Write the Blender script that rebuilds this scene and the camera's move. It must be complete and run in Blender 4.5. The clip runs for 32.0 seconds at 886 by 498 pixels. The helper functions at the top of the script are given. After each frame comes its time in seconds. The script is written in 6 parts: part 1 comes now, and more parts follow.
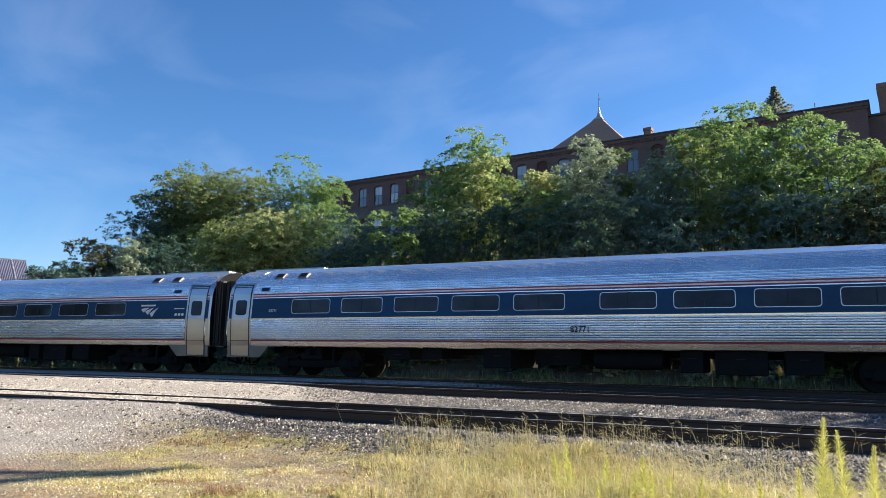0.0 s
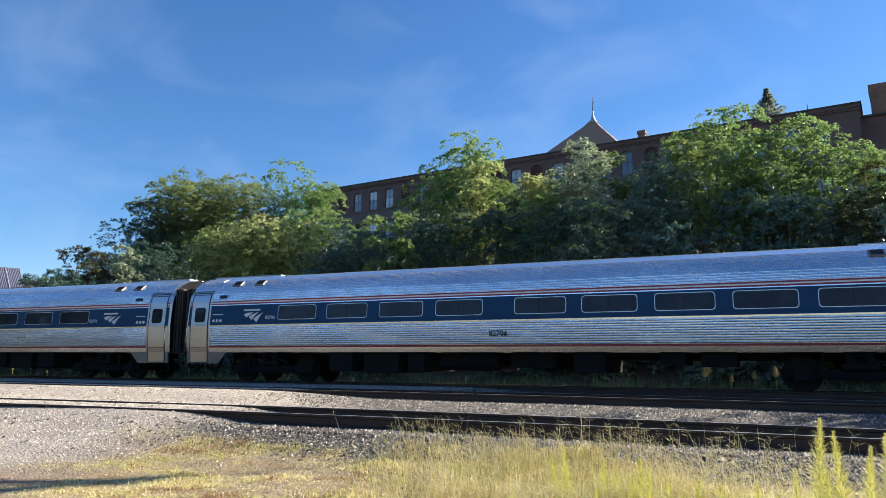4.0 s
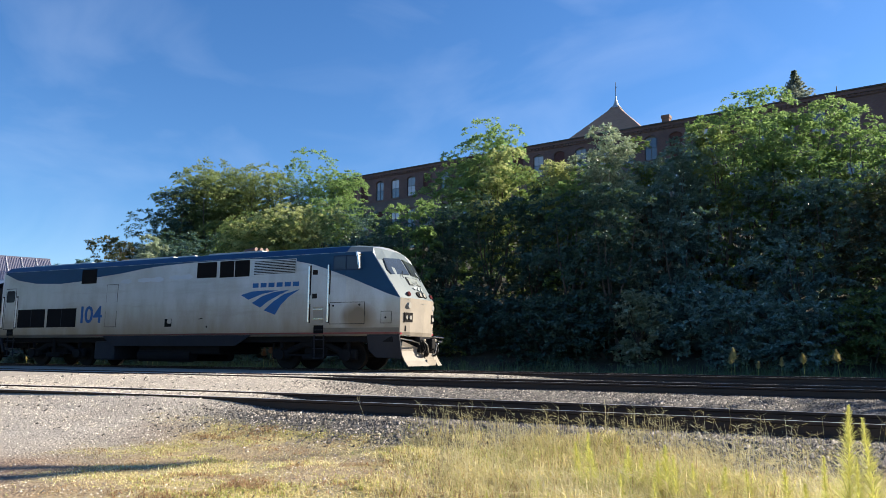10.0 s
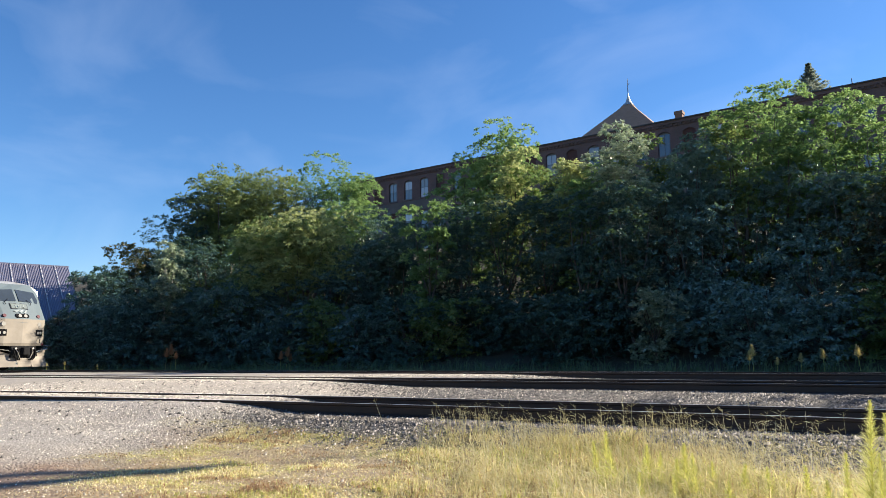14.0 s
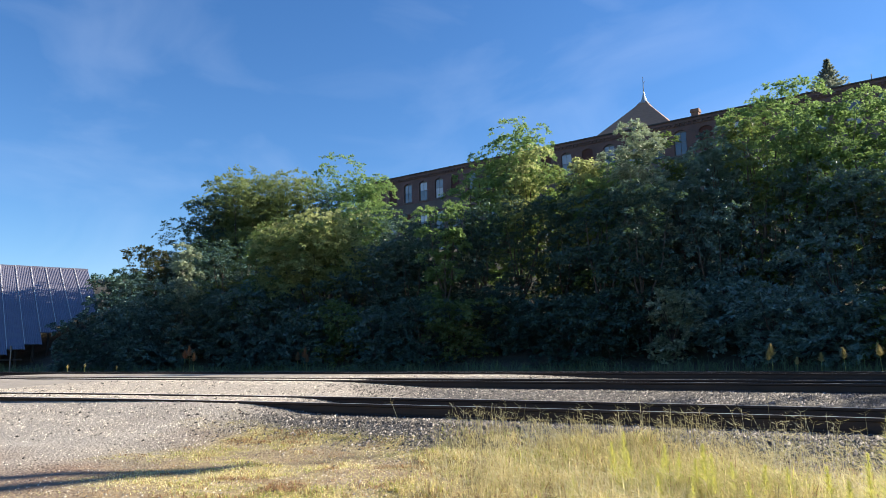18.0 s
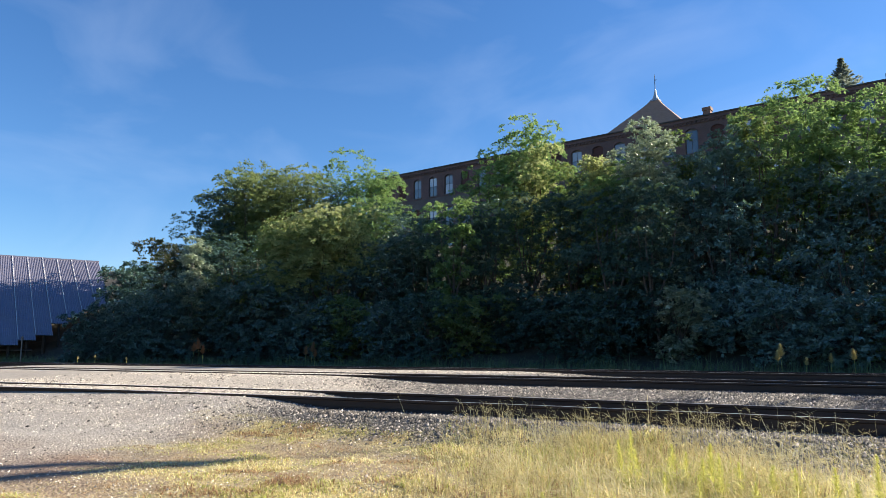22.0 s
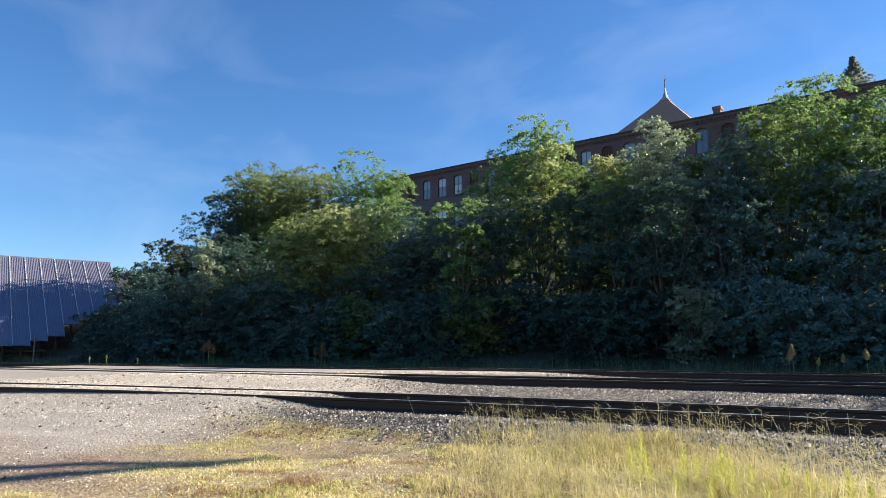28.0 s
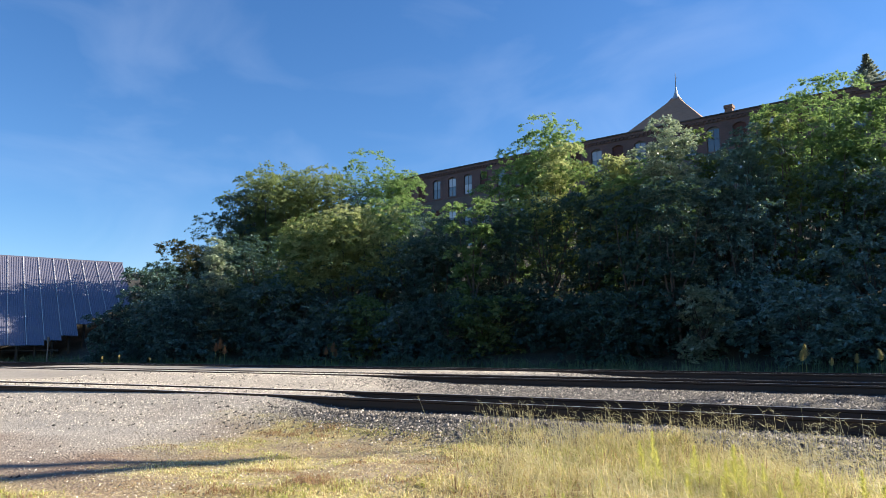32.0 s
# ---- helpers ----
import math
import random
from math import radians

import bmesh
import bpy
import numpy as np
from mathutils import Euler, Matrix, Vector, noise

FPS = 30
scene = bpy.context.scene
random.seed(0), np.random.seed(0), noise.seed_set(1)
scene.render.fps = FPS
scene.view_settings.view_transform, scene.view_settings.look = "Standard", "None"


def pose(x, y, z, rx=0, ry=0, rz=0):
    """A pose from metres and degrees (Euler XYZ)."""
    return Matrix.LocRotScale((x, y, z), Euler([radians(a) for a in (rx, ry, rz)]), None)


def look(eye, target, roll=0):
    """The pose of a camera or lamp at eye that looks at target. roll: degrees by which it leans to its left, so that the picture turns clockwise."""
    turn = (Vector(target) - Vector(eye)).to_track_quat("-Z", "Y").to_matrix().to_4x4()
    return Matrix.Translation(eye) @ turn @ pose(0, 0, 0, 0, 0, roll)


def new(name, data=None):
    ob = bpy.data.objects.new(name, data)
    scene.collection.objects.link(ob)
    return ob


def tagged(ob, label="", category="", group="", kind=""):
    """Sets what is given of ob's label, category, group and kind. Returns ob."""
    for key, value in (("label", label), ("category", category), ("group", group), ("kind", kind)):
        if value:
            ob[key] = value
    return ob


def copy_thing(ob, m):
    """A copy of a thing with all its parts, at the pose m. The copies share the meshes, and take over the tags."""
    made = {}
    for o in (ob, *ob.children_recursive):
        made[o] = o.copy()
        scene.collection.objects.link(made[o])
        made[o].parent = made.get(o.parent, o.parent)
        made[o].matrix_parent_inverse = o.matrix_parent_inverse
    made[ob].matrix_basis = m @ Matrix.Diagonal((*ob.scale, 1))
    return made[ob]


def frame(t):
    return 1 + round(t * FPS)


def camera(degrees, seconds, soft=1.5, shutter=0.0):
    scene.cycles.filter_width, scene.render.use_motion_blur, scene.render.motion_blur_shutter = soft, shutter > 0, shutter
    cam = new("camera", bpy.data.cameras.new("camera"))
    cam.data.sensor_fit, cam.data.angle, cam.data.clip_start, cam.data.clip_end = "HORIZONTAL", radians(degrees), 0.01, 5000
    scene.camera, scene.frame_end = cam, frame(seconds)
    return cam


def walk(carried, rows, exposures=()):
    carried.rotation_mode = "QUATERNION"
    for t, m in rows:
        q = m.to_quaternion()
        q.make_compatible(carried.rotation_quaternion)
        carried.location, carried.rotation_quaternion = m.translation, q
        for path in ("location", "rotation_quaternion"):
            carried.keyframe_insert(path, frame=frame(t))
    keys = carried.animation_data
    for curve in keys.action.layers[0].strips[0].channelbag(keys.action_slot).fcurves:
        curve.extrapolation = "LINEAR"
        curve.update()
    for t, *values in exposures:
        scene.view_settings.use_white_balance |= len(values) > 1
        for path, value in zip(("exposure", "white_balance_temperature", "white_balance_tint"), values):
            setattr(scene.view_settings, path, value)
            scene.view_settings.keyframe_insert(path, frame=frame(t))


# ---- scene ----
EYE = 0.63
cam = camera(63.58, 32.0, soft=0.8)


def view(pan, tilt, roll):
    """A hand-held look from the one standing place: degrees to the right, up, and of lean."""
    return Matrix.Translation((0, 0, EYE)) @ pose(0, 0, 0, 90 + tilt, 0, -pan) @ pose(0, 0, 0, 0, 0, roll)


walk(cam, [(t, view(p, q, r)) for t, p, q, r in (
    (0, -0.238, 8.843, 0.997), (0.5, 1.697, 8.911, 0.684), (1, 2.873, 8.953, 0.325), (1.5, 3.207, 9.138, 0.165),
    (2, 2.728, 9.274, -0.043), (2.5, 1.884, 9.374, 0.038), (3, 1.064, 9.399, 0.101), (3.5, 0.431, 9.323, 0.370),
    (5.5, -0.223, 8.699, 0.327), (6, -0.126, 8.459, 0.260), (6.5, -0.135, 8.246, 0.265), (7, -0.374, 8.164, 0.318),
    (7.5, -0.693, 8.004, 0.392), (8, -0.951, 7.992, 0.461), (8.5, -1.118, 7.862, 0.333), (9, -1.194, 7.892, 0.286),
    (9.5, -1.396, 7.983, 0.249), (10, -1.689, 8.199, 0.271), (10.5, -2.039, 8.366, 0.278), (11, -2.317, 8.418, 0.220),
    (11.5, -2.507, 8.274, 0.127), (12, -2.660, 8.102, -0.044), (12.5, -2.765, 8.032, -0.234), (13, -2.865, 8.092, -0.523),
    (13.5, -2.871, 8.159, -0.522), (14, -2.822, 8.263, -0.555), (14.5, -2.755, 8.318, -0.589), (16.5, -3.424, 8.191, -0.631),
    (17, -3.664, 8.167, -0.702), (17.5, -3.876, 8.180, -0.727), (18, -4.069, 8.320, -0.767), (18.5, -4.291, 8.536, -0.707),
    (19, -4.435, 8.680, -0.612), (19.5, -4.499, 8.698, -0.520), (20, -4.517, 8.591, -0.431), (20.5, -4.549, 8.440, -0.331),
    (21, -4.604, 8.322, -0.254), (21.5, -4.682, 8.177, -0.110), (22, -4.788, 8.015, -0.014), (22.5, -4.852, 7.830, 0.081),
    (23, -4.905, 7.679, 0.150), (23.5, -4.960, 7.613, 0.156), (24, -4.942, 7.621, 0.072), (24.5, -4.728, 7.646, -0.032),
    (25, -4.342, 7.735, -0.108), (25.5, -3.956, 7.862, -0.106), (27.5, -4.963, 8.147, 0.037), (28, -5.537, 8.054, -0.045),
    (28.5, -5.910, 7.923, -0.195), (29, -6.039, 7.793, -0.198), (29.5, -6.028, 7.759, -0.235), (30, -5.979, 7.773, -0.167),
    (30.5, -6.036, 7.863, -0.140), (31, -6.132, 7.912, -0.064), (31.5, -6.238, 7.981, -0.047), (32, -6.361, 8.034, -0.010),
)])

# ---- daylight ----
SUN_TURN, SUN_RISE = 17.0, 27.5    # degrees: anticlockwise from +x, and above the horizon
world = bpy.data.worlds.new("sky")
scene.world = world
world.use_nodes = True
wn, wl = world.node_tree.nodes, world.node_tree.links
sky = wn.new("ShaderNodeTexSky")
sky.sky_type, sky.sun_disc = "NISHITA", False
sky.sun_elevation, sky.sun_rotation = radians(SUN_RISE), radians(90 - SUN_TURN)
sky.air_density, sky.dust_density, sky.ozone_density = 1.0, 0.2, 5.5
cirrus = wn.new("ShaderNodeTexNoise")
cirrus.inputs["Scale"].default_value, cirrus.inputs["Detail"].default_value = 4.6, 8.0
cirrus.inputs["Distortion"].default_value = 0.7
stretch = wn.new("ShaderNodeMapping")
stretch.inputs["Rotation"].default_value = (0.0, radians(28), radians(20))
stretch.inputs["Location"].default_value = (1.35, 0.4, 0.25)
stretch.inputs["Scale"].default_value = (0.9, 0.8, 1.9)
tex = wn.new("ShaderNodeTexCoord")
wl.new(tex.outputs["Generated"], stretch.inputs["Vector"])
wl.new(stretch.outputs[0], cirrus.inputs["Vector"])
veil = wn.new("ShaderNodeMapRange")
veil.inputs["From Min"].default_value, veil.inputs["From Max"].default_value = 0.48, 0.88
veil.inputs["To Min"].default_value, veil.inputs["To Max"].default_value = 0.0, 0.105
wl.new(cirrus.outputs["Fac"], veil.inputs["Value"])
blend = wn.new("ShaderNodeMix")
blend.data_type = "RGBA"
blend.inputs["B"].default_value = (7.5, 8.2, 9.3, 1)
wl.new(veil.outputs[0], blend.inputs["Factor"])
deep = wn.new("ShaderNodeHueSaturation")
deep.inputs["Saturation"].default_value = 1.14
deep.inputs["Hue"].default_value = 0.504
wl.new(sky.outputs["Color"], deep.inputs["Color"])
wl.new(deep.outputs[0], blend.inputs["A"])
wn["Background"].inputs["Strength"].default_value = 0.063
wl.new(blend.outputs["Result"], wn["Background"].inputs["Color"])

sun = new("sun", bpy.data.lights.new("sun", "SUN"))
sun.data.energy, sun.data.angle, sun.data.color = 5.0, radians(0.53), (1.0, 0.90, 0.74)
sun.matrix_world = look((math.cos(radians(SUN_TURN)) * 100, math.sin(radians(SUN_TURN)) * 100, math.tan(radians(SUN_RISE)) * 100), (0, 0, 0))
scene.view_settings.exposure = 1.53


# ---- materials ----
def shader(name, rough=0.7, metal=0.0):
    m = bpy.data.materials.new(name)
    m.use_nodes = True
    n = m.node_tree.nodes
    b = n["Principled BSDF"]
    b.inputs["Roughness"].default_value, b.inputs["Metallic"].default_value = rough, metal
    return m, n, m.node_tree.links, b


def ramp(n, stops):
    r = n.new("ShaderNodeValToRGB")
    e = r.color_ramp.elements
    while len(e) < len(stops):
        e.new(0.5)
    for i, (at, c) in enumerate(stops):
        e[i].position, e[i].color = at, (*c, 1)
    return r


def noisy(n, l, scale, detail=4.0, vec=None, rough=0.55):
    t = n.new("ShaderNodeTexNoise")
    t.inputs["Scale"].default_value, t.inputs["Detail"].default_value, t.inputs["Roughness"].default_value = scale, detail, rough
    if vec is not None:
        l.new(vec, t.inputs["Vector"])
    return t


def place(n, l, scale=(1, 1, 1), where="Object"):
    c, m = n.new("ShaderNodeTexCoord"), n.new("ShaderNodeMapping")
    m.inputs["Scale"].default_value = scale
    l.new(c.outputs[where], m.inputs["Vector"])
    return m.outputs[0]


def mixed(n, l, fac, a, b, way="MIX"):
    m = n.new("ShaderNodeMix")
    m.data_type, m.blend_type = "RGBA", way
    for sock, v in (("Factor", fac), ("A", a), ("B", b)):
        if hasattr(v, "links"):
            l.new(v, m.inputs[sock])
        elif isinstance(v, tuple):
            m.inputs[sock].default_value = (*v, 1)
        else:
            m.inputs[sock].default_value = v
    return m.outputs["Result"]


def bumped(n, l, b, height, strength=0.4, distance=0.02):
    k = n.new("ShaderNodeBump")
    k.inputs["Strength"].default_value, k.inputs["Distance"].default_value = strength, distance
    l.new(height, k.inputs["Height"])
    l.new(k.outputs[0], b.inputs["Normal"])


def plain(name, color, rough=0.6, metal=0.0, wear=0.25, scale=3.0, dark=0.55, stretch_by=(1, 1, 1), bump=0.0, fine=14.0, gloss=0.5):
    """Paint, metal or wood with stains at two scales."""
    m, n, l, b = shader(name, rough, metal)
    b.inputs["Specular IOR Level"].default_value = gloss
    v = place(n, l, stretch_by)
    t1, t2 = noisy(n, l, scale, 5, v), noisy(n, l, scale * fine, 3, v)
    add = n.new("ShaderNodeMath")
    add.operation = "MULTIPLY_ADD"
    add.inputs[1].default_value = 0.45
    l.new(t2.outputs["Fac"], add.inputs[0])
    l.new(t1.outputs["Fac"], add.inputs[2])
    r = n.new("ShaderNodeMapRange")
    r.inputs["From Min"].default_value, r.inputs["From Max"].default_value = 0.5, 0.95
    r.inputs["To Max"].default_value = wear
    l.new(add.outputs[0], r.inputs["Value"])
    l.new(mixed(n, l, r.outputs[0], tuple(color), tuple(c * dark for c in color)), b.inputs["Base Color"])
    if bump:
        bumped(n, l, b, t2.outputs["Fac"], bump, 0.01)
    return m


def leaf(name, dark, mid, light, through_=0.30, glow=(0.16, 0.25, 0.04), gloss=0.5):
    m, n, l, b = shader(name, gloss)
    b.inputs["Specular IOR Level"].default_value = 0.55 if gloss < 0.45 else 0.15
    g = n.new("ShaderNodeNewGeometry")
    v = place(n, l, (0.45, 0.45, 0.45))
    big = noisy(n, l, 1.0, 2, v)
    mix_ = n.new("ShaderNodeMath")
    mix_.operation = "MULTIPLY_ADD"
    mix_.inputs[1].default_value = 0.55
    l.new(g.outputs["Random Per Island"], mix_.inputs[0])
    sub = n.new("ShaderNodeMath")
    sub.operation = "MULTIPLY_ADD"
    sub.inputs[1].default_value, sub.inputs[2].default_value = 1.1, -0.32
    l.new(big.outputs["Fac"], sub.inputs[0])
    l.new(sub.outputs[0], mix_.inputs[2])
    r = ramp(n, [(0.1, dark), (0.5, mid), (0.92, light)])
    l.new(mix_.outputs[0], r.inputs[0])
    l.new(r.outputs[0], b.inputs["Base Color"])
    tr = n.new("ShaderNodeBsdfTranslucent")
    l.new(mixed(n, l, 0.6, r.outputs[0], glow), tr.inputs["Color"])
    ms = n.new("ShaderNodeMixShader")
    ms.inputs[0].default_value = through_
    l.new(b.outputs[0], ms.inputs[1])
    l.new(tr.outputs[0], ms.inputs[2])
    l.new(ms.outputs[0], n["Material Output"].inputs["Surface"])
    return m


def ground_material():
    m, n, l, b = shader("ground", 0.9)
    v = place(n, l)
    zone = n.new("ShaderNodeVertexColor")
    zone.layer_name = "zone"
    sep = n.new("ShaderNodeSeparateColor")
    l.new(zone.outputs["Color"], sep.inputs[0])
    cells = n.new("ShaderNodeTexVoronoi")
    cells.inputs["Scale"].default_value = 30.0
    l.new(v, cells.inputs["Vector"])
    hue = n.new("ShaderNodeSeparateColor")
    l.new(cells.outputs["Color"], hue.inputs[0])
    big, fine = noisy(n, l, 0.7, 5, v), noisy(n, l, 11.0, 5, v)
    stone = ramp(n, [(0.0, (0.022, 0.020, 0.020)), (0.5, (0.060, 0.056, 0.052)), (1.0, (0.14, 0.130, 0.122))])
    l.new(hue.outputs[0], stone.inputs[0])
    pad = ramp(n, [(0.25, (0.25, 0.222, 0.19)), (0.6, (0.35, 0.316, 0.272)), (0.85, (0.45, 0.412, 0.358))])
    l.new(fine.outputs["Fac"], pad.inputs[0])
    earth = ramp(n, [(0.3, (0.13, 0.080, 0.062)), (0.55, (0.22, 0.150, 0.100)), (0.8, (0.31, 0.24, 0.16))])
    l.new(fine.outputs["Fac"], earth.inputs[0])
    turf = ramp(n, [(0.3, (0.22, 0.185, 0.075)), (0.7, (0.48, 0.41, 0.175))])
    l.new(fine.outputs["Fac"], turf.inputs[0])
    pads = mixed(n, l, 0.15, pad.outputs[0], stone.outputs[0])
    c = mixed(n, l, sep.outputs[1], stone.outputs[0], pads)
    c = mixed(n, l, sep.outputs[2], c, earth.outputs[0])
    c = mixed(n, l, sep.outputs[0], c, turf.outputs[0])
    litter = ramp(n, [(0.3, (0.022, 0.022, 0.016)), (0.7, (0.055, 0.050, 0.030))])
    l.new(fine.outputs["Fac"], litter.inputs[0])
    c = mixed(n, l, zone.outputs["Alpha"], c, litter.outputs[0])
    stains = n.new("ShaderNodeMapRange")
    stains.inputs["From Min"].default_value, stains.inputs["From Max"].default_value = 0.45, 0.75
    stains.inputs["To Max"].default_value = 0.35
    l.new(big.outputs["Fac"], stains.inputs["Value"])
    l.new(mixed(n, l, stains.outputs[0], c, (0.2, 0.16, 0.12)), b.inputs["Base Color"])
    h = n.new("ShaderNodeMath")
    h.operation = "MULTIPLY_ADD"
    h.inputs[1].default_value = -1.2
    l.new(cells.outputs["Distance"], h.inputs[0])
    l.new(fine.outputs["Fac"], h.inputs[2])
    bumped(n, l, b, h.outputs[0], 0.6, 0.018)
    return m


M_GROUND = ground_material()
def stone_material(name, tint, low=0.16, mid_low=0.36, mid_high=0.58, high=0.95):
    m, n, l, b = shader(name, 0.85)
    g = n.new("ShaderNodeNewGeometry")
    r = ramp(n, [(at, tuple(k * t for k, t in zip(c, tint))) for at, c in ((0.0, (low, low, low)), (0.4, (mid_low, mid_low * 0.95, mid_low * 0.90)), (0.8, (mid_high, mid_high * 0.95, mid_high * 0.88)), (1.0, (high, high * 0.95, high * 0.88)))])
    l.new(g.outputs["Random Per Island"], r.inputs[0])
    l.new(r.outputs[0], b.inputs["Base Color"])
    t = noisy(n, l, 60.0, 3, place(n, l))
    bumped(n, l, b, t.outputs["Fac"], 0.3, 0.01)
    return m


M_STONE = stone_material("ballast_stone", (0.37, 0.348, 0.338), 0.04, 0.12, 0.32, 1.0)
M_STONE_PALE = stone_material("pad_and_lit_stone", (0.86, 0.81, 0.74), 0.10, 0.32, 0.60, 1.0)
M_RAIL = plain("rail_steel_brown", (0.075, 0.048, 0.036), 0.65, 0.5, 0.5, 2.0, 0.5, bump=0.2)
M_SHINE = plain("rail_polished", (0.55, 0.54, 0.53), 0.45, 0.8, 0.4, 1.0, 0.6, stretch_by=(1, 1, 1))
M_TIE = plain("tie_wood", (0.085, 0.065, 0.05), 0.9, 0, 0.7, 3.0, 0.45, bump=0.4)
M_BARK = plain("bark", (0.12, 0.10, 0.085), 0.95, 0, 0.7, 5.0, 0.4, bump=0.6)
M_BARK_PALE = plain("bark_pale", (0.36, 0.35, 0.31), 0.9, 0, 0.8, 6.0, 0.4, bump=0.4)
LEAVES = {
    # b, f, k: one foliage; f painted paler for haze, k darker for shade.
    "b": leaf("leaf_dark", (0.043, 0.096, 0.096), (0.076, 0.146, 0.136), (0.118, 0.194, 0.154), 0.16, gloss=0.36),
    "f": leaf("leaf_hazed", (0.075, 0.150, 0.150), (0.130, 0.230, 0.212), (0.190, 0.285, 0.235), 0.18, gloss=0.40),
    "k": leaf("leaf_shade_dark", (0.032, 0.070, 0.066), (0.058, 0.112, 0.100), (0.092, 0.150, 0.118), 0.16, gloss=0.46),
    "c": leaf("leaf_maple", (0.080, 0.120, 0.056), (0.150, 0.200, 0.086), (0.260, 0.285, 0.125), 0.42, (0.34, 0.42, 0.13)),
    "d": leaf("leaf_locust", (0.085, 0.165, 0.070), (0.160, 0.265, 0.105), (0.280, 0.375, 0.160), 0.42, (0.32, 0.46, 0.14)),
    "e": leaf("leaf_sumac", (0.080, 0.145, 0.060), (0.145, 0.210, 0.085), (0.280, 0.250, 0.105), 0.36, (0.27, 0.38, 0.09)),
    # Paler leaf: sunlight on the locust crowns, put into the colour.
    "y": leaf("leaf_sunlit", (0.180, 0.230, 0.100), (0.330, 0.385, 0.165), (0.520, 0.520, 0.260), 0.48, (0.56, 0.60, 0.25)),
    "a": leaf("leaf_russet", (0.045, 0.058, 0.036), (0.080, 0.080, 0.048), (0.150, 0.105, 0.064), 0.2),
    "s": leaf("leaf_silver", (0.14, 0.20, 0.135), (0.28, 0.35, 0.24), (0.62, 0.65, 0.52), 0.30, (0.42, 0.50, 0.30), gloss=0.42),
}
M_GRASS = leaf("dry_grass_blade", (0.24, 0.170, 0.065), (0.74, 0.63, 0.32), (0.96, 0.91, 0.67), 0.47, (0.80, 0.70, 0.36))
M_GRASS_GREEN = leaf("green_grass_blade", (0.11, 0.145, 0.040), (0.38, 0.41, 0.12), (0.72, 0.71, 0.30), 0.46, (0.64, 0.60, 0.17))
M_GRASS_RUSSET = leaf("russet_grass_blade", (0.16, 0.085, 0.050), (0.31, 0.185, 0.105), (0.48, 0.36, 0.20), 0.35, (0.50, 0.33, 0.18))
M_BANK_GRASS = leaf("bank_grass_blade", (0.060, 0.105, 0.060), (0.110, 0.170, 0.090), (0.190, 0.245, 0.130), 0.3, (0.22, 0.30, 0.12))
M_WEED = leaf("weed_leaf", (0.28, 0.31, 0.09), (0.54, 0.55, 0.18), (0.80, 0.77, 0.33), 0.48, (0.78, 0.73, 0.26))


# ---- mesh helpers ----
def mesh_object(name, verts, faces, mats, parent=None, index=None, smooth=False):
    me = bpy.data.meshes.new(name)
    me.from_pydata([tuple(v) for v in verts], [], [tuple(f) for f in faces])
    for m in (mats if isinstance(mats, (list, tuple)) else [mats]):
        me.materials.append(m)
    if index is not None:
        me.polygons.foreach_set("material_index", np.asarray(index, dtype=np.int32))
    if smooth:
        me.polygons.foreach_set("use_smooth", np.ones(len(me.polygons), dtype=bool))
    me.update()
    ob = new(name, me)
    ob.parent = parent
    return ob


def quads_object(name, verts, mat, per=4, parent=None):
    """One mesh of loose polygons with `per` corners each, from an array of corners."""
    verts = np.asarray(verts, dtype=np.float32).reshape(-1, 3)
    count = len(verts) // per
    me = bpy.data.meshes.new(name)
    me.vertices.add(len(verts))
    me.vertices.foreach_set("co", verts.ravel())
    me.loops.add(len(verts))
    me.loops.foreach_set("vertex_index", np.arange(len(verts), dtype=np.int32))
    me.polygons.add(count)
    me.polygons.foreach_set("loop_start", np.arange(0, len(verts), per, dtype=np.int32))
    me.materials.append(mat)
    me.update()
    me.validate()
    ob = new(name, me)
    ob.parent = parent
    return ob


def part(name, bm, material, parent, label=""):
    """One bmesh as one mesh object under a thing or a part."""
    me = bpy.data.meshes.new(name)
    bm.to_mesh(me)
    bm.free()
    for m in (material if isinstance(material, (list, tuple)) else [material]):
        me.materials.append(m)
    ob = new(name, me)
    ob.parent = parent
    return tagged(ob, label=label)


def box(bm, x0, x1, y0, y1, z0, z1, bevel=0.0, mat=0):
    r = bmesh.ops.create_cube(bm, size=1.0, matrix=Matrix.Translation(((x0 + x1) / 2, (y0 + y1) / 2, (z0 + z1) / 2)) @ Matrix.Diagonal((x1 - x0, y1 - y0, z1 - z0, 1)))
    fs = {f for v in r["verts"] for f in v.link_faces}
    for f in fs:
        f.material_index = mat
    if bevel:
        bmesh.ops.bevel(bm, geom=list({e for v in r["verts"] for e in v.link_edges}), offset=bevel, segments=2, affect="EDGES", profile=0.5)
    return bm


def rod(bm, a, b, r0, r1=None, sides=8):
    a, b = Vector(a), Vector(b)
    d = b - a
    m = Matrix.Translation((a + b) / 2) @ d.to_track_quat("Z", "Y").to_matrix().to_4x4()
    bmesh.ops.create_cone(bm, cap_ends=True, segments=sides, radius1=r0, radius2=r0 if r1 is None else r1, depth=d.length, matrix=m)
    return bm


def empty(name, m=None):
    ob = new(name)
    if m is not None:
        ob.matrix_world = m
    return ob


def sweep(profile, xs, closed=True):
    """Vertices and faces of a profile of (y, z) points drawn out along the places xs on the x axis."""
    k = len(profile)
    verts = [(x, y, z) for x in xs for y, z in profile]
    faces = []
    for i in range(len(xs) - 1):
        for j in range(k if closed else k - 1):
            a, b = i * k + j, i * k + (j + 1) % k
            faces.append((a, b, b + k, a + k))
    return verts, faces


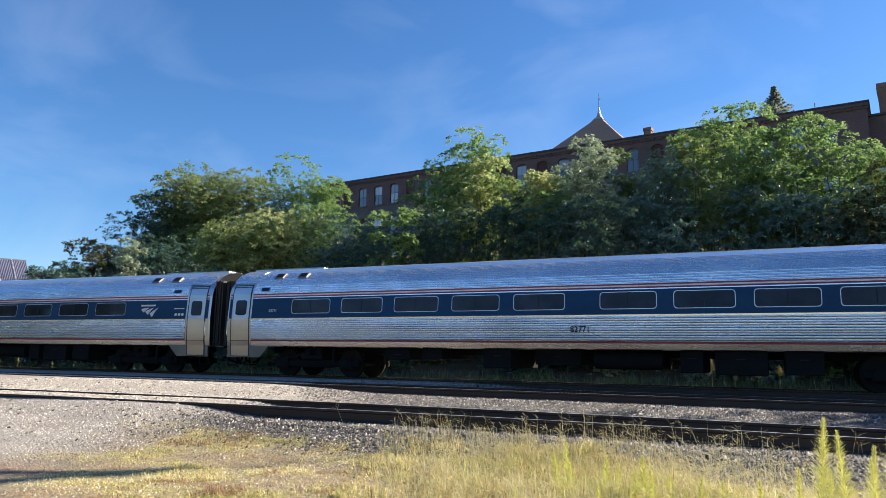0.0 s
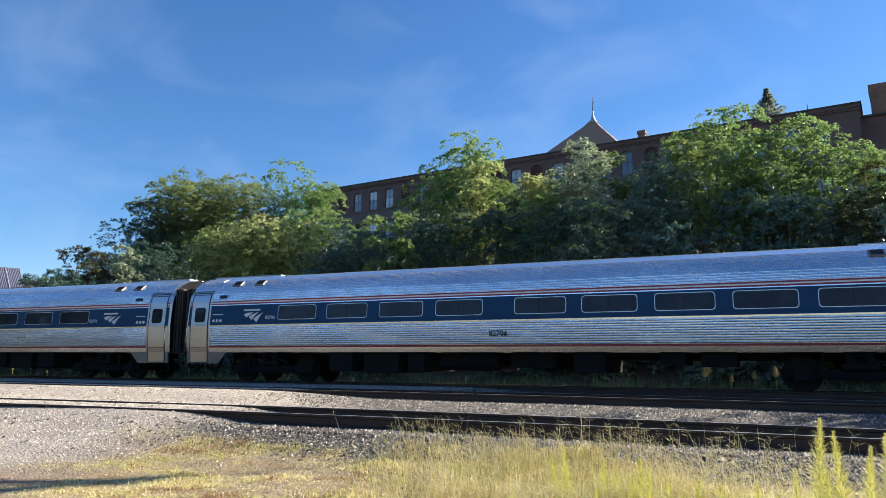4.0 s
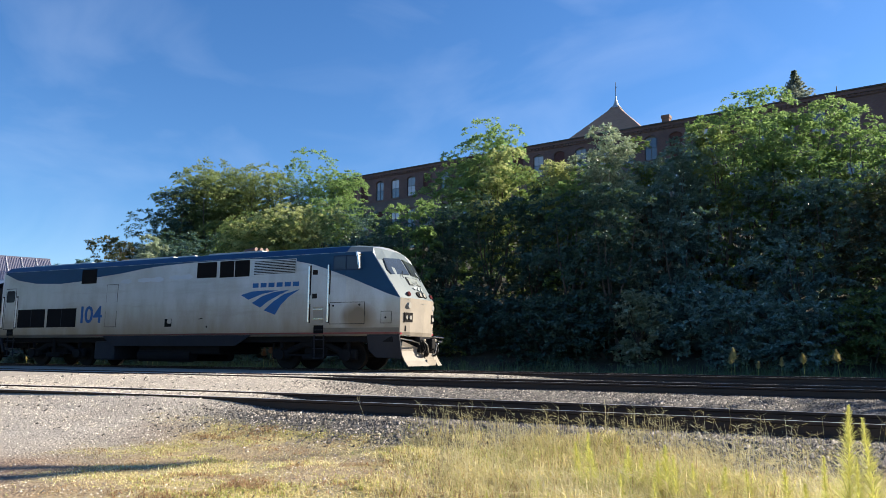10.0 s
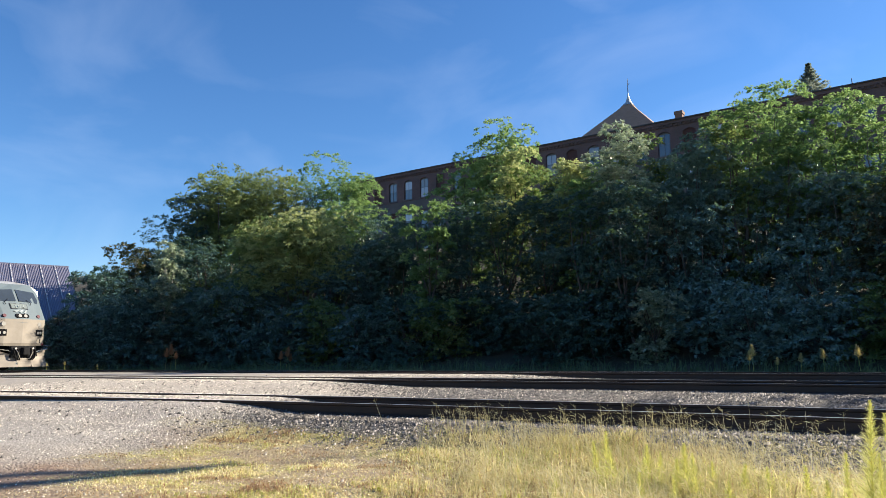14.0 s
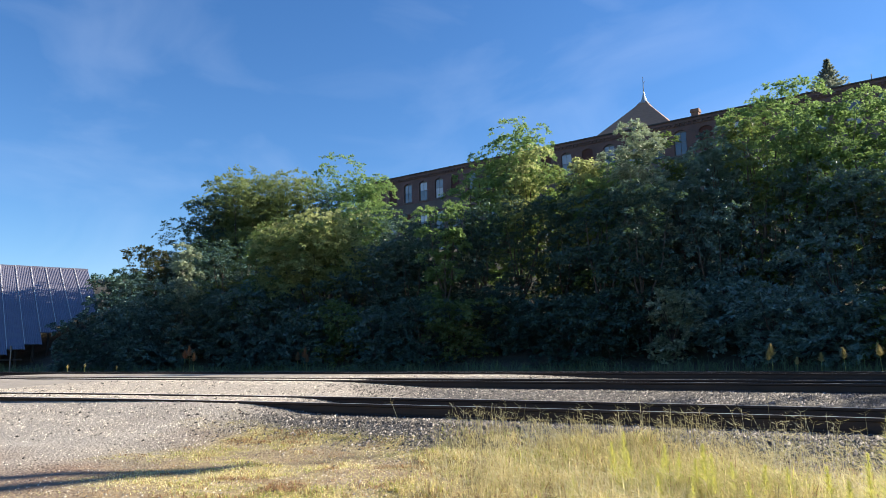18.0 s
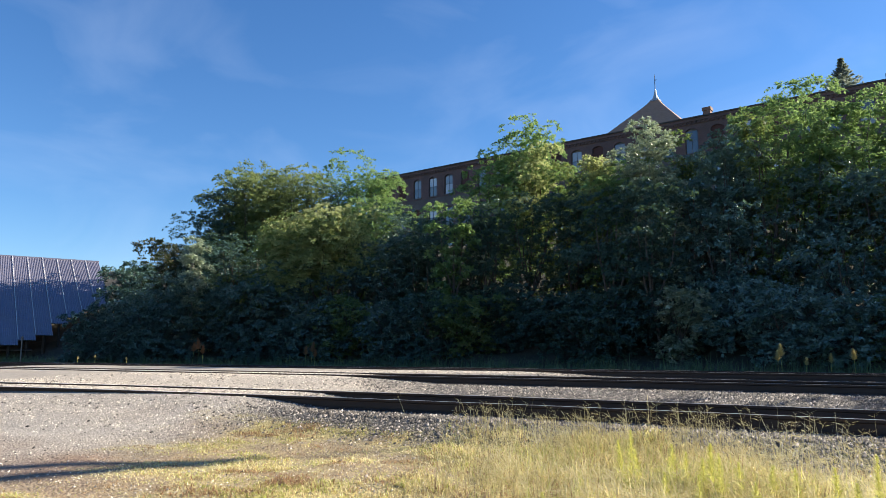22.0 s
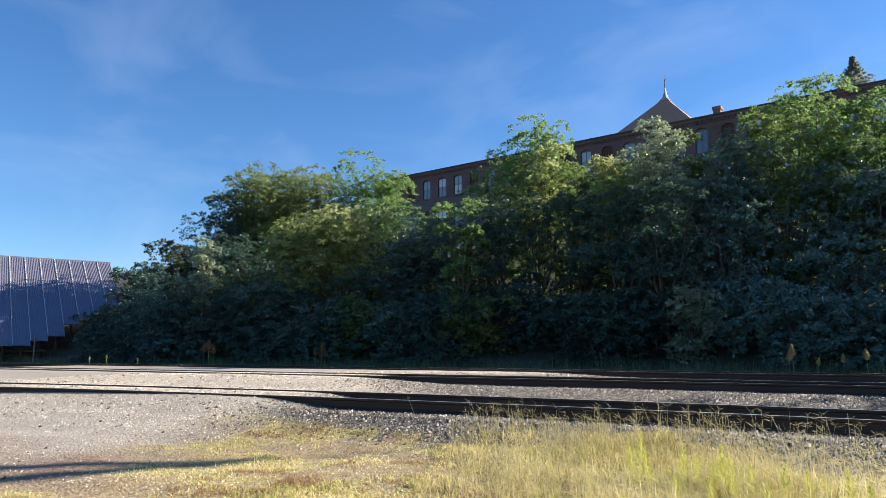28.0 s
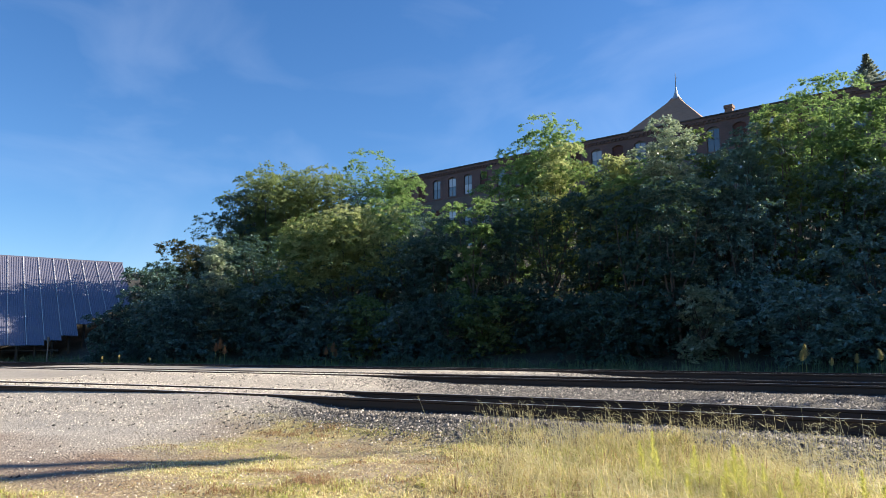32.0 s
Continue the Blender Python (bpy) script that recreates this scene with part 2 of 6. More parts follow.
# ---- the line of the tracks ----
ARC = np.arange(-260.0, 80.01, 0.25)
_c = np.clip(ARC, -80, 32)
TURN = -0.41647 - 0.0018958 * _c - 3.12e-5 * _c * _c
_i0 = int(np.argmin(abs(ARC)))
LINE_X = np.cumsum(np.cos(TURN)) * 0.25
LINE_Y = np.cumsum(np.sin(TURN)) * 0.25
LINE_X, LINE_Y = LINE_X - LINE_X[_i0], LINE_Y - LINE_Y[_i0] + 24.10


def on_line(s, off=0.0):
    """Place and heading s metres along the main track, off metres to its far side."""
    x, y, a = np.interp(s, ARC, LINE_X), np.interp(s, ARC, LINE_Y), np.interp(s, ARC, TURN)
    return x - math.sin(a) * off, y + math.cos(a) * off, a


def near_line(x):
    xc = np.clip(x, -22, 10)
    return 11.59 - 0.4547 * xc - 0.00676 * xc * xc + (x - xc) * (-0.4547 - 2 * 0.00676 * xc)


def along(x, y):
    """For arrays of places: metres along the main track, and metres from it towards the camera."""
    x, y = np.asarray(x, float), np.asarray(y, float)
    s = np.clip((x - 0.0) * math.cos(-0.42) + (y - 24.1) * math.sin(-0.42), -255, 75)
    for _ in range(3):
        px, py, a = np.interp(s, ARC, LINE_X), np.interp(s, ARC, LINE_Y), np.interp(s, ARC, TURN)
        s = np.clip(s + (x - px) * np.cos(a) + (y - py) * np.sin(a), -255, 75)
    px, py, a = np.interp(s, ARC, LINE_X), np.interp(s, ARC, LINE_Y), np.interp(s, ARC, TURN)
    return s, (x - px) * np.sin(a) - (y - py) * np.cos(a)


def ease(x, a, b):
    t = np.clip((x - a) / (b - a), 0, 1)
    return t * t * (3 - 2 * t)


def lumps(x, y):
    return (np.sin(x * 1.7 + 1.3 * np.sin(y * 0.9)) * np.cos(y * 2.1 + x * 0.4) + 0.6 * np.sin(x * 4.3 + y * 3.1) * np.cos(y * 3.7 - x * 1.9)) * 0.5


def lie(x, y):
    """Height of the ground, and how much of it is pad gravel."""
    s, v = along(x, y)
    z = np.interp(v, [-240, -60, -28, -12, -7, -4, -2.4, -1.6, 7.2, 8.6, 10.1, 12.9, 13.7, 14.8, 21, 400],
                  [14, 12, 9, 1.2, -0.25, -0.35, -0.28, -0.185, -0.21, -0.37, -0.345, -0.35, -0.57, -0.68, -0.74, -0.8])
    pad_z = np.interp(v, [-3, -1.6, 8.0, 9.6, 12.4, 13.6, 15, 17, 22], [-0.3, -0.05, -0.07, -0.185, -0.20, -0.42, -0.60, -0.69, -0.74])
    lat = ease(v, 7.5, 9.5)
    # By the main track the pale pad runs further, painting a sunlit strip.
    m = (1 - lat) * ease(s, -26, -21) * (1 - ease(s, -4.5 + v * 0.35 + 5.0 * (1 - ease(v, 2.0, 3.6)), -0.5 + v * 0.35 + 5.0 * (1 - ease(v, 2.0, 3.6)))) + lat * (1 - ease(s, 0.4, 2.6))
    m = m * ease(v, -3.5, -1.6) * (1 - ease(v, 16.5, 19))
    z = z * (1 - m) + pad_z * m
    flat = np.clip(ease(v, -3, -2) * (1 - ease(v, 13, 14)), 0, 1)
    return z + lumps(x, y) * (0.035 - 0.025 * flat), m, s, v


def meadow(x, y, v):
    """How much grass grows at a place, and how much of it is the tall dry stand."""
    l = lumps(x * 1.3, y * 1.1) + 0.5 * lumps(x * 3.1, y * 2.7)
    dense = ease(x + 0.7 * l, -1.4, 1.4) * ease(v + 0.35 * l - 1.5 * ease(x, 1.7, 3.2), 12.7, 13.6)
    mid = ease(x + 0.8 * l, -3.8, -2.0) * ease(v + 0.5 * l, 15.3, 16.2)
    patch = ease(lumps(x * 0.9 + 2, y * 1.3) + 0.5 * lumps(x * 2.7, y * 3.3), -0.25, 0.3)
    mid = mid * (0.38 + 0.5 * patch)
    strip = np.maximum(ease(v + 0.5 * l, 17.3, 18.3) * (0.42 + 0.5 * patch), ease(v, 19.5, 23.0))
    thin = ease(x + 0.9 * l, -5.4, -3.2) * ease(v + 0.5 * l, 12.9, 13.8) * (0.30 + 0.60 * patch)
    return np.clip(np.maximum.reduce([dense, mid, strip, thin]), 0, 1), dense


def make_ground():
    def axis(lo, hi, step, ends):
        mid = list(np.arange(lo, hi + 1e-6, step))
        a, g = [], step
        p = lo
        while p > -ends:
            g *= 1.25
            p -= g
            a.append(p)
        b, g, p = [], step, hi
        while p < ends:
            g *= 1.25
            p += g
            b.append(p)
        return np.array(a[::-1] + mid + b)
    xs, ys = axis(-24, 15, 0.2, 3500), axis(2.5, 32, 0.2, 3500)
    gx, gy = np.meshgrid(xs, ys)
    z, m, s, v = lie(gx.ravel(), gy.ravel())
    far = np.hypot(gx.ravel(), gy.ravel())
    z = np.where(far > 250, z * 0 + np.clip(z, -0.9, 12) * 250 / np.maximum(far, 250) - 0.9 * (1 - 250 / np.maximum(far, 250)), z)
    verts = np.stack([gx.ravel(), gy.ravel(), z], 1)
    w, h = len(xs), len(ys)
    i = np.arange(w * h).reshape(h, w)
    faces = np.stack([i[:-1, :-1], i[:-1, 1:], i[1:, 1:], i[1:, :-1]], -1).reshape(-1, 4)
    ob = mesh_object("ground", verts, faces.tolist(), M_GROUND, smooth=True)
    x, y = verts[:, 0], verts[:, 1]
    g, dense = meadow(x, y, v)
    green = np.clip(np.maximum(g, 1 - ease(v, -6, -3.2)), 0, 1)
    dirt = np.clip(ease(v + 1.2 * lumps(x * 0.8, y * 0.7), 15.2, 17.0) * (1 - ease(v, 19.5, 22)) * (0.55 + 0.5 * ease(x, -6.5, -3.0)) + 0.85 * ease(x + lumps(x, y), -5.6, -3.4) * ease(v + 0.4 * lumps(x * 2, y * 2), 13.3, 14.4), 0, 1)
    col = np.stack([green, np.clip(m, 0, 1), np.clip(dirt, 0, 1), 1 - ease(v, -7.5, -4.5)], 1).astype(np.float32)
    att = ob.data.color_attributes.new("zone", "FLOAT_COLOR", "POINT")
    att.data.foreach_set("color", col.ravel())
    tagged(ob, "gravel yard and dry grass beside the tracks", "ground", kind="structure")


make_ground()


# ---- tracks ----
RAIL = [(-0.07, 0), (-0.07, 0.012), (-0.012, 0.03), (-0.009, 0.13), (-0.035, 0.145), (-0.036, 0.175), (-0.028, 0.181), (0.028, 0.181), (0.036, 0.175), (0.035, 0.145), (0.009, 0.13), (0.012, 0.03), (0.07, 0.012), (0.07, 0)]


def make_track(name, centre, top, ties, label, shine=1):
    """centre: rows of x, y, heading; top: height of the rail heads; ties: rows of x, y, heading."""
    ob = tagged(empty(name), label, "railway track", kind="structure")
    k = len(RAIL)
    for side in (-0.7525, 0.7525):
        verts = []
        for x, y, a in centre:
            cx, cy = x - math.sin(a) * side, y + math.cos(a) * side
            verts += [(cx - math.sin(a) * o, cy + math.cos(a) * o, top - 0.181 + z) for o, z in RAIL]
        faces, idx = [], []
        for i in range(len(centre) - 1):
            for j in range(k):
                p, q = i * k + j, i * k + (j + 1) % k
                faces.append((p, p + k, q + k, q))
                idx.append(shine if j in (6,) else 0)
        mesh_object("rail", verts, faces, [M_RAIL, M_SHINE], ob, idx)
    bm = bmesh.new()
    box(bm, -0.115, 0.115, -1.3, 1.3, -0.18, 0.0, 0.012)
    first = None
    rng = random.Random(5)
    for x, y, a in ties:
        if first is None:
            t = part("tie", bm, M_TIE, ob)
            first = t
        else:
            t = new("tie", first.data)
            t.parent = ob
        t.matrix_local = pose(x, y, top - 0.19 + rng.uniform(-0.008, 0.008), 0, 0, math.degrees(a) + rng.uniform(-1, 1))
    return ob


arc = [on_line(s) for s in np.arange(-170, 60, 1.0)]
make_track("track_main", arc, 0.0, [on_line(s) for s in np.arange(-4, 26, 0.52)], "main track of brown steel rails on ballast")
arc = [on_line(s, -5.55) for s in np.arange(-170, 60, 1.0)]
make_track("track_middle", arc, -0.03, [on_line(s, -5.55) for s in np.arange(-6, 24, 0.52)], "second track of brown steel rails on ballast")


def near_rows(step, x0, x1):
    out, x = [], x0
    while x < x1:
        a = math.atan2(near_line(x + 0.05) - near_line(x - 0.05), 0.1)
        out.append((x, float(near_line(x)), a))
        x += step * math.cos(a)
    return out


make_track("siding_track", near_rows(0.8, -70, 30), -0.16, near_rows(0.54, -4.4, 14), "rusty siding track beside gravel and dry grass")


# ---- trees ----
def leaf_sprays(rng, centres, radii, count, size, droop=0.45, per=26):
    """Corners of many small leaves, set in flat drooping sprays on the skins of separate lobes."""
    n = max(1, count // per)
    pick = rng.choice(len(centres), n, p=radii ** 1.8 / np.sum(radii ** 1.8))
    d = rng.normal(size=(n, 3))
    d[:, 2] = d[:, 2] * 0.8 + 0.52
    d /= np.linalg.norm(d, axis=1)[:, None]
    r = radii[pick]
    base = centres[pick] + d * (r * (0.45 + 0.45 * rng.random(n) ** 0.4))[:, None] * np.array([1.15, 1.15, 0.60])
    ax = np.stack([d[:, 0], d[:, 1], 0.12 + 0.40 * d[:, 2]], 1) + rng.normal(size=(n, 3)) * 0.18
    ax /= np.linalg.norm(ax, axis=1)[:, None]
    ln = np.clip(r * (0.24 + 0.30 * rng.random(n) ** 1.6), 0.18, 0.50)
    side = np.cross(ax, np.array([0, 0, 1.0]))
    side /= np.linalg.norm(side, axis=1)[:, None] + 1e-6
    t = rng.random((n, per)) ** 0.75
    u = (rng.random((n, per)) * 2 - 1) * (1 - 0.55 * t) * 0.5
    L = ln[:, None]
    p = base[:, None, :] + ax[:, None, :] * (t * L)[..., None] + side[:, None, :] * (u * L)[..., None]
    p[..., 2] -= L * (droop * t ** 2 + 0.9 * u ** 2)
    p += rng.normal(size=p.shape) * 0.03
    out = ax[:, None, :] * 0.55 + side[:, None, :] * np.sign(u)[..., None] * 0.7 + rng.normal(size=p.shape) * 0.38
    out[..., 2] -= droop * (0.35 + t)
    out /= np.linalg.norm(out, axis=2)[..., None]
    flat = rng.normal(size=p.shape) * 0.5
    flat[..., 2] += 1.0
    wide = np.cross(out, flat)
    wide /= np.linalg.norm(wide, axis=2)[..., None]
    k = size * (0.55 + 0.8 * rng.random((n, per)))[..., None]
    w = wide * k * (0.28 + 0.14 * rng.random((n, per)))[..., None]
    return np.stack([p - w, p + out * k * 0.30 + w, p + out * k], 2).reshape(-1, 3, 3)


def make_tree(name, kind, x, y, base, top, radius, label, seed, leaves=7000, size=0.30, low=0.12, bark=None, stems=4):
    """A trunk forking into several leaders of uneven height, each with its own layered crown."""
    rng = np.random.default_rng(seed)
    ob = tagged(empty(name, pose(x, y, base)), label, "tree" if name == "tree" else "shrub")
    h = top - base
    verts, faces = [], []

    def limb(a, b, r0, r1, sides=5):
        a, b = Vector(a), Vector(b)
        q = (b - a).to_track_quat("Z", "Y")
        k = len(verts)
        for p, r in ((a, r0), (a.lerp(b, 0.5) + Vector(rng.normal(size=3) * (b - a).length * 0.05), (r0 + r1) / 2), (b, r1)):
            for j in range(sides):
                t = j * 2 * math.pi / sides
                verts.append(p + q @ Vector((math.cos(t) * r, math.sin(t) * r, 0)))
        for i in range(2):
            for j in range(sides):
                m = k + i * sides
                faces.append((m + j, m + (j + 1) % sides, m + sides + (j + 1) % sides, m + sides + j))

    r0 = 0.02 + h * 0.010
    fork = Vector((rng.normal() * 0.12, rng.normal() * 0.12, h * 0.22))
    limb((0, 0, -0.3), fork, r0, r0 * 0.8, 7)
    lobes, radii = [], []
    turn = rng.random() * 6.283
    for j in range(stems):
        reach = 0.15 if j == 0 else 0.40 + 0.35 * rng.random()
        a = turn + j * 2.4 + rng.normal() * 0.3
        peak = h * (0.97 if j == 0 else 0.88 + 0.12 * rng.random())
        tip = Vector((math.cos(a) * reach * radius, math.sin(a) * reach * radius, peak * 0.84))
        mid_ = fork.lerp(tip, 0.5) + Vector((math.cos(a), math.sin(a), 0)) * radius * 0.10
        limb(fork, mid_, r0 * 0.6, r0 * 0.4)
        limb(mid_, tip, r0 * 0.4, r0 * 0.08)
        n = max(5, int(3 + peak * 0.44))
        for i in range(n):
            f = low + (1 - low) * (i + 0.2 + rng.random() * 0.75) / n
            at = fork.lerp(mid_, f * 2) if f < 0.5 else mid_.lerp(tip, f * 2 - 1)
            full = radius * (0.86 - 0.50 * max(0, f - 0.5) / 0.5) * (0.45 + 0.6 * rng.random())
            b = rng.random() * 6.283
            c = Vector((at.x + math.cos(b) * full * 0.75, at.y + math.sin(b) * full * 0.75, peak * f - 0.20 * full - 0.15))
            lobes.append(c)
            radii.append(min(1.7, max(0.48, radius * (0.34 + 0.26 * rng.random()))))
            if i % 2 == 0:
                limb(at, c, r0 * 0.16 * (1.2 - f), r0 * 0.05, 4)
    mesh_object("trunk", verts, faces, bark or M_BARK, ob, smooth=True)
    corners = leaf_sprays(rng, np.array([tuple(c) for c in lobes]), np.array(radii), leaves, size, 0.25 if kind == "s" else 0.45)
    quads_object("crown", corners, LEAVES[kind], 3, ob)
    return ob


TREE_WORDS = {"y": "pale yellow-green locust on the bank, sunlight painted into its leaves", "f": "blue-green broadleaf tree on the bank, haze painted into its pale leaves", "k": "deep green broadleaf tree on the bank, shade painted into its leaves", "a": "russet-tinged bushy tree on the bank", "b": "dark green broadleaf tree on the shaded bank", "c": "full yellowish-green maple on the bank",
              "d": "bright green feathery locust tree on the bank", "e": "olive green sumac with reddish sprays", "s": "slender tree with pale silvery leaves"}
TREES = (
    ('b', -24.4, 43.6, 5.9, 1.1), ('b', -24.6, 40.8, 3.1, 1.0), ('a', -23.3, 47.4, 8.6, 1.4), ('b', -24.2, 45.8, 6.7, 1.2),
    ('b', -21.4, 51.5, 13.1, 1.2), ('c', -20.3, 54.0, 14.5, 1.9), ('c', -18.5, 55.0, 15.8, 2.7), ('c', -15.5, 54.9, 15.3, 2.3),
    ('b', -12.5, 53.6, 13.8, 2.0), ('d', -10.7, 51.9, 14.5, 2.2), ('d', -9.0, 52.2, 13.6, 1.5), ('e', -10.9, 42.1, 9.3, 2.3),
    ('e', -13.3, 41.4, 8.3, 1.8), ('d', -8.8, 43.1, 9.7, 1.3), ('s', -18.5, 41.4, 7.5, 0.55), ('b', -19.3, 41.8, 5.4, 2.1),
    ('b', -17.0, 44.9, 8.3, 2.4), ('b', -13.8, 40.2, 4.5, 2.0), ('b', -20.2, 40.2, 3.4, 1.7), ('b', -11.2, 40.0, 5.2, 2.0),
    ('b', -8.2, 39.6, 5.6, 1.8), ('b', -6.1, 39.5, 7.7, 1.4), ('b', -4.3, 38.8, 7.1, 1.4), ('d', -2.5, 36.9, 8.6, 1.0),
    ('b', -0.9, 38.0, 8.6, 1.5), ('d', 1.2, 43.0, 14.6, 1.8), ('d', -0.8, 43.5, 13.0, 1.3), ('d', 2.7, 42.9, 13.6, 1.2),
    ('e', 3.3, 39.9, 11.1, 1.1), ('e', 4.5, 38.7, 10.7, 0.9), ('b', 1.5, 38.0, 9.0, 1.7), ('b', 3.6, 36.8, 9.0, 1.4),
    ('s', 6.8, 33.3, 11.6, 1.0), ('d', 5.5, 34.6, 9.7, 0.9), ('e', 8.8, 35.9, 11.7, 1.0), ('b', 9.6, 33.7, 10.4, 1.0),
    ('b', 10.9, 34.3, 11.5, 1.1), ('e', 12.3, 33.8, 12.0, 0.9), ('d', 14.9, 37.1, 14.6, 1.5), ('d', 13.3, 37.7, 13.6, 1.2),
    ('d', 16.1, 36.0, 13.0, 1.2), ('d', 17.9, 35.8, 13.3, 1.3), ('d', 19.4, 35.0, 12.6, 1.3), ('d', 20.5, 33.2, 11.4, 1.2),
    ('d', 14.8, 35.0, 11.3, 1.2), ('d', 16.5, 34.2, 10.9, 1.1), ('b', 5.0, 32.6, 8.6, 1.4), ('b', 6.7, 31.3, 8.0, 1.3),
    ('b', 9.2, 33.8, 9.2, 1.4), ('b', 11.6, 34.6, 9.3, 1.4), ('b', 13.7, 34.4, 9.5, 1.4), ('b', 15.4, 33.6, 9.4, 1.3),
    ('b', 16.5, 32.0, 9.1, 1.2), ('b', 18.1, 31.1, 8.7, 1.2), ('b', -22.6, 55.6, 11.8, 2.6), ('b', -20.0, 57.6, 12.4, 2.8),
    ('b', -16.6, 57.7, 12.2, 2.7), ('b', -12.2, 54.7, 12.1, 2.0), ('b', -23.1, 49.7, 7.9, 1.4), ('c', -19.2, 52.6, 14.1, 2.1),
    ('c', -16.4, 53.6, 14.3, 2.2), ('b', -6.4, 44.5, 9.6, 1.7), ('b', -5.5, 43.7, 9.0, 1.6), ('b', -3.9, 41.8, 8.4, 1.4),
    ('b', -8.7, 48.2, 10.6, 1.8), ('b', 6.6, 37.9, 11.1, 1.3), ('b', 8.6, 37.5, 11.2, 1.3), ('b', 10.3, 37.1, 10.8, 1.3),
    ('b', 11.6, 36.7, 11.4, 1.1), ('b', 4.9, 38.7, 10.4, 1.3), ('a', 18.0, 30.5, 8.0, 2.3), ('b', 18.8, 28.4, 7.2, 2.3),
    # From (16.3, 19.2) on, seven trees stand unseen, added to shade the tracks.
    ('b', 19.8, 26.4, 7.0, 2.4), ('e', 21.0, 24.4, 7.0, 2.4), ('b', 16.3, 19.2, 6.7, 2.6), ('d', 17.9, 17.7, 6.7, 2.8),
    ('b', 19.4, 16.1, 6.7, 2.8), ('b', 21.5, 14.9, 6.7, 3.0), ('d', 23.6, 13.5, 6.7, 3.0), ('b', 26.3, 12.3, 6.7, 3.2),
    # y rows: crowns added where the bank should look sunlit.
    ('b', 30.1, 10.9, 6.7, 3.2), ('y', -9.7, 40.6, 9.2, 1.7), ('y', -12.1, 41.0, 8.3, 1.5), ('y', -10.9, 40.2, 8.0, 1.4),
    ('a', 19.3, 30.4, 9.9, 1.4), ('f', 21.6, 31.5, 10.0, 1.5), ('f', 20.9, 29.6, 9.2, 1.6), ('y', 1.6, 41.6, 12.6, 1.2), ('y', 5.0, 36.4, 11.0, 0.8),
)
for i, (kind, x, y, top, wide) in enumerate(TREES):
    # Leaf tone by place paints shade mid-bank and left, haze to the right.
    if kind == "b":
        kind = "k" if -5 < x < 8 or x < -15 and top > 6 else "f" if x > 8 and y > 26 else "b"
    zb = float(lie(np.array([x]), np.array([y]))[0][0])
    big = top - zb
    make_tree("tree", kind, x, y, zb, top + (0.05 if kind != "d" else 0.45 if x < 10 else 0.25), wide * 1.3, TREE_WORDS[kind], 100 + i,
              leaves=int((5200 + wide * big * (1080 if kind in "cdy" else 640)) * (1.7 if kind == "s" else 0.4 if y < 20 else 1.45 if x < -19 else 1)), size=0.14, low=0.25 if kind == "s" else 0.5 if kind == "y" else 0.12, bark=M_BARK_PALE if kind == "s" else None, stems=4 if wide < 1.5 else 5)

rng = random.Random(11)
for i in range(66):
    back = i >= 36
    s = (-46 + i * 2.0 if not back else -32 + (i - 36) * 1.9) + rng.uniform(-0.5, 0.5)
    x, y, _ = on_line(s, rng.uniform(11.0, 17.5) if back else rng.uniform(8.4, 10.4))
    if math.degrees(math.atan2(x, y)) < -28.5:
        continue
    zb = float(lie(np.array([x]), np.array([y]))[0][0])
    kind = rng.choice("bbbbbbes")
    # Shrubs take the same painted shade and haze.
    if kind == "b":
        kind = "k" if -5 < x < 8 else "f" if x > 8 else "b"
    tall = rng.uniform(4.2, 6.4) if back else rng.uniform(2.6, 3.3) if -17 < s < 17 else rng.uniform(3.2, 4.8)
    make_tree("shrub", kind, x, y, zb, zb + tall, rng.uniform(1.5, 2.1) * (0.6 if kind == "s" else 1), {"b": "dark green bushy shrub on the bank", "f": "blue-green shrub on the bank, haze painted into its pale leaves", "k": "deep green bushy shrub on the bank, shade painted into its leaves", "e": "olive green sumac shrub on the bank", "s": "pale silvery sapling on the bank"}[kind], 300 + i, leaves=6000 if back else 9500, size=0.15, low=0.0, stems=5)


# ---- brick mill on the hill ----
def brick_material(name, a, b, mortar):
    m, n, l, bs = shader(name, 0.92)
    v = place(n, l)
    w = n.new("ShaderNodeTexBrick")
    w.inputs["Scale"].default_value = 1.0
    w.inputs["Brick Width"].default_value, w.inputs["Row Height"].default_value, w.inputs["Mortar Size"].default_value = 0.21, 0.075, 0.008
    mp = n.new("ShaderNodeMapping")
    mp.inputs["Rotation"].default_value = (radians(90), 0, 0)
    l.new(v, mp.inputs["Vector"])
    l.new(mp.outputs[0], w.inputs["Vector"])
    w.inputs["Color1"].default_value, w.inputs["Color2"].default_value, w.inputs["Mortar"].default_value = (*a, 1), (*b, 1), (*mortar, 1)
    t = noisy(n, l, 0.35, 6, v)
    r = n.new("ShaderNodeMapRange")
    r.inputs["From Min"].default_value, r.inputs["From Max"].default_value, r.inputs["To Max"].default_value = 0.42, 0.7, 0.6
    l.new(t.outputs["Fac"], r.inputs["Value"])
    l.new(mixed(n, l, r.outputs[0], w.outputs["Color"], (0.05, 0.042, 0.042)), bs.inputs["Base Color"])
    return m


M_BRICK = brick_material("old_brick", (0.098, 0.058, 0.062), (0.135, 0.080, 0.080), (0.115, 0.105, 0.108))
M_BRICK_RED = brick_material("red_brick", (0.165, 0.088, 0.066), (0.21, 0.118, 0.086), (0.18, 0.155, 0.138))
M_PARGED = plain("parged_stone", (0.125, 0.115, 0.115), 0.95, 0, 0.8, 0.5, 0.5, bump=0.5)
M_CAP = plain("roof_edge", (0.055, 0.055, 0.06), 0.8)
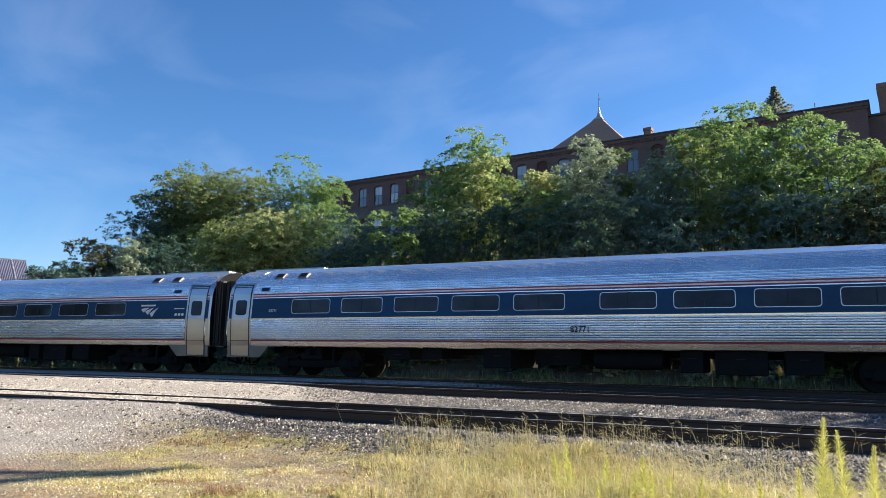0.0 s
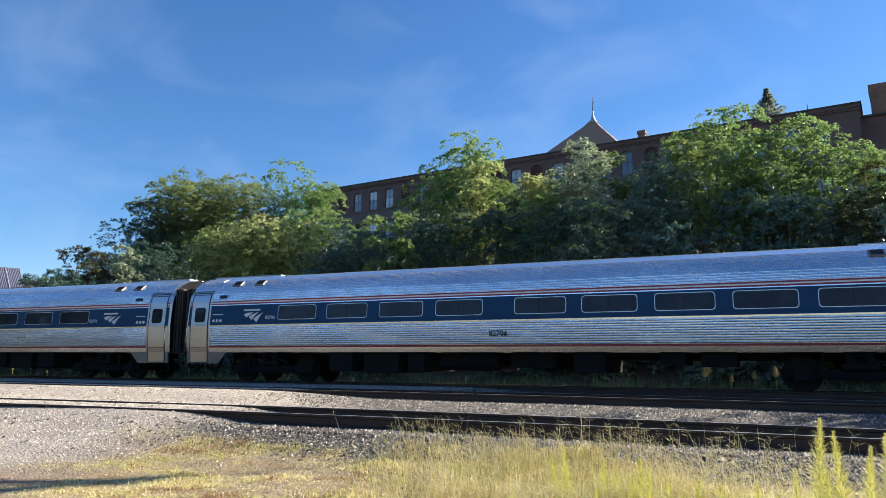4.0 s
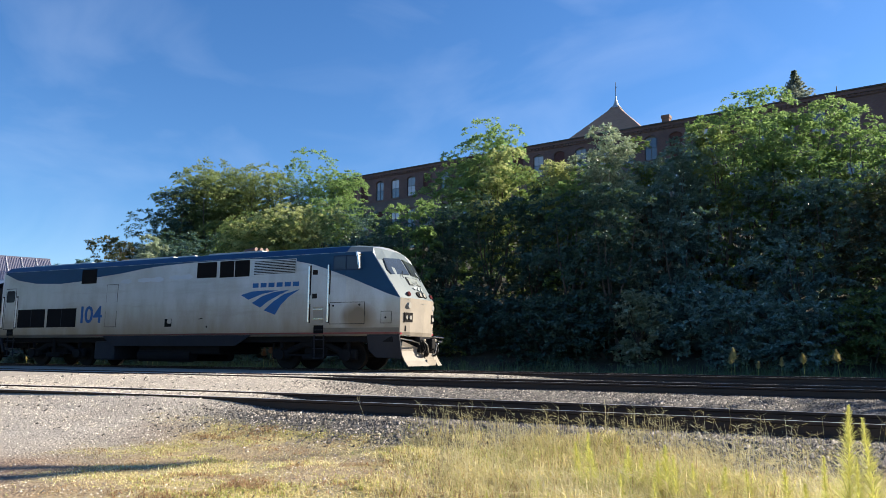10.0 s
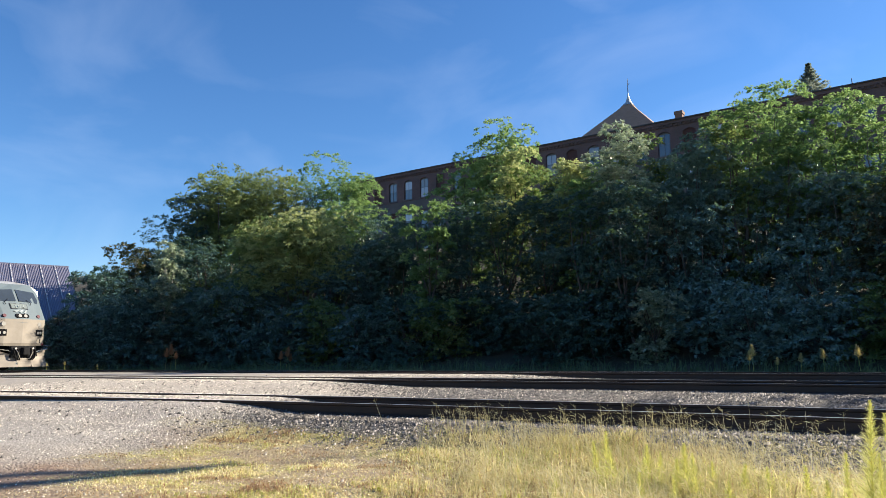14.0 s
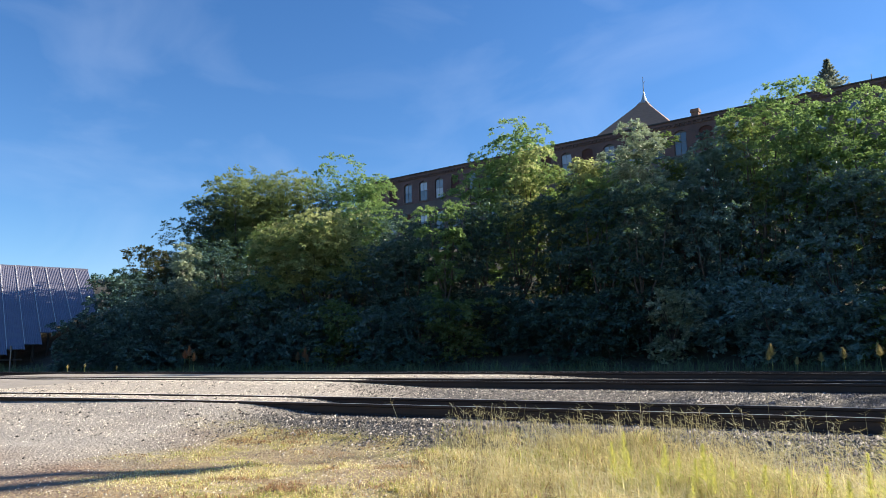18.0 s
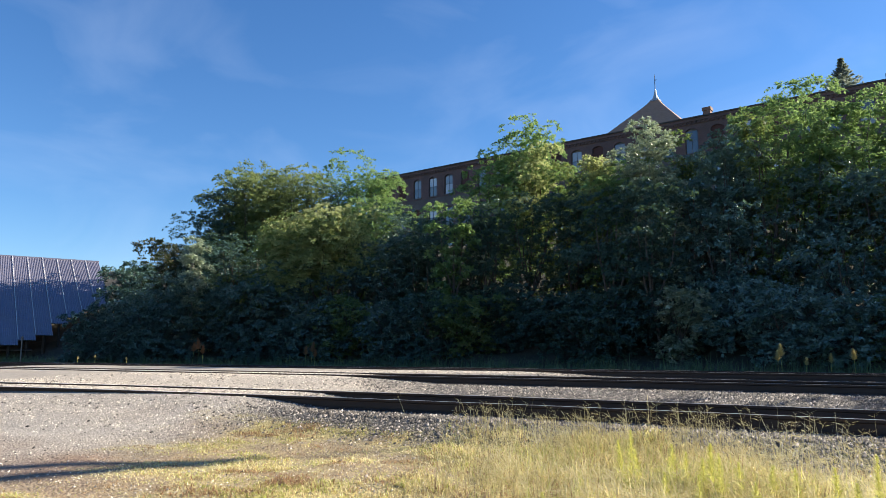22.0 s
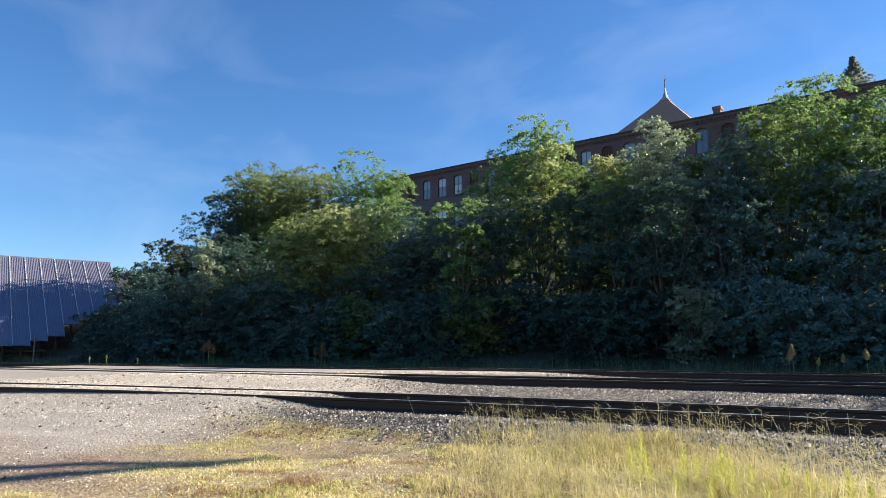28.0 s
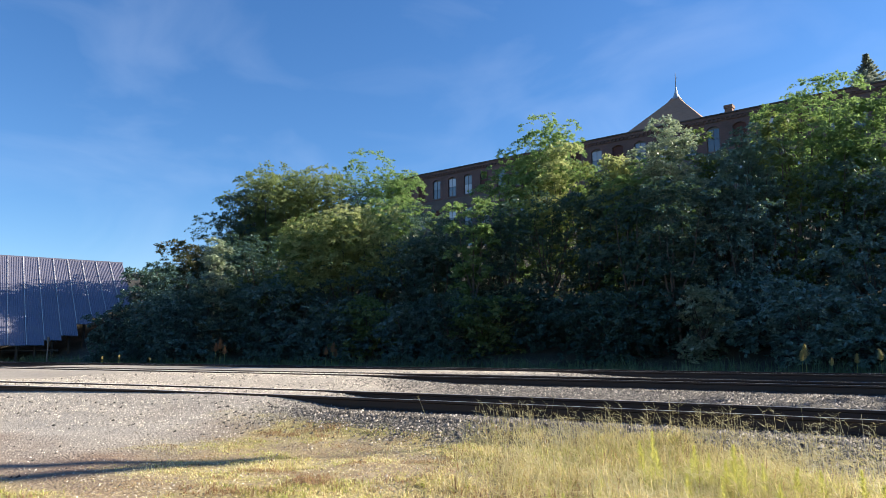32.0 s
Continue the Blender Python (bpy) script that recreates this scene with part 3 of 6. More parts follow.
M_SASH = plain("sash_paint", (0.10, 0.10, 0.105), 0.7)
M_BOARD = plain("window_board", (0.07, 0.03, 0.03), 0.85)
M_SHINGLE = plain("brown_shingle", (0.30, 0.195, 0.14), 0.95, 0, 0.6, 1.2, 0.6, (1, 1, 6), 0.5)
M_WHITE_TRIM = plain("seam_metal", (0.62, 0.62, 0.64), 0.5, 0.3)
M_COPPER = plain("weathered_metal", (0.42, 0.46, 0.47), 0.5, 0.6)


def pane_material():
    m, n, l, b = shader("old_pane", 0.12)
    g = n.new("ShaderNodeObjectInfo")
    r = ramp(n, [(0.0, (0.03, 0.035, 0.04)), (0.5, (0.08, 0.09, 0.10)), (1.0, (0.40, 0.43, 0.47))])
    l.new(g.outputs["Random"], r.inputs[0])
    l.new(r.outputs[0], b.inputs["Base Color"])
    b.inputs["IOR"].default_value = 1.9
    return m


M_PANE = pane_material()


def arch_outline(w, h, rise, n=5):
    pts = [(-w / 2, 0), (w / 2, 0)]
    for i in range(n + 1):
        t = i / n
        x = w / 2 - w * t
        pts.append((x, h - rise * (2 * t - 1) ** 2))
    return pts


def make_mill():
    ob = tagged(empty("mill_building", pose(-14.2, 93.9, 0, 0, 0, -32.8)), "long old red-brick mill with arched windows", "building")
    cols = [3.69 + 2.585 * i for i in range(-3, 22)]
    u0, u1, roof = -5.2, 61.1, 23.35
    rows = [(20.35, 22.95), (16.3, 18.8), (12.2, 14.7)]
    w = 1.30
    bm, low = bmesh.new(), bmesh.new()
    edges = [u0] + [e for c in cols for e in (c - w / 2, c + w / 2)] + [u1]
    for i in range(0, len(edges), 2):
        box(bm, edges[i], edges[i + 1], 0, 0.5, 20.1, roof)
        box(low, edges[i], edges[i + 1], 0.002, 0.5, 5, 20.1)
    for c in cols:
        box(bm, c - w / 2, c + w / 2, 0, 0.5, 20.1, 20.35)
        box(bm, c - w / 2, c + w / 2, 0, 0.5, 22.95, roof)
        for a, b in ((18.8, 20.1), (14.7, 16.3), (5, 12.2)):
            box(low, c - w / 2, c + w / 2, 0.002, 0.5, a, b)
    box(bm, u0, u1, 13.5, 14, 5, roof)
    box(bm, u0, u0 + 0.5, 0.5, 13.5, 5, roof)
    box(bm, u1 - 0.5, u1, 0.5, 13.5, 5, roof)
    part("wall", bm, M_BRICK, ob, "dark weathered brick upper wall")
    part("lower_wall", low, M_PARGED, ob, "grey parged stone lower wall")
    bm = bmesh.new()
    box(bm, u0 - 0.2, u1 + 0.2, -0.35, 14.2, 23.93, 24.05)
    part("roof", bm, M_CAP, ob, "flat dark roof edge")
    bm = bmesh.new()
    box(bm, u0 - 0.1, u1 + 0.1, -0.22, 0.5, 23.62, 23.93)
    box(bm, u0 - 0.05, u1 + 0.05, -0.08, 0.5, 23.35, 23.62)
    part("cornice", bm, M_BRICK, ob)
    bm = bmesh.new()
    box(bm, -0.09, 0.09, -0.20, -0.082, 23.40, 23.62)
    den = part("dentil", bm, M_BRICK, ob)
    u = u0 + 0.45
    while u < u1 - 0.4:
        d = new("dentil", den.data)
        d.parent = ob
        d.location = (u, 0, 0)
        u += 0.46
    rng = random.Random(8)
    for r, (z0, z1) in enumerate(rows):
        for i, c in enumerate(cols):
            h = z1 - z0
            blank = (r == 0 and i in (1, 2, 11, 13)) or rng.random() < 0.12
            frame_ = mesh_object("window", [(c + x, 0.20, z0 + z) for x, z in arch_outline(w, h, 0.28)], [tuple(range(8))], M_BOARD if blank else M_SASH, ob)
            bm = bmesh.new()
            box(bm, c - w / 2 - 0.12, c + w / 2 + 0.12, -0.08, 0.3, z0 - 0.14, z0)
            part("sill", bm, M_PARGED, frame_)
            # arch filling above the opening's shoulders
            v, f = [], []
            for s in (-1, 1):
                k = len(v)
                pts = [(s * w / 2, h), (s * w / 2, h - 0.28), (s * w * 0.3, h - 0.10), (0.0, h)]
                v += [(c + x, y, z0 + z) for y in (0.004, 0.25) for x, z in pts]
                f += [(k, k + 1, k + 2, k + 3), (k + 4, k + 5, k + 6, k + 7)] + [(k + j, k + (j + 1) % 4, k + 4 + (j + 1) % 4, k + 4 + j) for j in range(4)]
            mesh_object("arch", v, f, M_BRICK, frame_)
            if not blank:
                for zz0, zz1 in ((0.08, h * 0.5 - 0.03), (h * 0.5 + 0.03, h - 0.26)):
                    g = mesh_object("pane", [(c - w / 2 + 0.09, 0.17, z0 + zz0), (c + w / 2 - 0.09, 0.17, z0 + zz0), (c + w / 2 - 0.09, 0.172, z0 + zz1), (c - w / 2 + 0.09, 0.172, z0 + zz1)], [(0, 1, 2, 3)], M_PANE, frame_)
                bm = bmesh.new()
                box(bm, c - 0.02, c + 0.02, 0.14, 0.168, z0 + 0.08, z0 + h - 0.26)
                part("glazing_bar", bm, M_SASH, frame_)
    # lower wing beyond the end wall
    bm = bmesh.new()
    box(bm, u1, 84, 1.2, 12, 5, 22.9)
    wing = part("wing_wall", bm, M_BRICK, ob)
    bm = bmesh.new()
    box(bm, u1 + 0.02, 84.2, 0.95, 12.2, 22.9, 23.08)
    part("wing_roof", bm, M_CAP, ob)
    for u in (62.2, 65.0, 67.8):
        fr = mesh_object("window", [(u + x, 1.17, 16.2 + z) for x, z in arch_outline(1.25, 2.3, 0.2)], [tuple(range(8))], M_SASH, ob)
        mesh_object("pane", [(u - 0.5, 1.15, 16.3), (u + 0.5, 1.15, 16.3), (u + 0.5, 1.15, 18.2), (u - 0.5, 1.15, 18.2)], [(0, 1, 2, 3)], M_PANE, fr)
    bm = bmesh.new()
    for a, b, g in ((22.5, 24.6, 0.0), (24.6, 24.9, 0.02), (24.9, 25.3, 0.05), (25.3, 25.7, 0.09), (25.7, 26.15, 0.13)):
        box(bm, 62.0 - g, 63.5 + g, 2.0 - g, 3.5 + g, a, b)
    part("large_chimney", bm, M_BRICK_RED, ob, "big corbelled brick chimney")
    bm = bmesh.new()
    box(bm, 40.35, 41.1, 2.6, 3.35, 23.5, 25.4)
    box(bm, 40.28, 41.17, 2.53, 3.42, 25.4, 25.75)
    part("chimney", bm, M_BRICK_RED, ob, "small red brick chimney")
    bm = bmesh.new()
    rod(bm, (57.0, 0.2, 24.0), (57.0, 0.2, 24.7), 0.04)
    part("vent_pipe", bm, M_CAP, ob)


def make_tower():
    ob = tagged(empty("roof_tower", pose(21.6, 98.2, 0, 0, 0, -32.8)), "pyramid-roofed brick tower behind the mill", "tower")
    bm = bmesh.new()
    box(bm, -6.6, 6.6, -6.6, 6.6, 8, 27.6)
    part("wall", bm, M_BRICK, ob)
    v, f, rings = [], [], [(7.4, 27.4), (7.4, 27.6), (1.0, 34.4), (0.45, 35.2)]
    for r, z in rings:
        v += [(-r, -r, z), (r, -r, z), (r, r, z), (-r, r, z)]
    for i in range(3):
        for j in range(4):
            f.append((i * 4 + j, i * 4 + (j + 1) % 4, i * 4 + 4 + (j + 1) % 4, i * 4 + 4 + j))
    f.append((3, 2, 1, 0))
    mesh_object("roof", v, f, M_SHINGLE, ob)
    bm = bmesh.new()
    for (z0, r0), (z1, r1) in zip(((34.9, 0.8), (35.4, 0.42), (36.0, 0.2)), ((35.4, 0.42), (36.0, 0.2), (36.8, 0.07))):
        rod(bm, (0, 0, z0), (0, 0, z1), r0, r1, 10)
    part("finial", bm, M_COPPER, ob, "flared pale metal finial")
    bm = bmesh.new()
    rod(bm, (0, 0, 36.7), (0, 0, 38.9), 0.06, 0.03, 6)
    rod(bm, (0, 0, 37.9), (0.25, 0, 38.2), 0.04, 0.02, 5)
    part("spire", bm, M_CAP, ob)


def make_shed():
    """A broad corrugated roof slope on posts, its eave stepped."""
    up, along_ = Vector((-0.643, 0.766, 0)), Vector((0.766, 0.643, 0))
    ob = tagged(empty("metal_shed"), "broad corrugated metal roof slope on timber posts", "shed")
    m, n, l, b = shader("grey_sheet", 0.42, 0.55)
    t, t2 = noisy(n, l, 0.5, 5, place(n, l, (1, 1, 0.4))), noisy(n, l, 6.0, 3, place(n, l, (1, 1, 0.2)))
    r = ramp(n, [(0.3, (0.165, 0.162, 0.215)), (0.7, (0.235, 0.230, 0.295))])
    l.new(mixed(n, l, 0.4, t.outputs["Fac"], t2.outputs["Fac"]), r.inputs[0])
    l.new(r.outputs[0], b.inputs["Base Color"])
    slope = radians(32)
    foot = Vector((-33.6, 43.5, 0.95))
    ridge = foot + up * math.cos(slope) * 13.97 + Vector((0, 0, math.sin(slope) * 13.97))
    down = -(up * math.cos(slope) + Vector((0, 0, math.sin(slope))))
    out = along_.cross(down) * -1
    if out.z < 0:
        out = -out
    wide = 1.06
    ridge = ridge + down * 0.62 + along_ * 0.19
    lengths = {0: 13.43, 1: 13.38, 2: 12.75, 3: 12.1, 4: 10.5, 5: 9.6, 6: 8.6, 7: 7.8}
    for i in range(-18, 8):
        ln = lengths.get(i, 13.43)
        v, f, k = [], [], 19
        for j in range(k):
            a = wide * (j / (k - 1)) * 0.985
            lift = 0.035 if j % 2 else 0.0
            for d in (0.0, ln):
                p = ridge + along_ * (i * wide + a) + down * d + out * lift
                v.append(tuple(p))
        for j in range(k - 1):
            f.append((2 * j, 2 * j + 1, 2 * j + 3, 2 * j + 2))
        n0 = len(v)
        v += [tuple(Vector(p) - out * 0.05) for p in v]
        f += [(a + n0, b_ + n0, c + n0, d + n0) for a, b_, c, d in f]
        mesh_object("roof_sheet", v, f, m, ob)
        bm = bmesh.new()
        a, c = ridge + along_ * (i * wide) + out * 0.06, ridge + along_ * (i * wide) + down * ln + out * 0.06
        rod(bm, a, c, 0.026, None, 5)
        part("seam", bm, M_WHITE_TRIM, ob)
        e = ridge + along_ * (i * wide + wide * 0.5) + down * (ln - 0.5)
        bm = bmesh.new()
        rod(bm, (e.x, e.y, -0.6), (e.x, e.y, e.z - 0.05), 0.09, None, 6)
        part("post", bm, M_TIE, ob)
    bm = bmesh.new()
    a, c = ridge + along_ * (-18 * wide), ridge + along_ * (8 * wide)
    rod(bm, a, c, 0.09, None, 6)
    part("ridge_cap", bm, m, ob)
    bm = bmesh.new()
    a, c = foot + along_ * (-18 * wide) - Vector((0, 0, 0.35)) + up * 0.5, foot + along_ * (3 * wide) - Vector((0, 0, 0.35)) + up * 0.5
    rod(bm, a, c, 0.07, None, 5)
    part("eave_beam", bm, M_TIE, ob)
    # wall behind, closing the shed
    q = [ridge + along_ * (-18 * wide) - out * 0.1, ridge + along_ * (8 * wide) - out * 0.1]
    v = [(p.x + up.x * o, p.y + up.y * o, z) for p in q for o in (0, 0.2) for z in (-0.5, ridge.z - 0.15)]
    mesh_object("back_wall", v, [(0, 1, 5, 4), (2, 3, 7, 6), (1, 3, 7, 5), (0, 2, 6, 4), (0, 1, 3, 2), (4, 5, 7, 6)], M_TIE, ob)


def make_conifer():
    rng = np.random.default_rng(77)
    ob = tagged(empty("spruce_tree", pose(40.5, 85.0, 8)), "dark pointed spruce behind the mill roof", "tree")
    bm = bmesh.new()
    rod(bm, (0, 0, -0.5), (0, 0, 27.0), 0.3, 0.03, 8)
    part("trunk", bm, M_BARK, ob)
    q = []
    for i in range(36):
        h = 12 + 15.0 * (i / 35) ** 0.85
        r = 0.05 + (27.1 - h) * min(0.70, 0.28 + 0.11 * (27.1 - h))
        for a in i * 0.7 + np.arange(9) * 0.698 + rng.normal(size=9) * 0.15:
            rr = r * (0.62 + 0.5 * rng.random())
            n = int(34 + rr * 22)
            t = 0.06 + 0.94 * rng.random(n) ** 0.8
            off = rng.normal(size=n) * 0.13 * rr * (1.08 - t)
            p = np.stack([np.cos(a) * rr * t - np.sin(a) * off, np.sin(a) * rr * t + np.cos(a) * off, h + rr * (-0.16 * t + 0.30 * t ** 3) - 0.16 * rng.random(n)], 1)
            d = np.stack([np.cos(a) + rng.normal(size=n) * 0.6, np.sin(a) + rng.normal(size=n) * 0.6, rng.normal(size=n) * 0.25 - 0.15], 1)
            d /= np.linalg.norm(d, axis=1)[:, None]
            s = np.cross(d, rng.normal(size=(n, 3)))
            s /= np.linalg.norm(s, axis=1)[:, None]
            q.append(np.stack([p, p + d * 0.14 + s * 0.05, p + d * 0.34, p + d * 0.14 - s * 0.05], 1))
    quads_object("crown", np.concatenate(q), leaf("needles", (0.13, 0.165, 0.15), (0.21, 0.255, 0.225), (0.31, 0.34, 0.28), 0.45, (0.26, 0.29, 0.20)), 4, ob)


make_mill()
make_tower()
make_shed()
make_conifer()
make_tree("tree", "d", 56.5, 84.0, 8.0, 25.2, 5.2, "green broadleaf tree behind the mill chimney", 960, leaves=22000, size=0.34, low=0.3)


def make_unseen_woods():
    """Unseen woods added beyond the shed, to darken reflections in the sides of the train."""
    rng = np.random.default_rng(31)
    c, r = [], []
    for a in np.radians(np.arange(-128, -57, 2.2)):
        for k in range(3):
            d, h = 52 + rng.normal() * 3, 2.2 + k * 3.4 + rng.random()
            c.append((math.sin(a) * d, math.cos(a) * d, h))
            r.append(3.0 + 1.2 * rng.random() - 0.4 * k)
    corners = leaf_sprays(rng, np.array(c), np.array(r), 42000, 0.8, 0.4)
    tagged(quads_object("far_woods", corners, LEAVES["k"], 3), "unseen dark green woods, added for the train's reflections", "trees", kind="stuff")


make_unseen_woods()


# ---- train: materials ----
def steel_material(name, color, rough, streak):
    m, n, l, b = shader(name, rough, 0.92)
    v = place(n, l, streak)
    big, fine = noisy(n, l, 0.9, 5, place(n, l, (0.5, 1, 2.2))), noisy(n, l, 9.0, 4, v)
    r = ramp(n, [(0.3, tuple(c * 0.88 for c in color)), (0.55, color), (0.8, tuple(min(1, c * 1.06) for c in color))])
    l.new(big.outputs["Fac"], r.inputs[0])
    dirt = n.new("ShaderNodeMapRange")
    dirt.inputs["From Min"].default_value, dirt.inputs["From Max"].default_value = 0.52, 0.8
    dirt.inputs["To Max"].default_value = 0.14
    l.new(fine.outputs["Fac"], dirt.inputs["Value"])
    c = mixed(n, l, dirt.outputs[0], r.outputs[0], (0.33, 0.28, 0.22))
    # tan low on the flank: road dirt, and the ground's reflection painted in
    xyz = n.new("ShaderNodeSeparateXYZ")
    l.new(place(n, l), xyz.inputs[0])
    wave = n.new("ShaderNodeMath")
    wave.operation = "MULTIPLY_ADD"
    wave.inputs[1].default_value = 0.8
    l.new(big.outputs["Fac"], wave.inputs[0])
    l.new(xyz.outputs["Z"], wave.inputs[2])
    g = n.new("ShaderNodeMapRange")
    g.inputs["From Min"].default_value, g.inputs["From Max"].default_value = 2.5, 1.5
    g.inputs["To Min"].default_value, g.inputs["To Max"].default_value = 0.0, 0.6
    l.new(wave.outputs[0], g.inputs["Value"])
    c = mixed(n, l, g.outputs[0], c, (0.36, 0.29, 0.20))
    l.new(c, b.inputs["Base Color"])
    rr = n.new("ShaderNodeMapRange")
    rr.inputs["To Min"].default_value, rr.inputs["To Max"].default_value = rough - 0.08, rough + 0.14
    l.new(big.outputs["Fac"], rr.inputs["Value"])
    l.new(rr.outputs[0], b.inputs["Roughness"])
    bumped(n, l, b, fine.outputs["Fac"], 0.03, 0.01)
    return m


def silver_paint():
    """Weathered silver paint: rain streaks, grime, and near the sill road dirt with a painted ground reflection."""
    m, n, l, b = shader("silver_paint", 0.34, 0.5)
    streaks = noisy(n, l, 1.6, 5, place(n, l, (1.1, 1.0, 0.3)))
    blot = noisy(n, l, 0.55, 6, place(n, l))
    fine = noisy(n, l, 22.0, 3, place(n, l))
    r = ramp(n, [(0.25, (0.36, 0.362, 0.360)), (0.5, (0.43, 0.443, 0.452)), (0.78, (0.49, 0.510, 0.535))])
    l.new(streaks.outputs["Fac"], r.inputs[0])
    k = n.new("ShaderNodeMapRange")
    k.inputs["From Min"].default_value, k.inputs["From Max"].default_value, k.inputs["To Max"].default_value = 0.50, 0.78, 0.6
    l.new(blot.outputs["Fac"], k.inputs["Value"])
    c = mixed(n, l, k.outputs[0], r.outputs[0], (0.29, 0.262, 0.222))
    smear = noisy(n, l, 1.0, 6, place(n, l, (0.32, 1.0, 2.4)), 0.65)
    ks = n.new("ShaderNodeMapRange")
    ks.inputs["From Min"].default_value, ks.inputs["From Max"].default_value, ks.inputs["To Max"].default_value = 0.52, 0.72, 0.45
    l.new(smear.outputs["Fac"], ks.inputs["Value"])
    c = mixed(n, l, ks.outputs[0], c, (0.28, 0.262, 0.232))
    c = mixed(n, l, 0.12, c, fine.outputs["Fac"], "OVERLAY")
    # a rusty stain round the access panel behind the cab
    spot = n.new("ShaderNodeMapping")
    spot.inputs["Location"].default_value, spot.inputs["Scale"].default_value = (-11.4, 0, -3.1), (1.33, 0, 1.72)
    l.new(place(n, l), spot.inputs["Vector"])
    ball = n.new("ShaderNodeTexGradient")
    ball.gradient_type = "SPHERICAL"
    l.new(spot.outputs[0], ball.inputs["Vector"])
    km = n.new("ShaderNodeMath")
    km.operation = "MULTIPLY"
    l.new(ball.outputs["Fac"], km.inputs[0])
    l.new(streaks.outputs["Fac"], km.inputs[1])
    kr = n.new("ShaderNodeMapRange")
    kr.inputs["From Min"].default_value, kr.inputs["From Max"].default_value, kr.inputs["To Max"].default_value = 0.03, 0.26, 0.9
    l.new(km.outputs[0], kr.inputs["Value"])
    c = mixed(n, l, kr.outputs[0], c, (0.115, 0.078, 0.048))
    # brown along the sill: road grime mixed with the gravel's reflection, as colour
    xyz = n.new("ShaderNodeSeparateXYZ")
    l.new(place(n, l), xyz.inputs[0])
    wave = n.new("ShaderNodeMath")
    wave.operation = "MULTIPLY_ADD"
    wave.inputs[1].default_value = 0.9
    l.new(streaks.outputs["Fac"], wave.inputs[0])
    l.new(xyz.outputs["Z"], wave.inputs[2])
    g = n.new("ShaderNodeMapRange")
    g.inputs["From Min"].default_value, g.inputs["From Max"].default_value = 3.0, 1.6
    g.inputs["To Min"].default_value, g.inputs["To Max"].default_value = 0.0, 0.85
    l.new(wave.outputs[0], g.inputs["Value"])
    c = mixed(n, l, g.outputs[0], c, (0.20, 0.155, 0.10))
    l.new(c, b.inputs["Base Color"])
    rr = n.new("ShaderNodeMapRange")
    rr.inputs["To Min"].default_value, rr.inputs["To Max"].default_value = 0.22, 0.5
    l.new(blot.outputs["Fac"], rr.inputs["Value"])
    l.new(rr.outputs[0], b.inputs["Roughness"])
    return m


def glass_dark(name="tinted_glass"):
    m, n, l, b = shader(name, 0.06)
    t = noisy(n, l, 1.2, 2, place(n, l))
    r = ramp(n, [(0.3, (0.014, 0.015, 0.020)), (0.7, (0.032, 0.034, 0.044))])
    l.new(t.outputs["Fac"], r.inputs[0])
    l.new(r.outputs[0], b.inputs["Base Color"])
    b.inputs["IOR"].default_value = 1.5
    b.inputs["Specular IOR Level"].default_value = 0.26
    return m


M_STEEL = steel_material("stainless_steel", (0.90, 0.915, 0.94), 0.22, (0.6, 1, 6))
M_SMOOTH = steel_material("stainless_smooth", (0.62, 0.62, 0.63), 0.32, (1, 1, 0.5))
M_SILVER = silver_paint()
M_SIGN = plain("sign_blue", (0.010, 0.090, 0.27), 0.4, 0.0, 0.4, 1.0, 0.7, gloss=0.25)
M_BLUE = plain("blue_paint", (0.006, 0.050, 0.125), 0.42, 0.0, 0.5, 0.8, 0.6, (0.6, 1, 2), gloss=0.2)
M_SKIRT = plain("dirty_steel", (0.25, 0.23, 0.20), 0.5, 0.5, 0.6, 1.5, 0.6)
M_RED_DULL = plain("faded_red_paint", (0.20, 0.045, 0.040), 0.6, 0, 0.7, 1.5, 0.5)
M_BOARD_PALE = plain("pale_board", (0.10, 0.125, 0.125), 0.5, 0, 0.5, 4.0, 0.6)
M_EMBLEM = plain("worn_white_paint", (0.21, 0.24, 0.25), 0.5, 0, 0.6, 5.0, 0.6)
M_SILL = plain("stained_sill", (0.16, 0.135, 0.10), 0.55, 0.2, 0.7, 1.2, 0.5, (0.5, 1, 1))
M_STAINED = plain("stained_panel", (0.30, 0.275, 0.235), 0.45, 0.4, 0.8, 0.8, 0.55, fine=3.0)
M_CREAM = plain("cream_paint", (0.225, 0.195, 0.158), 0.65, 0, 0.7, 1.6, 0.6)
M_BELLOWS = plain("gangway_bellows", (0.045, 0.038, 0.036), 0.7, 0, 0.6, 1.5, 0.5, (1, 1, 0.4), gloss=0.3)
M_SEAL = plain("door_rubber", (0.045, 0.045, 0.05), 0.6, 0, 0.4, 3.0, 0.6, gloss=0.3)
M_RED = plain("red_paint", (0.30, 0.020, 0.045), 0.5, 0, 0.5, 1.5, 0.5)
M_WHITE = plain("white_paint", (0.72, 0.72, 0.70), 0.5, 0, 0.4, 2.0, 0.7)
M_DARK = plain("underframe_black", (0.012, 0.012, 0.013), 0.8, 0, 0.6, 2.0, 0.5, bump=0.2, gloss=0.12)
M_GREY = plain("skirt_grey", (0.024, 0.028, 0.037), 0.65, 0, 0.6, 1.2, 0.55, (1, 1, 0.4), gloss=0.2)
M_BLACK = plain("black_rubber", (0.006, 0.006, 0.007), 0.7, 0, 0.4, 3.0, 0.6, gloss=0.08)
M_WHEEL = plain("wheel_steel", (0.020, 0.017, 0.016), 0.7, 0.2, 0.6, 4.0, 0.5, gloss=0.15)
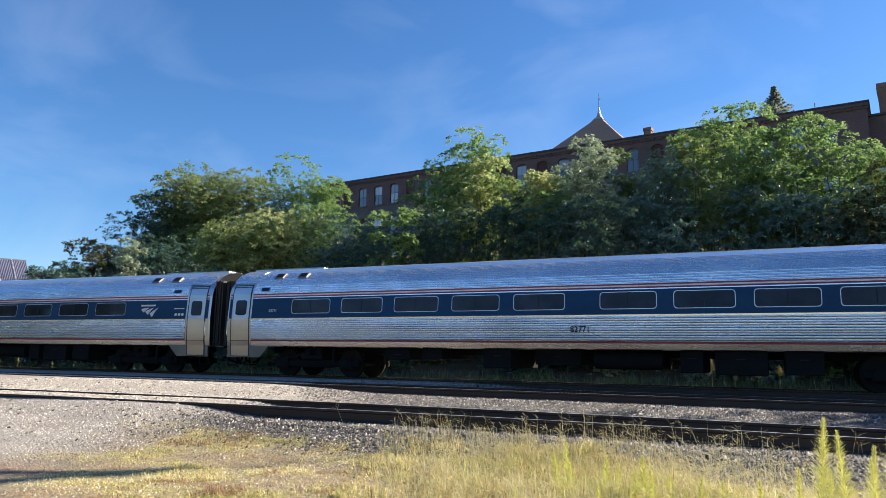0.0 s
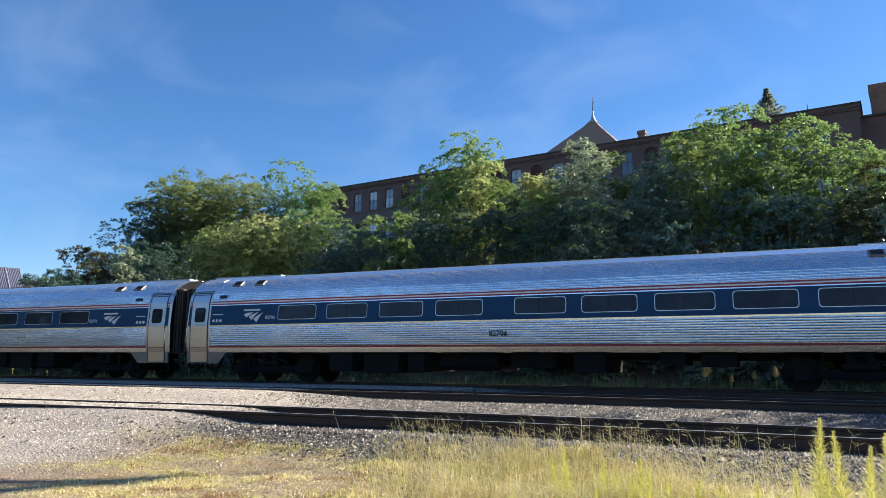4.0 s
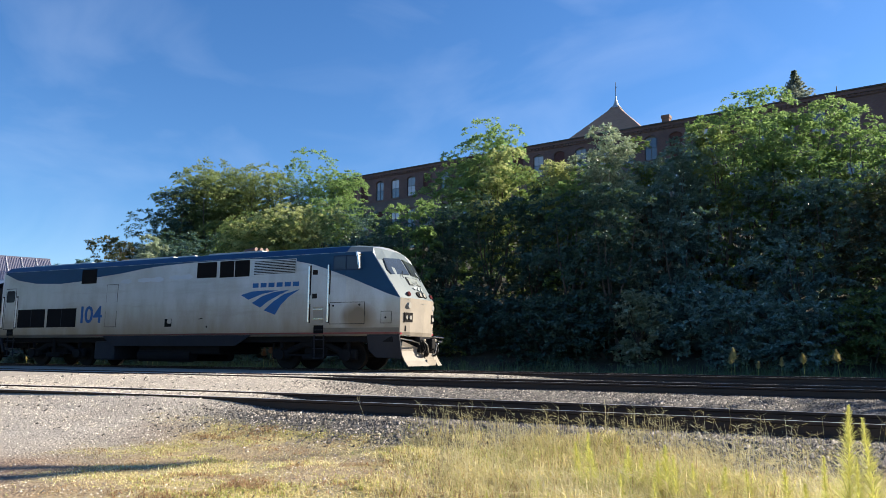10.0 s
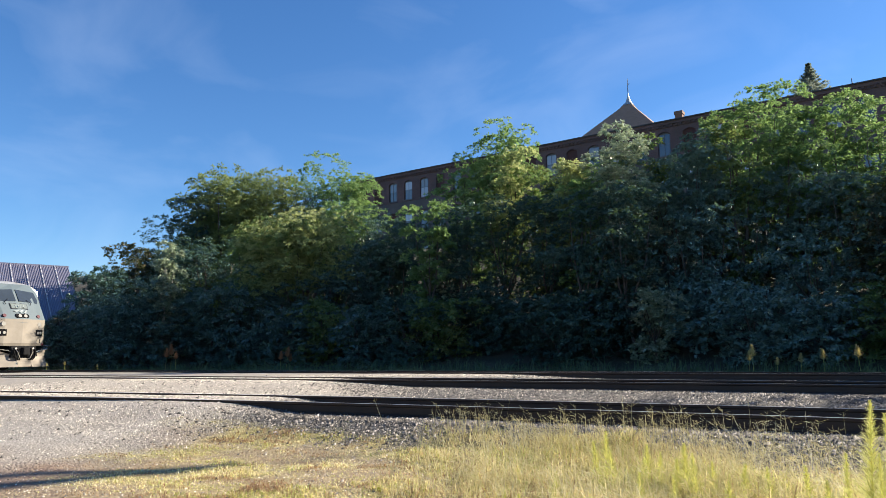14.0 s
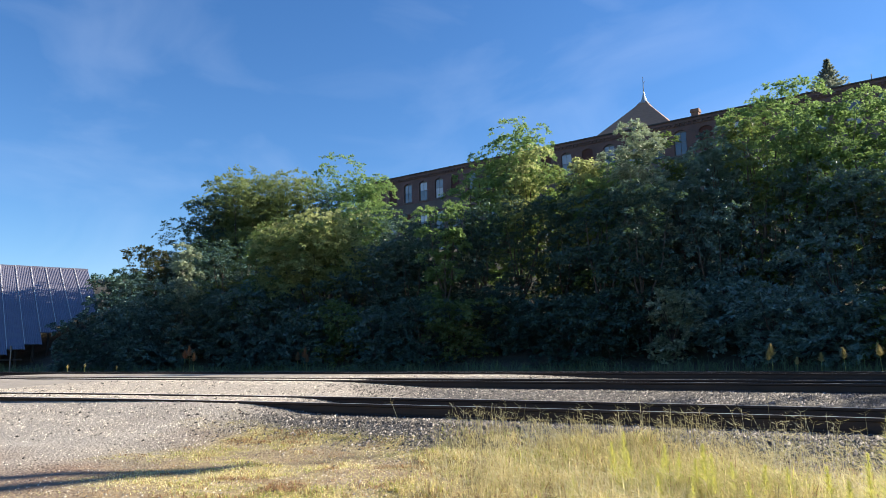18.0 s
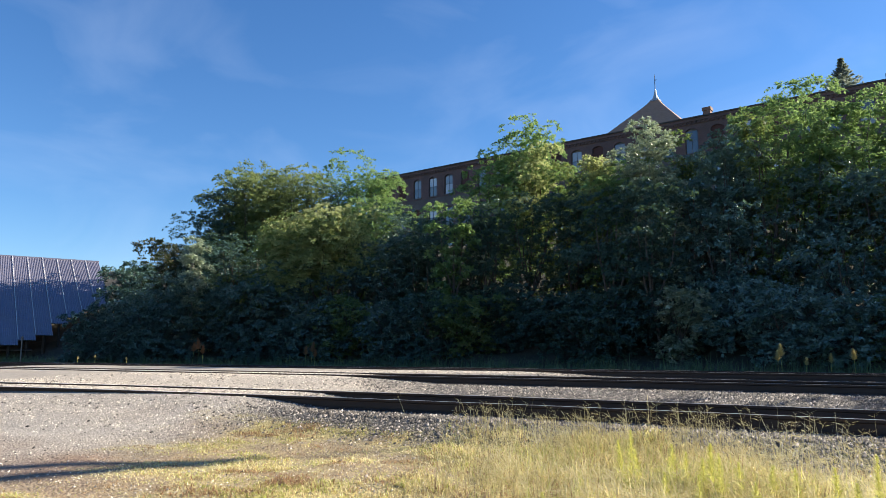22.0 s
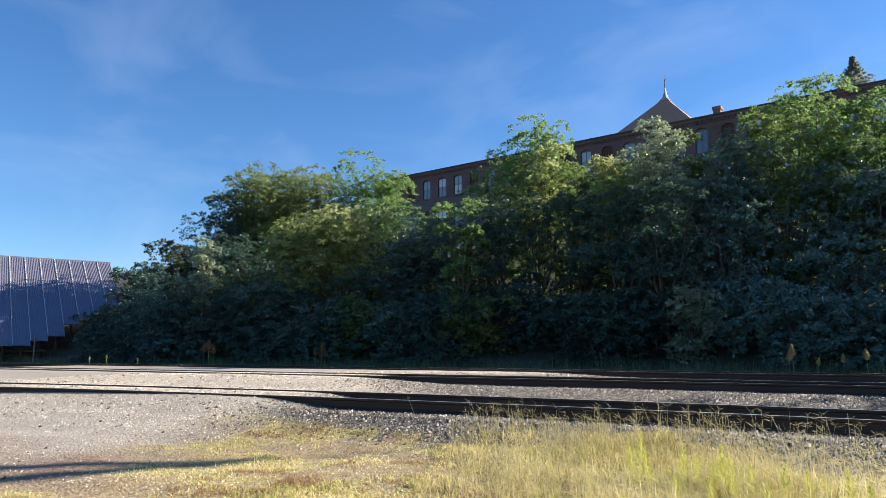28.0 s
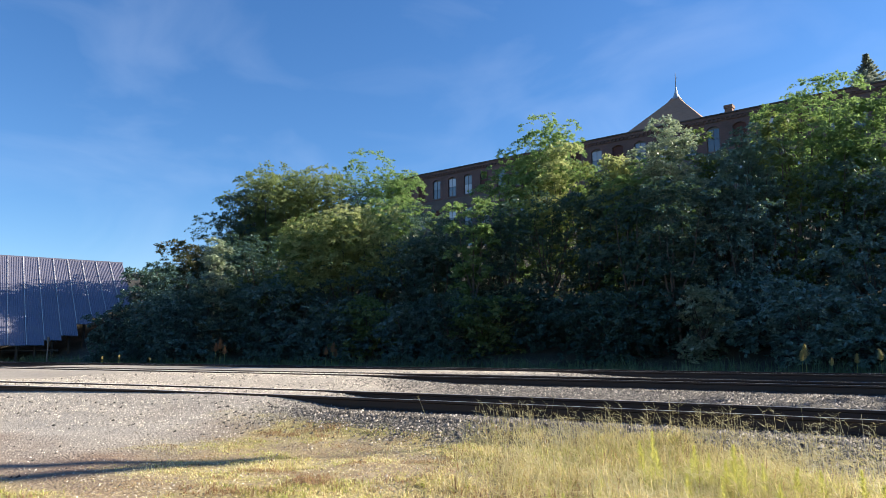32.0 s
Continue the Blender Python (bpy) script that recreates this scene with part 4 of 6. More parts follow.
M_BRIGHT = plain("bright_metal", (0.70, 0.70, 0.70), 0.22, 1.0, 0.3, 4.0, 0.7)
M_HOOD = plain("hood_paint", (0.094, 0.122, 0.137), 0.45, 0.1, 0.5, 1.2, 0.7)
M_GLASS = glass_dark()
M_SCREEN = plain("windscreen_glass", (0.034, 0.044, 0.058), 0.06, 0.0, 0.6, 1.2, 0.5)
M_CAB_FRAME = plain("cab_frame_blue", (0.006, 0.024, 0.065), 0.5, 0, 0.4, 2.0, 0.6, gloss=0.2)
M_CAB_GLASS = plain("cab_glass", (0.012, 0.022, 0.048), 0.10, 0, 0.4, 1.0, 0.6, gloss=0.4)
M_PALE_SILVER = plain("pale_silver", (0.46, 0.50, 0.56), 0.32, 0.4, 0.5, 1.5, 0.75, (0.5, 1, 2))
M_LAMP = plain("lamp_glass", (0.26, 0.25, 0.23), 0.15, 0.0, 0.2, 6.0, 0.7)
M_LAMP_RED = plain("lamp_red", (0.07, 0.012, 0.015), 0.15, 0.0, 0.2, 6.0, 0.7)


# ---- train: helpers ----
def plate(name, outline, skin, parent, material, side=-1, off=0.01, deep=0.03, label=""):
    """A flat piece on the flank of a vehicle: outline in (x, z), skin(x, z) the half width there."""
    k = len(outline)
    verts = [(x, side * (skin(x, z) + off), z) for x, z in outline] + [(x, side * (skin(x, z) + off - deep), z) for x, z in outline]
    faces = [tuple(range(k))] + [(i, (i + 1) % k, k + (i + 1) % k, k + i) for i in range(k)]
    ob = mesh_object(name, verts, faces, material, parent)
    return tagged(ob, label=label)


def band(name, top, bottom, skin, parent, material, side=-1, off=0.004, label=""):
    """A painted strip between two edges given as rows of (x, z)."""
    k = len(top)
    verts = [(x, side * (skin(x, z) + off), z) for x, z in top] + [(x, side * (skin(x, z) + off), z) for x, z in bottom]
    verts += [(x, y - side * (off + 0.01), z) for x, y, z in verts]
    faces = []
    for i in range(k - 1):
        faces.append((i, i + 1, k + i + 1, k + i))
    edge = list(range(k)) + list(range(2 * k - 1, k - 1, -1))
    faces += [(a, b, b + 2 * k, a + 2 * k) for a, b in zip(edge, edge[1:] + edge[:1])]
    return tagged(mesh_object(name, verts, faces, material, parent), label=label)


def rounded(x0, x1, z0, z1, r, steps=4):
    out = []
    for cx, cz, a0 in ((x1 - r, z1 - r, 0), (x0 + r, z1 - r, 90), (x0 + r, z0 + r, 180), (x1 - r, z0 + r, 270)):
        for i in range(steps + 1):
            a = radians(a0 + 90 * i / steps)
            out.append((cx + math.cos(a) * r, cz + math.sin(a) * r))
    return out


def square(x0, x1, z0, z1):
    return [(x0, z0), (x1, z0), (x1, z1), (x0, z1)]


def lettering(words, height, material, parent, m, label="", stretch_x=1.0, bold=0.0):
    cu = bpy.data.curves.new("lettering", "FONT")
    cu.body, cu.size, cu.extrude, cu.align_x = words, height * 1.38, 0.004, "LEFT"
    cu.resolution_u, cu.offset = 3, bold
    tmp = bpy.data.objects.new("lettering", cu)
    scene.collection.objects.link(tmp)
    bpy.context.view_layer.update()
    me = bpy.data.meshes.new_from_object(tmp.evaluated_get(bpy.context.evaluated_depsgraph_get()))
    bpy.data.objects.remove(tmp)
    me.materials.clear()
    me.materials.append(material)
    ob = new("lettering", me)
    ob.parent = parent
    ob.matrix_local = m @ Matrix.Diagonal((stretch_x, 1, 1, 1))
    return tagged(ob, label=label)


def wheelset(r, parent, x, gauge=0.75):
    """Two flanged wheels on an axle that turns in its truck."""
    prof = [(0.0, -0.10), (0.09, -0.10), (0.10, -0.05), (r * 0.55, -0.03), (r * 0.82, -0.06), (r, -0.065), (r, 0.05), (r + 0.028, 0.062), (r + 0.028, 0.085), (r * 0.82, 0.08), (r * 0.5, 0.02), (0.085, 0.04)]
    verts, faces, seg = [], [], 20
    for side in (-1, 1):
        k = len(verts)
        for i in range(seg):
            a = 2 * math.pi * i / seg
            verts += [(q * math.sin(a), side * (gauge - o), q * math.cos(a)) for q, o in prof]
        p = len(prof)
        for i in range(seg):
            for j in range(p - 1):
                a, b = k + i * p + j, k + ((i + 1) % seg) * p + j
                faces.append((a, b, b + 1, a + 1))
    k = len(verts)
    for y in (-gauge, gauge):
        verts += [(0.08 * math.sin(t * math.pi / 4), y, 0.08 * math.cos(t * math.pi / 4)) for t in range(8)]
    faces += [(k + i, k + (i + 1) % 8, k + 8 + (i + 1) % 8, k + 8 + i) for i in range(8)]
    ob = mesh_object("wheelset", verts, faces, M_WHEEL, parent, smooth=False)
    ob.matrix_local = pose(x, 0, r)
    return ob


def hoop(bm, pts, r, sides=6):
    for a, b in zip(pts, pts[1:]):
        rod(bm, a, b, r, None, sides)
    return bm


WHEELS = []


# ---- train: coaches ----
HALF = [(1.50, 0.62), (1.53, 1.02), (1.56, 1.2), (1.6, 1.98), (1.535, 2.86), (1.46, 3.12), (1.28, 3.40), (1.0, 3.62), (0.6, 3.79), (0.0, 3.87)]
HZ, HY = [p[1] for p in HALF[:8]], [p[0] for p in HALF[:8]]


def coach_skin(x, z):
    return float(np.interp(z, HZ, HY))


def ribbed():
    """Half of the cross-section, with the fluted lower flank and the fluted roof side."""
    out = [(1.42, 1.00), (1.53, 1.02), (1.555, 1.19), (1.556, 1.235)]
    n = 10
    for i in range(n):
        z0, h = 1.245 + i * 0.068, 0.068
        for f, d in ((0.0, -0.014), (0.10, -0.014), (0.22, 0.014), (0.5, 0.019), (0.80, 0.014), (0.92, -0.014)):
            z = z0 + f * h
            out.append((coach_skin(0, z) + d, z))
    out += [(1.597, 1.95), (1.6, 1.98), (1.535, 2.86)]
    arc = [(1.535, 2.87), (1.46, 3.12), (1.28, 3.40), (1.0, 3.62)]
    ln = [0.0]
    for a, b in zip(arc, arc[1:]):
        ln.append(ln[-1] + math.dist(a, b))
    n = 13
    for i in range(n):
        for f, d in ((0.0, -0.010), (0.12, -0.010), (0.25, 0.013), (0.5, 0.017), (0.78, 0.013), (0.92, -0.010)):
            t = (i + f) / n * ln[-1]
            y, z = np.interp(t, ln, [p[0] for p in arc]), np.interp(t, ln, [p[1] for p in arc])
            q = math.atan2(z - 2.3, y)
            out.append((float(y + d * math.cos(q)), float(z + d * math.sin(q))))
    return out + [(0.6, 3.79), (0.3, 3.855), (0.0, 3.87)]


def mirror_half(half):
    return [(-y, z) for y, z in half] + [(y, z) for y, z in (half[-2::-1] if half[-1][0] == 0 else half[::-1])]


def truck_coach(parent, x):
    bm = bmesh.new()
    for s in (-1, 1):
        box(bm, -1.75, 1.75, s * 1.06 - 0.07, s * 1.06 + 0.07, 0.36, 0.56, 0.03)
        for w in (-1.295, 1.295):
            box(bm, w - 0.24, w + 0.24, s * 1.1 - 0.1, s * 1.1 + 0.1, 0.28, 0.62, 0.04)
            rod(bm, (w, s * 1.22, 0.457), (w, s * 0.98, 0.457), 0.15, None, 12)
        box(bm, -0.42, 0.42, s * 1.12 - 0.16, s * 1.12 + 0.16, 0.58, 0.72, 0.03)
        for q in (-0.22, 0.22):
            rod(bm, (q, s * 1.15, 0.70), (q, s * 1.15, 1.02), 0.13, None, 10)
        rod(bm, (-0.9, s * 1.22, 0.62), (0.15, s * 1.22, 0.98), 0.035)
        rod(bm, (0.85, s * 1.24, 0.45), (0.85, s * 1.24, 1.02), 0.05)
        rod(bm, (-0.85, s * 1.2, 0.34), (0.85, s * 1.2, 0.34), 0.022)
    box(bm, -0.3, 0.3, -1.1, 1.1, 0.5, 0.85, 0.04)
    ob = part("truck", bm, M_DARK, parent, "black steel truck with two axles")
    ob.matrix_local = pose(x, 0, 0)
    return ob, [wheelset(0.457, ob, w) for w in (-1.295, 1.295)]


def make_coach():
    ob = tagged(empty("passenger_coach"), "fluted stainless-steel passenger coach with blue window band", "train car", "cars of the train")
    v, f = sweep(mirror_half(ribbed()), [-11.5, 11.5])
    k = len(f)
    smooth = [(1.42, 1.0), (1.53, 1.02), (1.56, 1.2), (1.6, 1.98), (1.535, 2.86), (1.46, 3.12), (1.28, 3.40), (1.0, 3.62), (0.6, 3.79), (0.0, 3.87)]
    idx = [0] * k
    for s in (-1, 1):
        ends = [(s * 11.5, 0.0), (s * 12.45, 0.0), (s * 12.61, 0.045)]
        b = len(v)
        prof = mirror_half(smooth)
        for x, inset in ends:
            v += [(x, y * (1 - inset / 1.6), z - inset * 0.6 * (z > 3)) for y, z in prof]
        p = len(prof)
        for i in range(2):
            for j in range(p):
                f.append((b + i * p + j, b + i * p + (j + 1) % p, b + (i + 1) * p + (j + 1) % p, b + (i + 1) * p + j))
                idx.append(1)
        f.append(tuple(range(b + 2 * p, b + 3 * p)))
        idx.append(2)
        f.append(tuple(range(b, b + p)))
        idx.append(1)
    body = mesh_object("body", v, f, [M_STEEL, M_SMOOTH, M_BLACK], ob, idx)
    tagged(body, label="fluted stainless-steel shell")
    wins = [-9.0, -6.98, -4.97, -2.93, -0.905, 1.685, 3.705, 5.73, 7.72]
    for side in (-1, 1):
        way = -side    # writing runs with the eye on either flank
        for x0, x1 in ((-12.52, -12.4), (-11.5, 11.5), (12.4, 12.52)):
            xs = [x0, x1]
            band("blue_band", [(x, 2.69) for x in xs], [(x, 1.985) for x in xs], coach_skin, ob, M_BLUE, side, 0.004, "dark blue painted window band")
            band("stripe", [(x, 2.855) for x in xs], [(x, 2.81) for x in xs], coach_skin, ob, M_RED, side, 0.006)
            band("stripe", [(x, 2.765) for x in xs], [(x, 2.72) for x in xs], coach_skin, ob, M_RED, side, 0.006)
            band("white_stripe", [(x, 2.81) for x in xs], [(x, 2.765) for x in xs], coach_skin, ob, M_WHITE, side, 0.005)
        band("sill_stripe", [(-11.5, 1.235), (11.5, 1.235)], [(-11.5, 1.18), (11.5, 1.18)], coach_skin, ob, M_RED, side, 0.006, "dark red stripe")
        band("belt_rail", [(-11.5, 1.98), (11.5, 1.98)], [(-11.5, 1.935), (11.5, 1.935)], coach_skin, ob, M_BRIGHT, side, 0.012)
        for c in wins:
            w = plate("window", rounded(c - 0.79, c + 0.79, 2.135, 2.63, 0.10), coach_skin, ob, M_SMOOTH, side, 0.012)
            plate("pane", rounded(c - 0.772, c + 0.772, 2.153, 2.612, 0.088), coach_skin, w, M_GLASS, side, 0.016, 0.01, "dark tinted glass")
            plate("divider", square(c - 0.014, c + 0.014, 2.16, 2.605), coach_skin, w, M_GREY, side, 0.018, 0.01)
        for e in (-1, 1):
            skirt = [(e * 10.72, 1.03), (e * 11.12, 0.62), (e * 12.56, 0.62), (e * 12.56, 1.03)]
            plate("vestibule_skirt", skirt, coach_skin, ob, M_SKIRT, side, 0.002, 0.05)
            zs = [0.64, 1.02, 1.2, 1.98, 2.86, 3.02, 3.12, 3.20]
            band("door_seal", [(e * 11.575, z) for z in zs], [(e * 12.425, z) for z in zs], coach_skin, ob, M_SEAL, side, 0.006)
            d = None
            zs = [0.67, 1.02, 1.2, 1.98, 2.86, 3.02, 3.16]
            d = band("door", [(e * 11.62, z) for z in zs], [(e * 12.38, z) for z in zs], coach_skin, ob, M_SMOOTH, side, 0.014, "brushed stainless side door")
            xa, xb = sorted((e * 11.77, e * 12.20))
            dw = plate("door_window", rounded(xa - 0.03, xb + 0.03, 2.10, 2.64, 0.10), coach_skin, d, M_GLASS, side, 0.02, 0.02)
            plate("door_sill", square(min(e * 11.62, e * 12.38), max(e * 11.62, e * 12.38), 1.19, 1.205), coach_skin, d, M_DARK, side, 0.018, 0.01)
            bm = bmesh.new()
            y = side * 1.63
            hoop(bm, [(e * 12.5, y, 1.32), (e * 12.5, y + side * 0.05, 1.38), (e * 12.5, y + side * 0.05, 1.9), (e * 12.5, y, 1.96)], 0.014)
            part("grab_rail", bm, M_BRIGHT, ob)
            bm = bmesh.new()
            hoop(bm, [(e * 12.18, side * 1.45, 0.62), (e * 12.18, side * 1.45, 0.34), (e * 12.56, side * 1.45, 0.34), (e * 12.56, side * 1.45, 0.62)], 0.02)
            part("stirrup_step", bm, M_DARK, ob)
            xa, xb = sorted((e * 10.82, e * 11.16))
            plate("vent_window", rounded(xa - 0.05, xb + 0.05, 2.92, 3.10, 0.05), coach_skin, ob, M_BRIGHT, side, 0.03, 0.04)
            plate("vent_pane", rounded(xa, xb, 2.95, 3.07, 0.04), coach_skin, ob, M_GLASS, side, 0.034, 0.02)
            for hx in (9.62, 10.62):
                bm = bmesh.new()
                box(bm, -0.19, 0.19, -0.16, 0.16, -0.03, 0.035, 0.015)
                h = part("roof_hatch", bm, M_SKIRT, ob)
                h.matrix_local = pose(e * hx, side * 1.17, 3.50, side * 38 * -1, 0, 0)
                bm = bmesh.new()
                box(bm, -0.14, 0.14, -0.11, 0.11, 0.036, 0.044)
                part("hatch_panel", bm, M_GREY, h)
        # emblem and writing by one door
        ex = 9.64
        for p in range(3):
            a, c = 0.15 + 0.11 * p, -0.42 + 0.27 * p
            sw = [(c, 0.10 - 0.09 * p), (c + 0.2, 0.16 - 0.06 * p), (c + 0.5, 0.175), (c + 0.36, 0.10 - 0.03 * p), (c + 0.16, -0.02 - 0.10 * p)]
            plate("emblem_blade", [(ex + way * x * 0.82, 2.26 + z * 0.9) for x, z in sw], coach_skin, ob, M_WHITE, side, 0.008, 0.01)
        plate("emblem_bar", square(ex - 0.36, ex + 0.36, 2.47, 2.53), coach_skin, ob, M_WHITE, side, 0.008, 0.01)
        nx = 11.2
        plate("notice_bar", square(nx - 0.27, nx + 0.2, 2.355, 2.385), coach_skin, ob, M_WHITE, side, 0.008, 0.01)
        for q in range(3):
            plate("notice_disc", rounded(nx - 0.24 + q * 0.16, nx - 0.12 + q * 0.16, 2.09, 2.20, 0.05, 2), coach_skin, ob, M_WHITE, side, 0.008, 0.01)
    # machinery under the floor
    rng = random.Random(3)
    for x0, x1, z0, w in ((-6.2, -5.3, 0.62, 1.25), (-4.9, -4.2, 0.66, 1.2), (-2.74, -1.83, 0.42, 1.35), (-1.2, 0.2, 0.55, 1.0), (0.6, 2.5, 0.46, 1.15), (3.0, 3.6, 0.4, 1.25), (3.9, 5.2, 0.36, 1.3), (5.6, 6.5, 0.40, 1.35)):
        bm = bmesh.new()
        if (x0, x1) == (0.6, 2.5):
            rod(bm, (x0, -0.85, 0.72), (x1, -0.85, 0.72), 0.26, None, 16)
            rod(bm, (x0, 0.85, 0.72), (x1, 0.85, 0.72), 0.26, None, 16)
            part("air_tank", bm, M_DARK, ob)
            continue
        box(bm, x0, x1, -w, w, z0, 1.0, 0.03)
        e = part("equipment_box", bm, M_DARK, ob)
        bm = bmesh.new()
        box(bm, (x0 + x1) / 2 - 0.12, (x0 + x1) / 2 + 0.12, -w - 0.008, -w + 0.01, 0.78, 0.80)
        part("latch", bm, M_GREY, e)
    bm = bmesh.new()
    box(bm, -11.4, 11.4, -0.35, 0.35, 0.80, 1.02, 0.02)
    part("centre_sill", bm, M_DARK, ob)
    for e in (-1, 1):
        bm = bmesh.new()
        for s in (-1, 1):
            box(bm, min(e * 12.6, e * 12.93), max(e * 12.6, e * 12.93), s * 0.62 - 0.09, s * 0.62 + 0.09, 0.95, 3.3, 0.03)
        box(bm, min(e * 12.6, e * 12.93), max(e * 12.6, e * 12.93), -0.7, 0.7, 3.2, 3.42, 0.04)
        part("diaphragm", bm, M_BLACK, ob, "black rubber gangway bellows")
        bm = bmesh.new()
        for s in (-1, 1):
            rod(bm, (e * 12.72, s * 1.25, 1.0), (e * 12.72, s * 1.25, 3.25), 0.022)
            rod(bm, (e * 12.72, s * 1.02, 1.0), (e * 12.72, s * 1.02, 3.25), 0.018)
        part("end_rail", bm, M_SMOOTH, ob)
        bm = bmesh.new()
        for q in range(4):
            x0 = e * (12.62 + 0.085 * q)
            box(bm, min(x0, x0 + e * 0.05), max(x0, x0 + e * 0.05), -1.36 + 0.03 * (q % 2), 1.36 - 0.03 * (q % 2), 1.0, 3.40, 0.01)
        part("bellows", bm, M_BELLOWS, ob, "ribbed dark gangway curtain")
        bm = bmesh.new()
        box(bm, min(e * 12.3, e * 12.98), max(e * 12.3, e * 12.98), -0.13, 0.13, 0.72, 0.98, 0.03)
        part("coupler", bm, M_DARK, ob)
        for q in (-1, 1):
            bm = bmesh.new()
            hoop(bm, [(e * 12.6, q * 0.5, 0.9), (e * 12.75, q * 0.5, 0.5), (e * 12.98, q * 0.45, 0.42)], 0.035)
            part("jumper_cable", bm, M_BLACK, ob)
        bm = bmesh.new()
        box(bm, min(e * 9.3, e * 12.4), max(e * 9.3, e * 12.4), -0.42, 0.42, 3.78, 3.885, 0.03)
        part("roof_cover", bm, M_SMOOTH, ob)
        truck_coach(ob, e * 9.07)
        for s in (-1, 1):
            arc_ = [(s * (y + 0.006), z + 0.004) for y, z in ribbed() if 3.24 < z < 3.66]
            v, f = sweep(arc_, sorted((e * 11.5, e * 12.5)), False)
            mesh_object("roof_fluting", v, f, M_STEEL, ob)
    return ob


def wheels_of(ob, r, sign):
    for tr in ob.children:
        if tr.name.startswith("truck"):
            for w in tr.children:
                if w.name.startswith("wheelset"):
                    WHEELS.append((w, w.location.x, r, sign))


def number_coach(ob, digits):
    for side, turn, flip in ((-1, 0, 1), (1, 180, -1)):
        for x, z, h, mat in ((8.57, 2.17, 0.12, M_WHITE), (-10.75, 2.2, 0.10, M_WHITE), (0.03, 1.50, 0.17, M_DARK)):
            wide = len(digits) * h * 0.78
            x0 = x if flip > 0 else x + wide
            y = side * (coach_skin(0, z + h / 2) + (0.024 if mat is M_DARK else 0.010))
            lettering(digits, h, mat, ob, pose(x0, y, z, 90 if side < 0 else 90, 0, turn), stretch_x=1.0)


coach_b = make_coach()
coach_a = copy_thing(coach_b, Matrix())
coach_c = copy_thing(coach_b, Matrix())
number_coach(coach_b, "82771")
number_coach(coach_c, "82706")


# ---- train: locomotive, drawn from its rear coupler forward ----
def engine_skin(x, z):
    w = float(np.interp(x, [0.5, 0.75, 18.6, 20.56], [1.47, 1.55, 1.55, 1.285]))
    return w - max(0.0, 1.25 - z) * 0.25 - max(0.0, z - 2.6) * 0.012


def truck_engine(parent, x):
    bm = bmesh.new()
    for s in (-1, 1):
        for w in (-1.39, 1.39):
            box(bm, w - 0.36, w + 0.36, s * 1.13 - 0.10, s * 1.13 + 0.10, 0.36, 0.70, 0.06)
            rod(bm, (w, s * 1.30, 0.51), (w, s * 1.0, 0.51), 0.19, None, 14)
            rod(bm, (w + 0.05, s * 1.2, 0.72), (w + 0.05, s * 1.2, 1.1), 0.07)
        for a, b in (((-1.1, 0.62), (-0.35, 0.92)), ((1.1, 0.62), (0.35, 0.92))):
            rod(bm, (a[0], s * 1.12, a[1]), (b[0], s * 1.12, b[1]), 0.12, None, 8)
        box(bm, -0.55, 0.55, s * 1.12 - 0.11, s * 1.12 + 0.11, 0.78, 1.0, 0.05)
        box(bm, -0.42, 0.42, s * 1.2 - 0.13, s * 1.2 + 0.13, 0.34, 0.54, 0.06)
        rod(bm, (-1.1, s * 1.28, 0.50), (1.1, s * 1.28, 0.50), 0.025)
        rod(bm, (0.05, s * 1.3, 0.5), (0.05, s * 1.3, 1.12), 0.07)
        rod(bm, (-1.75, s * 1.15, 0.42), (-1.75, s * 1.15, 0.95), 0.04)
    box(bm, -0.5, 0.5, -1.05, 1.05, 0.5, 0.95, 0.05)
    ob = part("truck", bm, M_DARK, parent, "black cast truck with two axles")
    ob.matrix_local = pose(x - 10.5, 0, 0)
    return [wheelset(0.508, ob, w) for w in (-1.39, 1.39)]


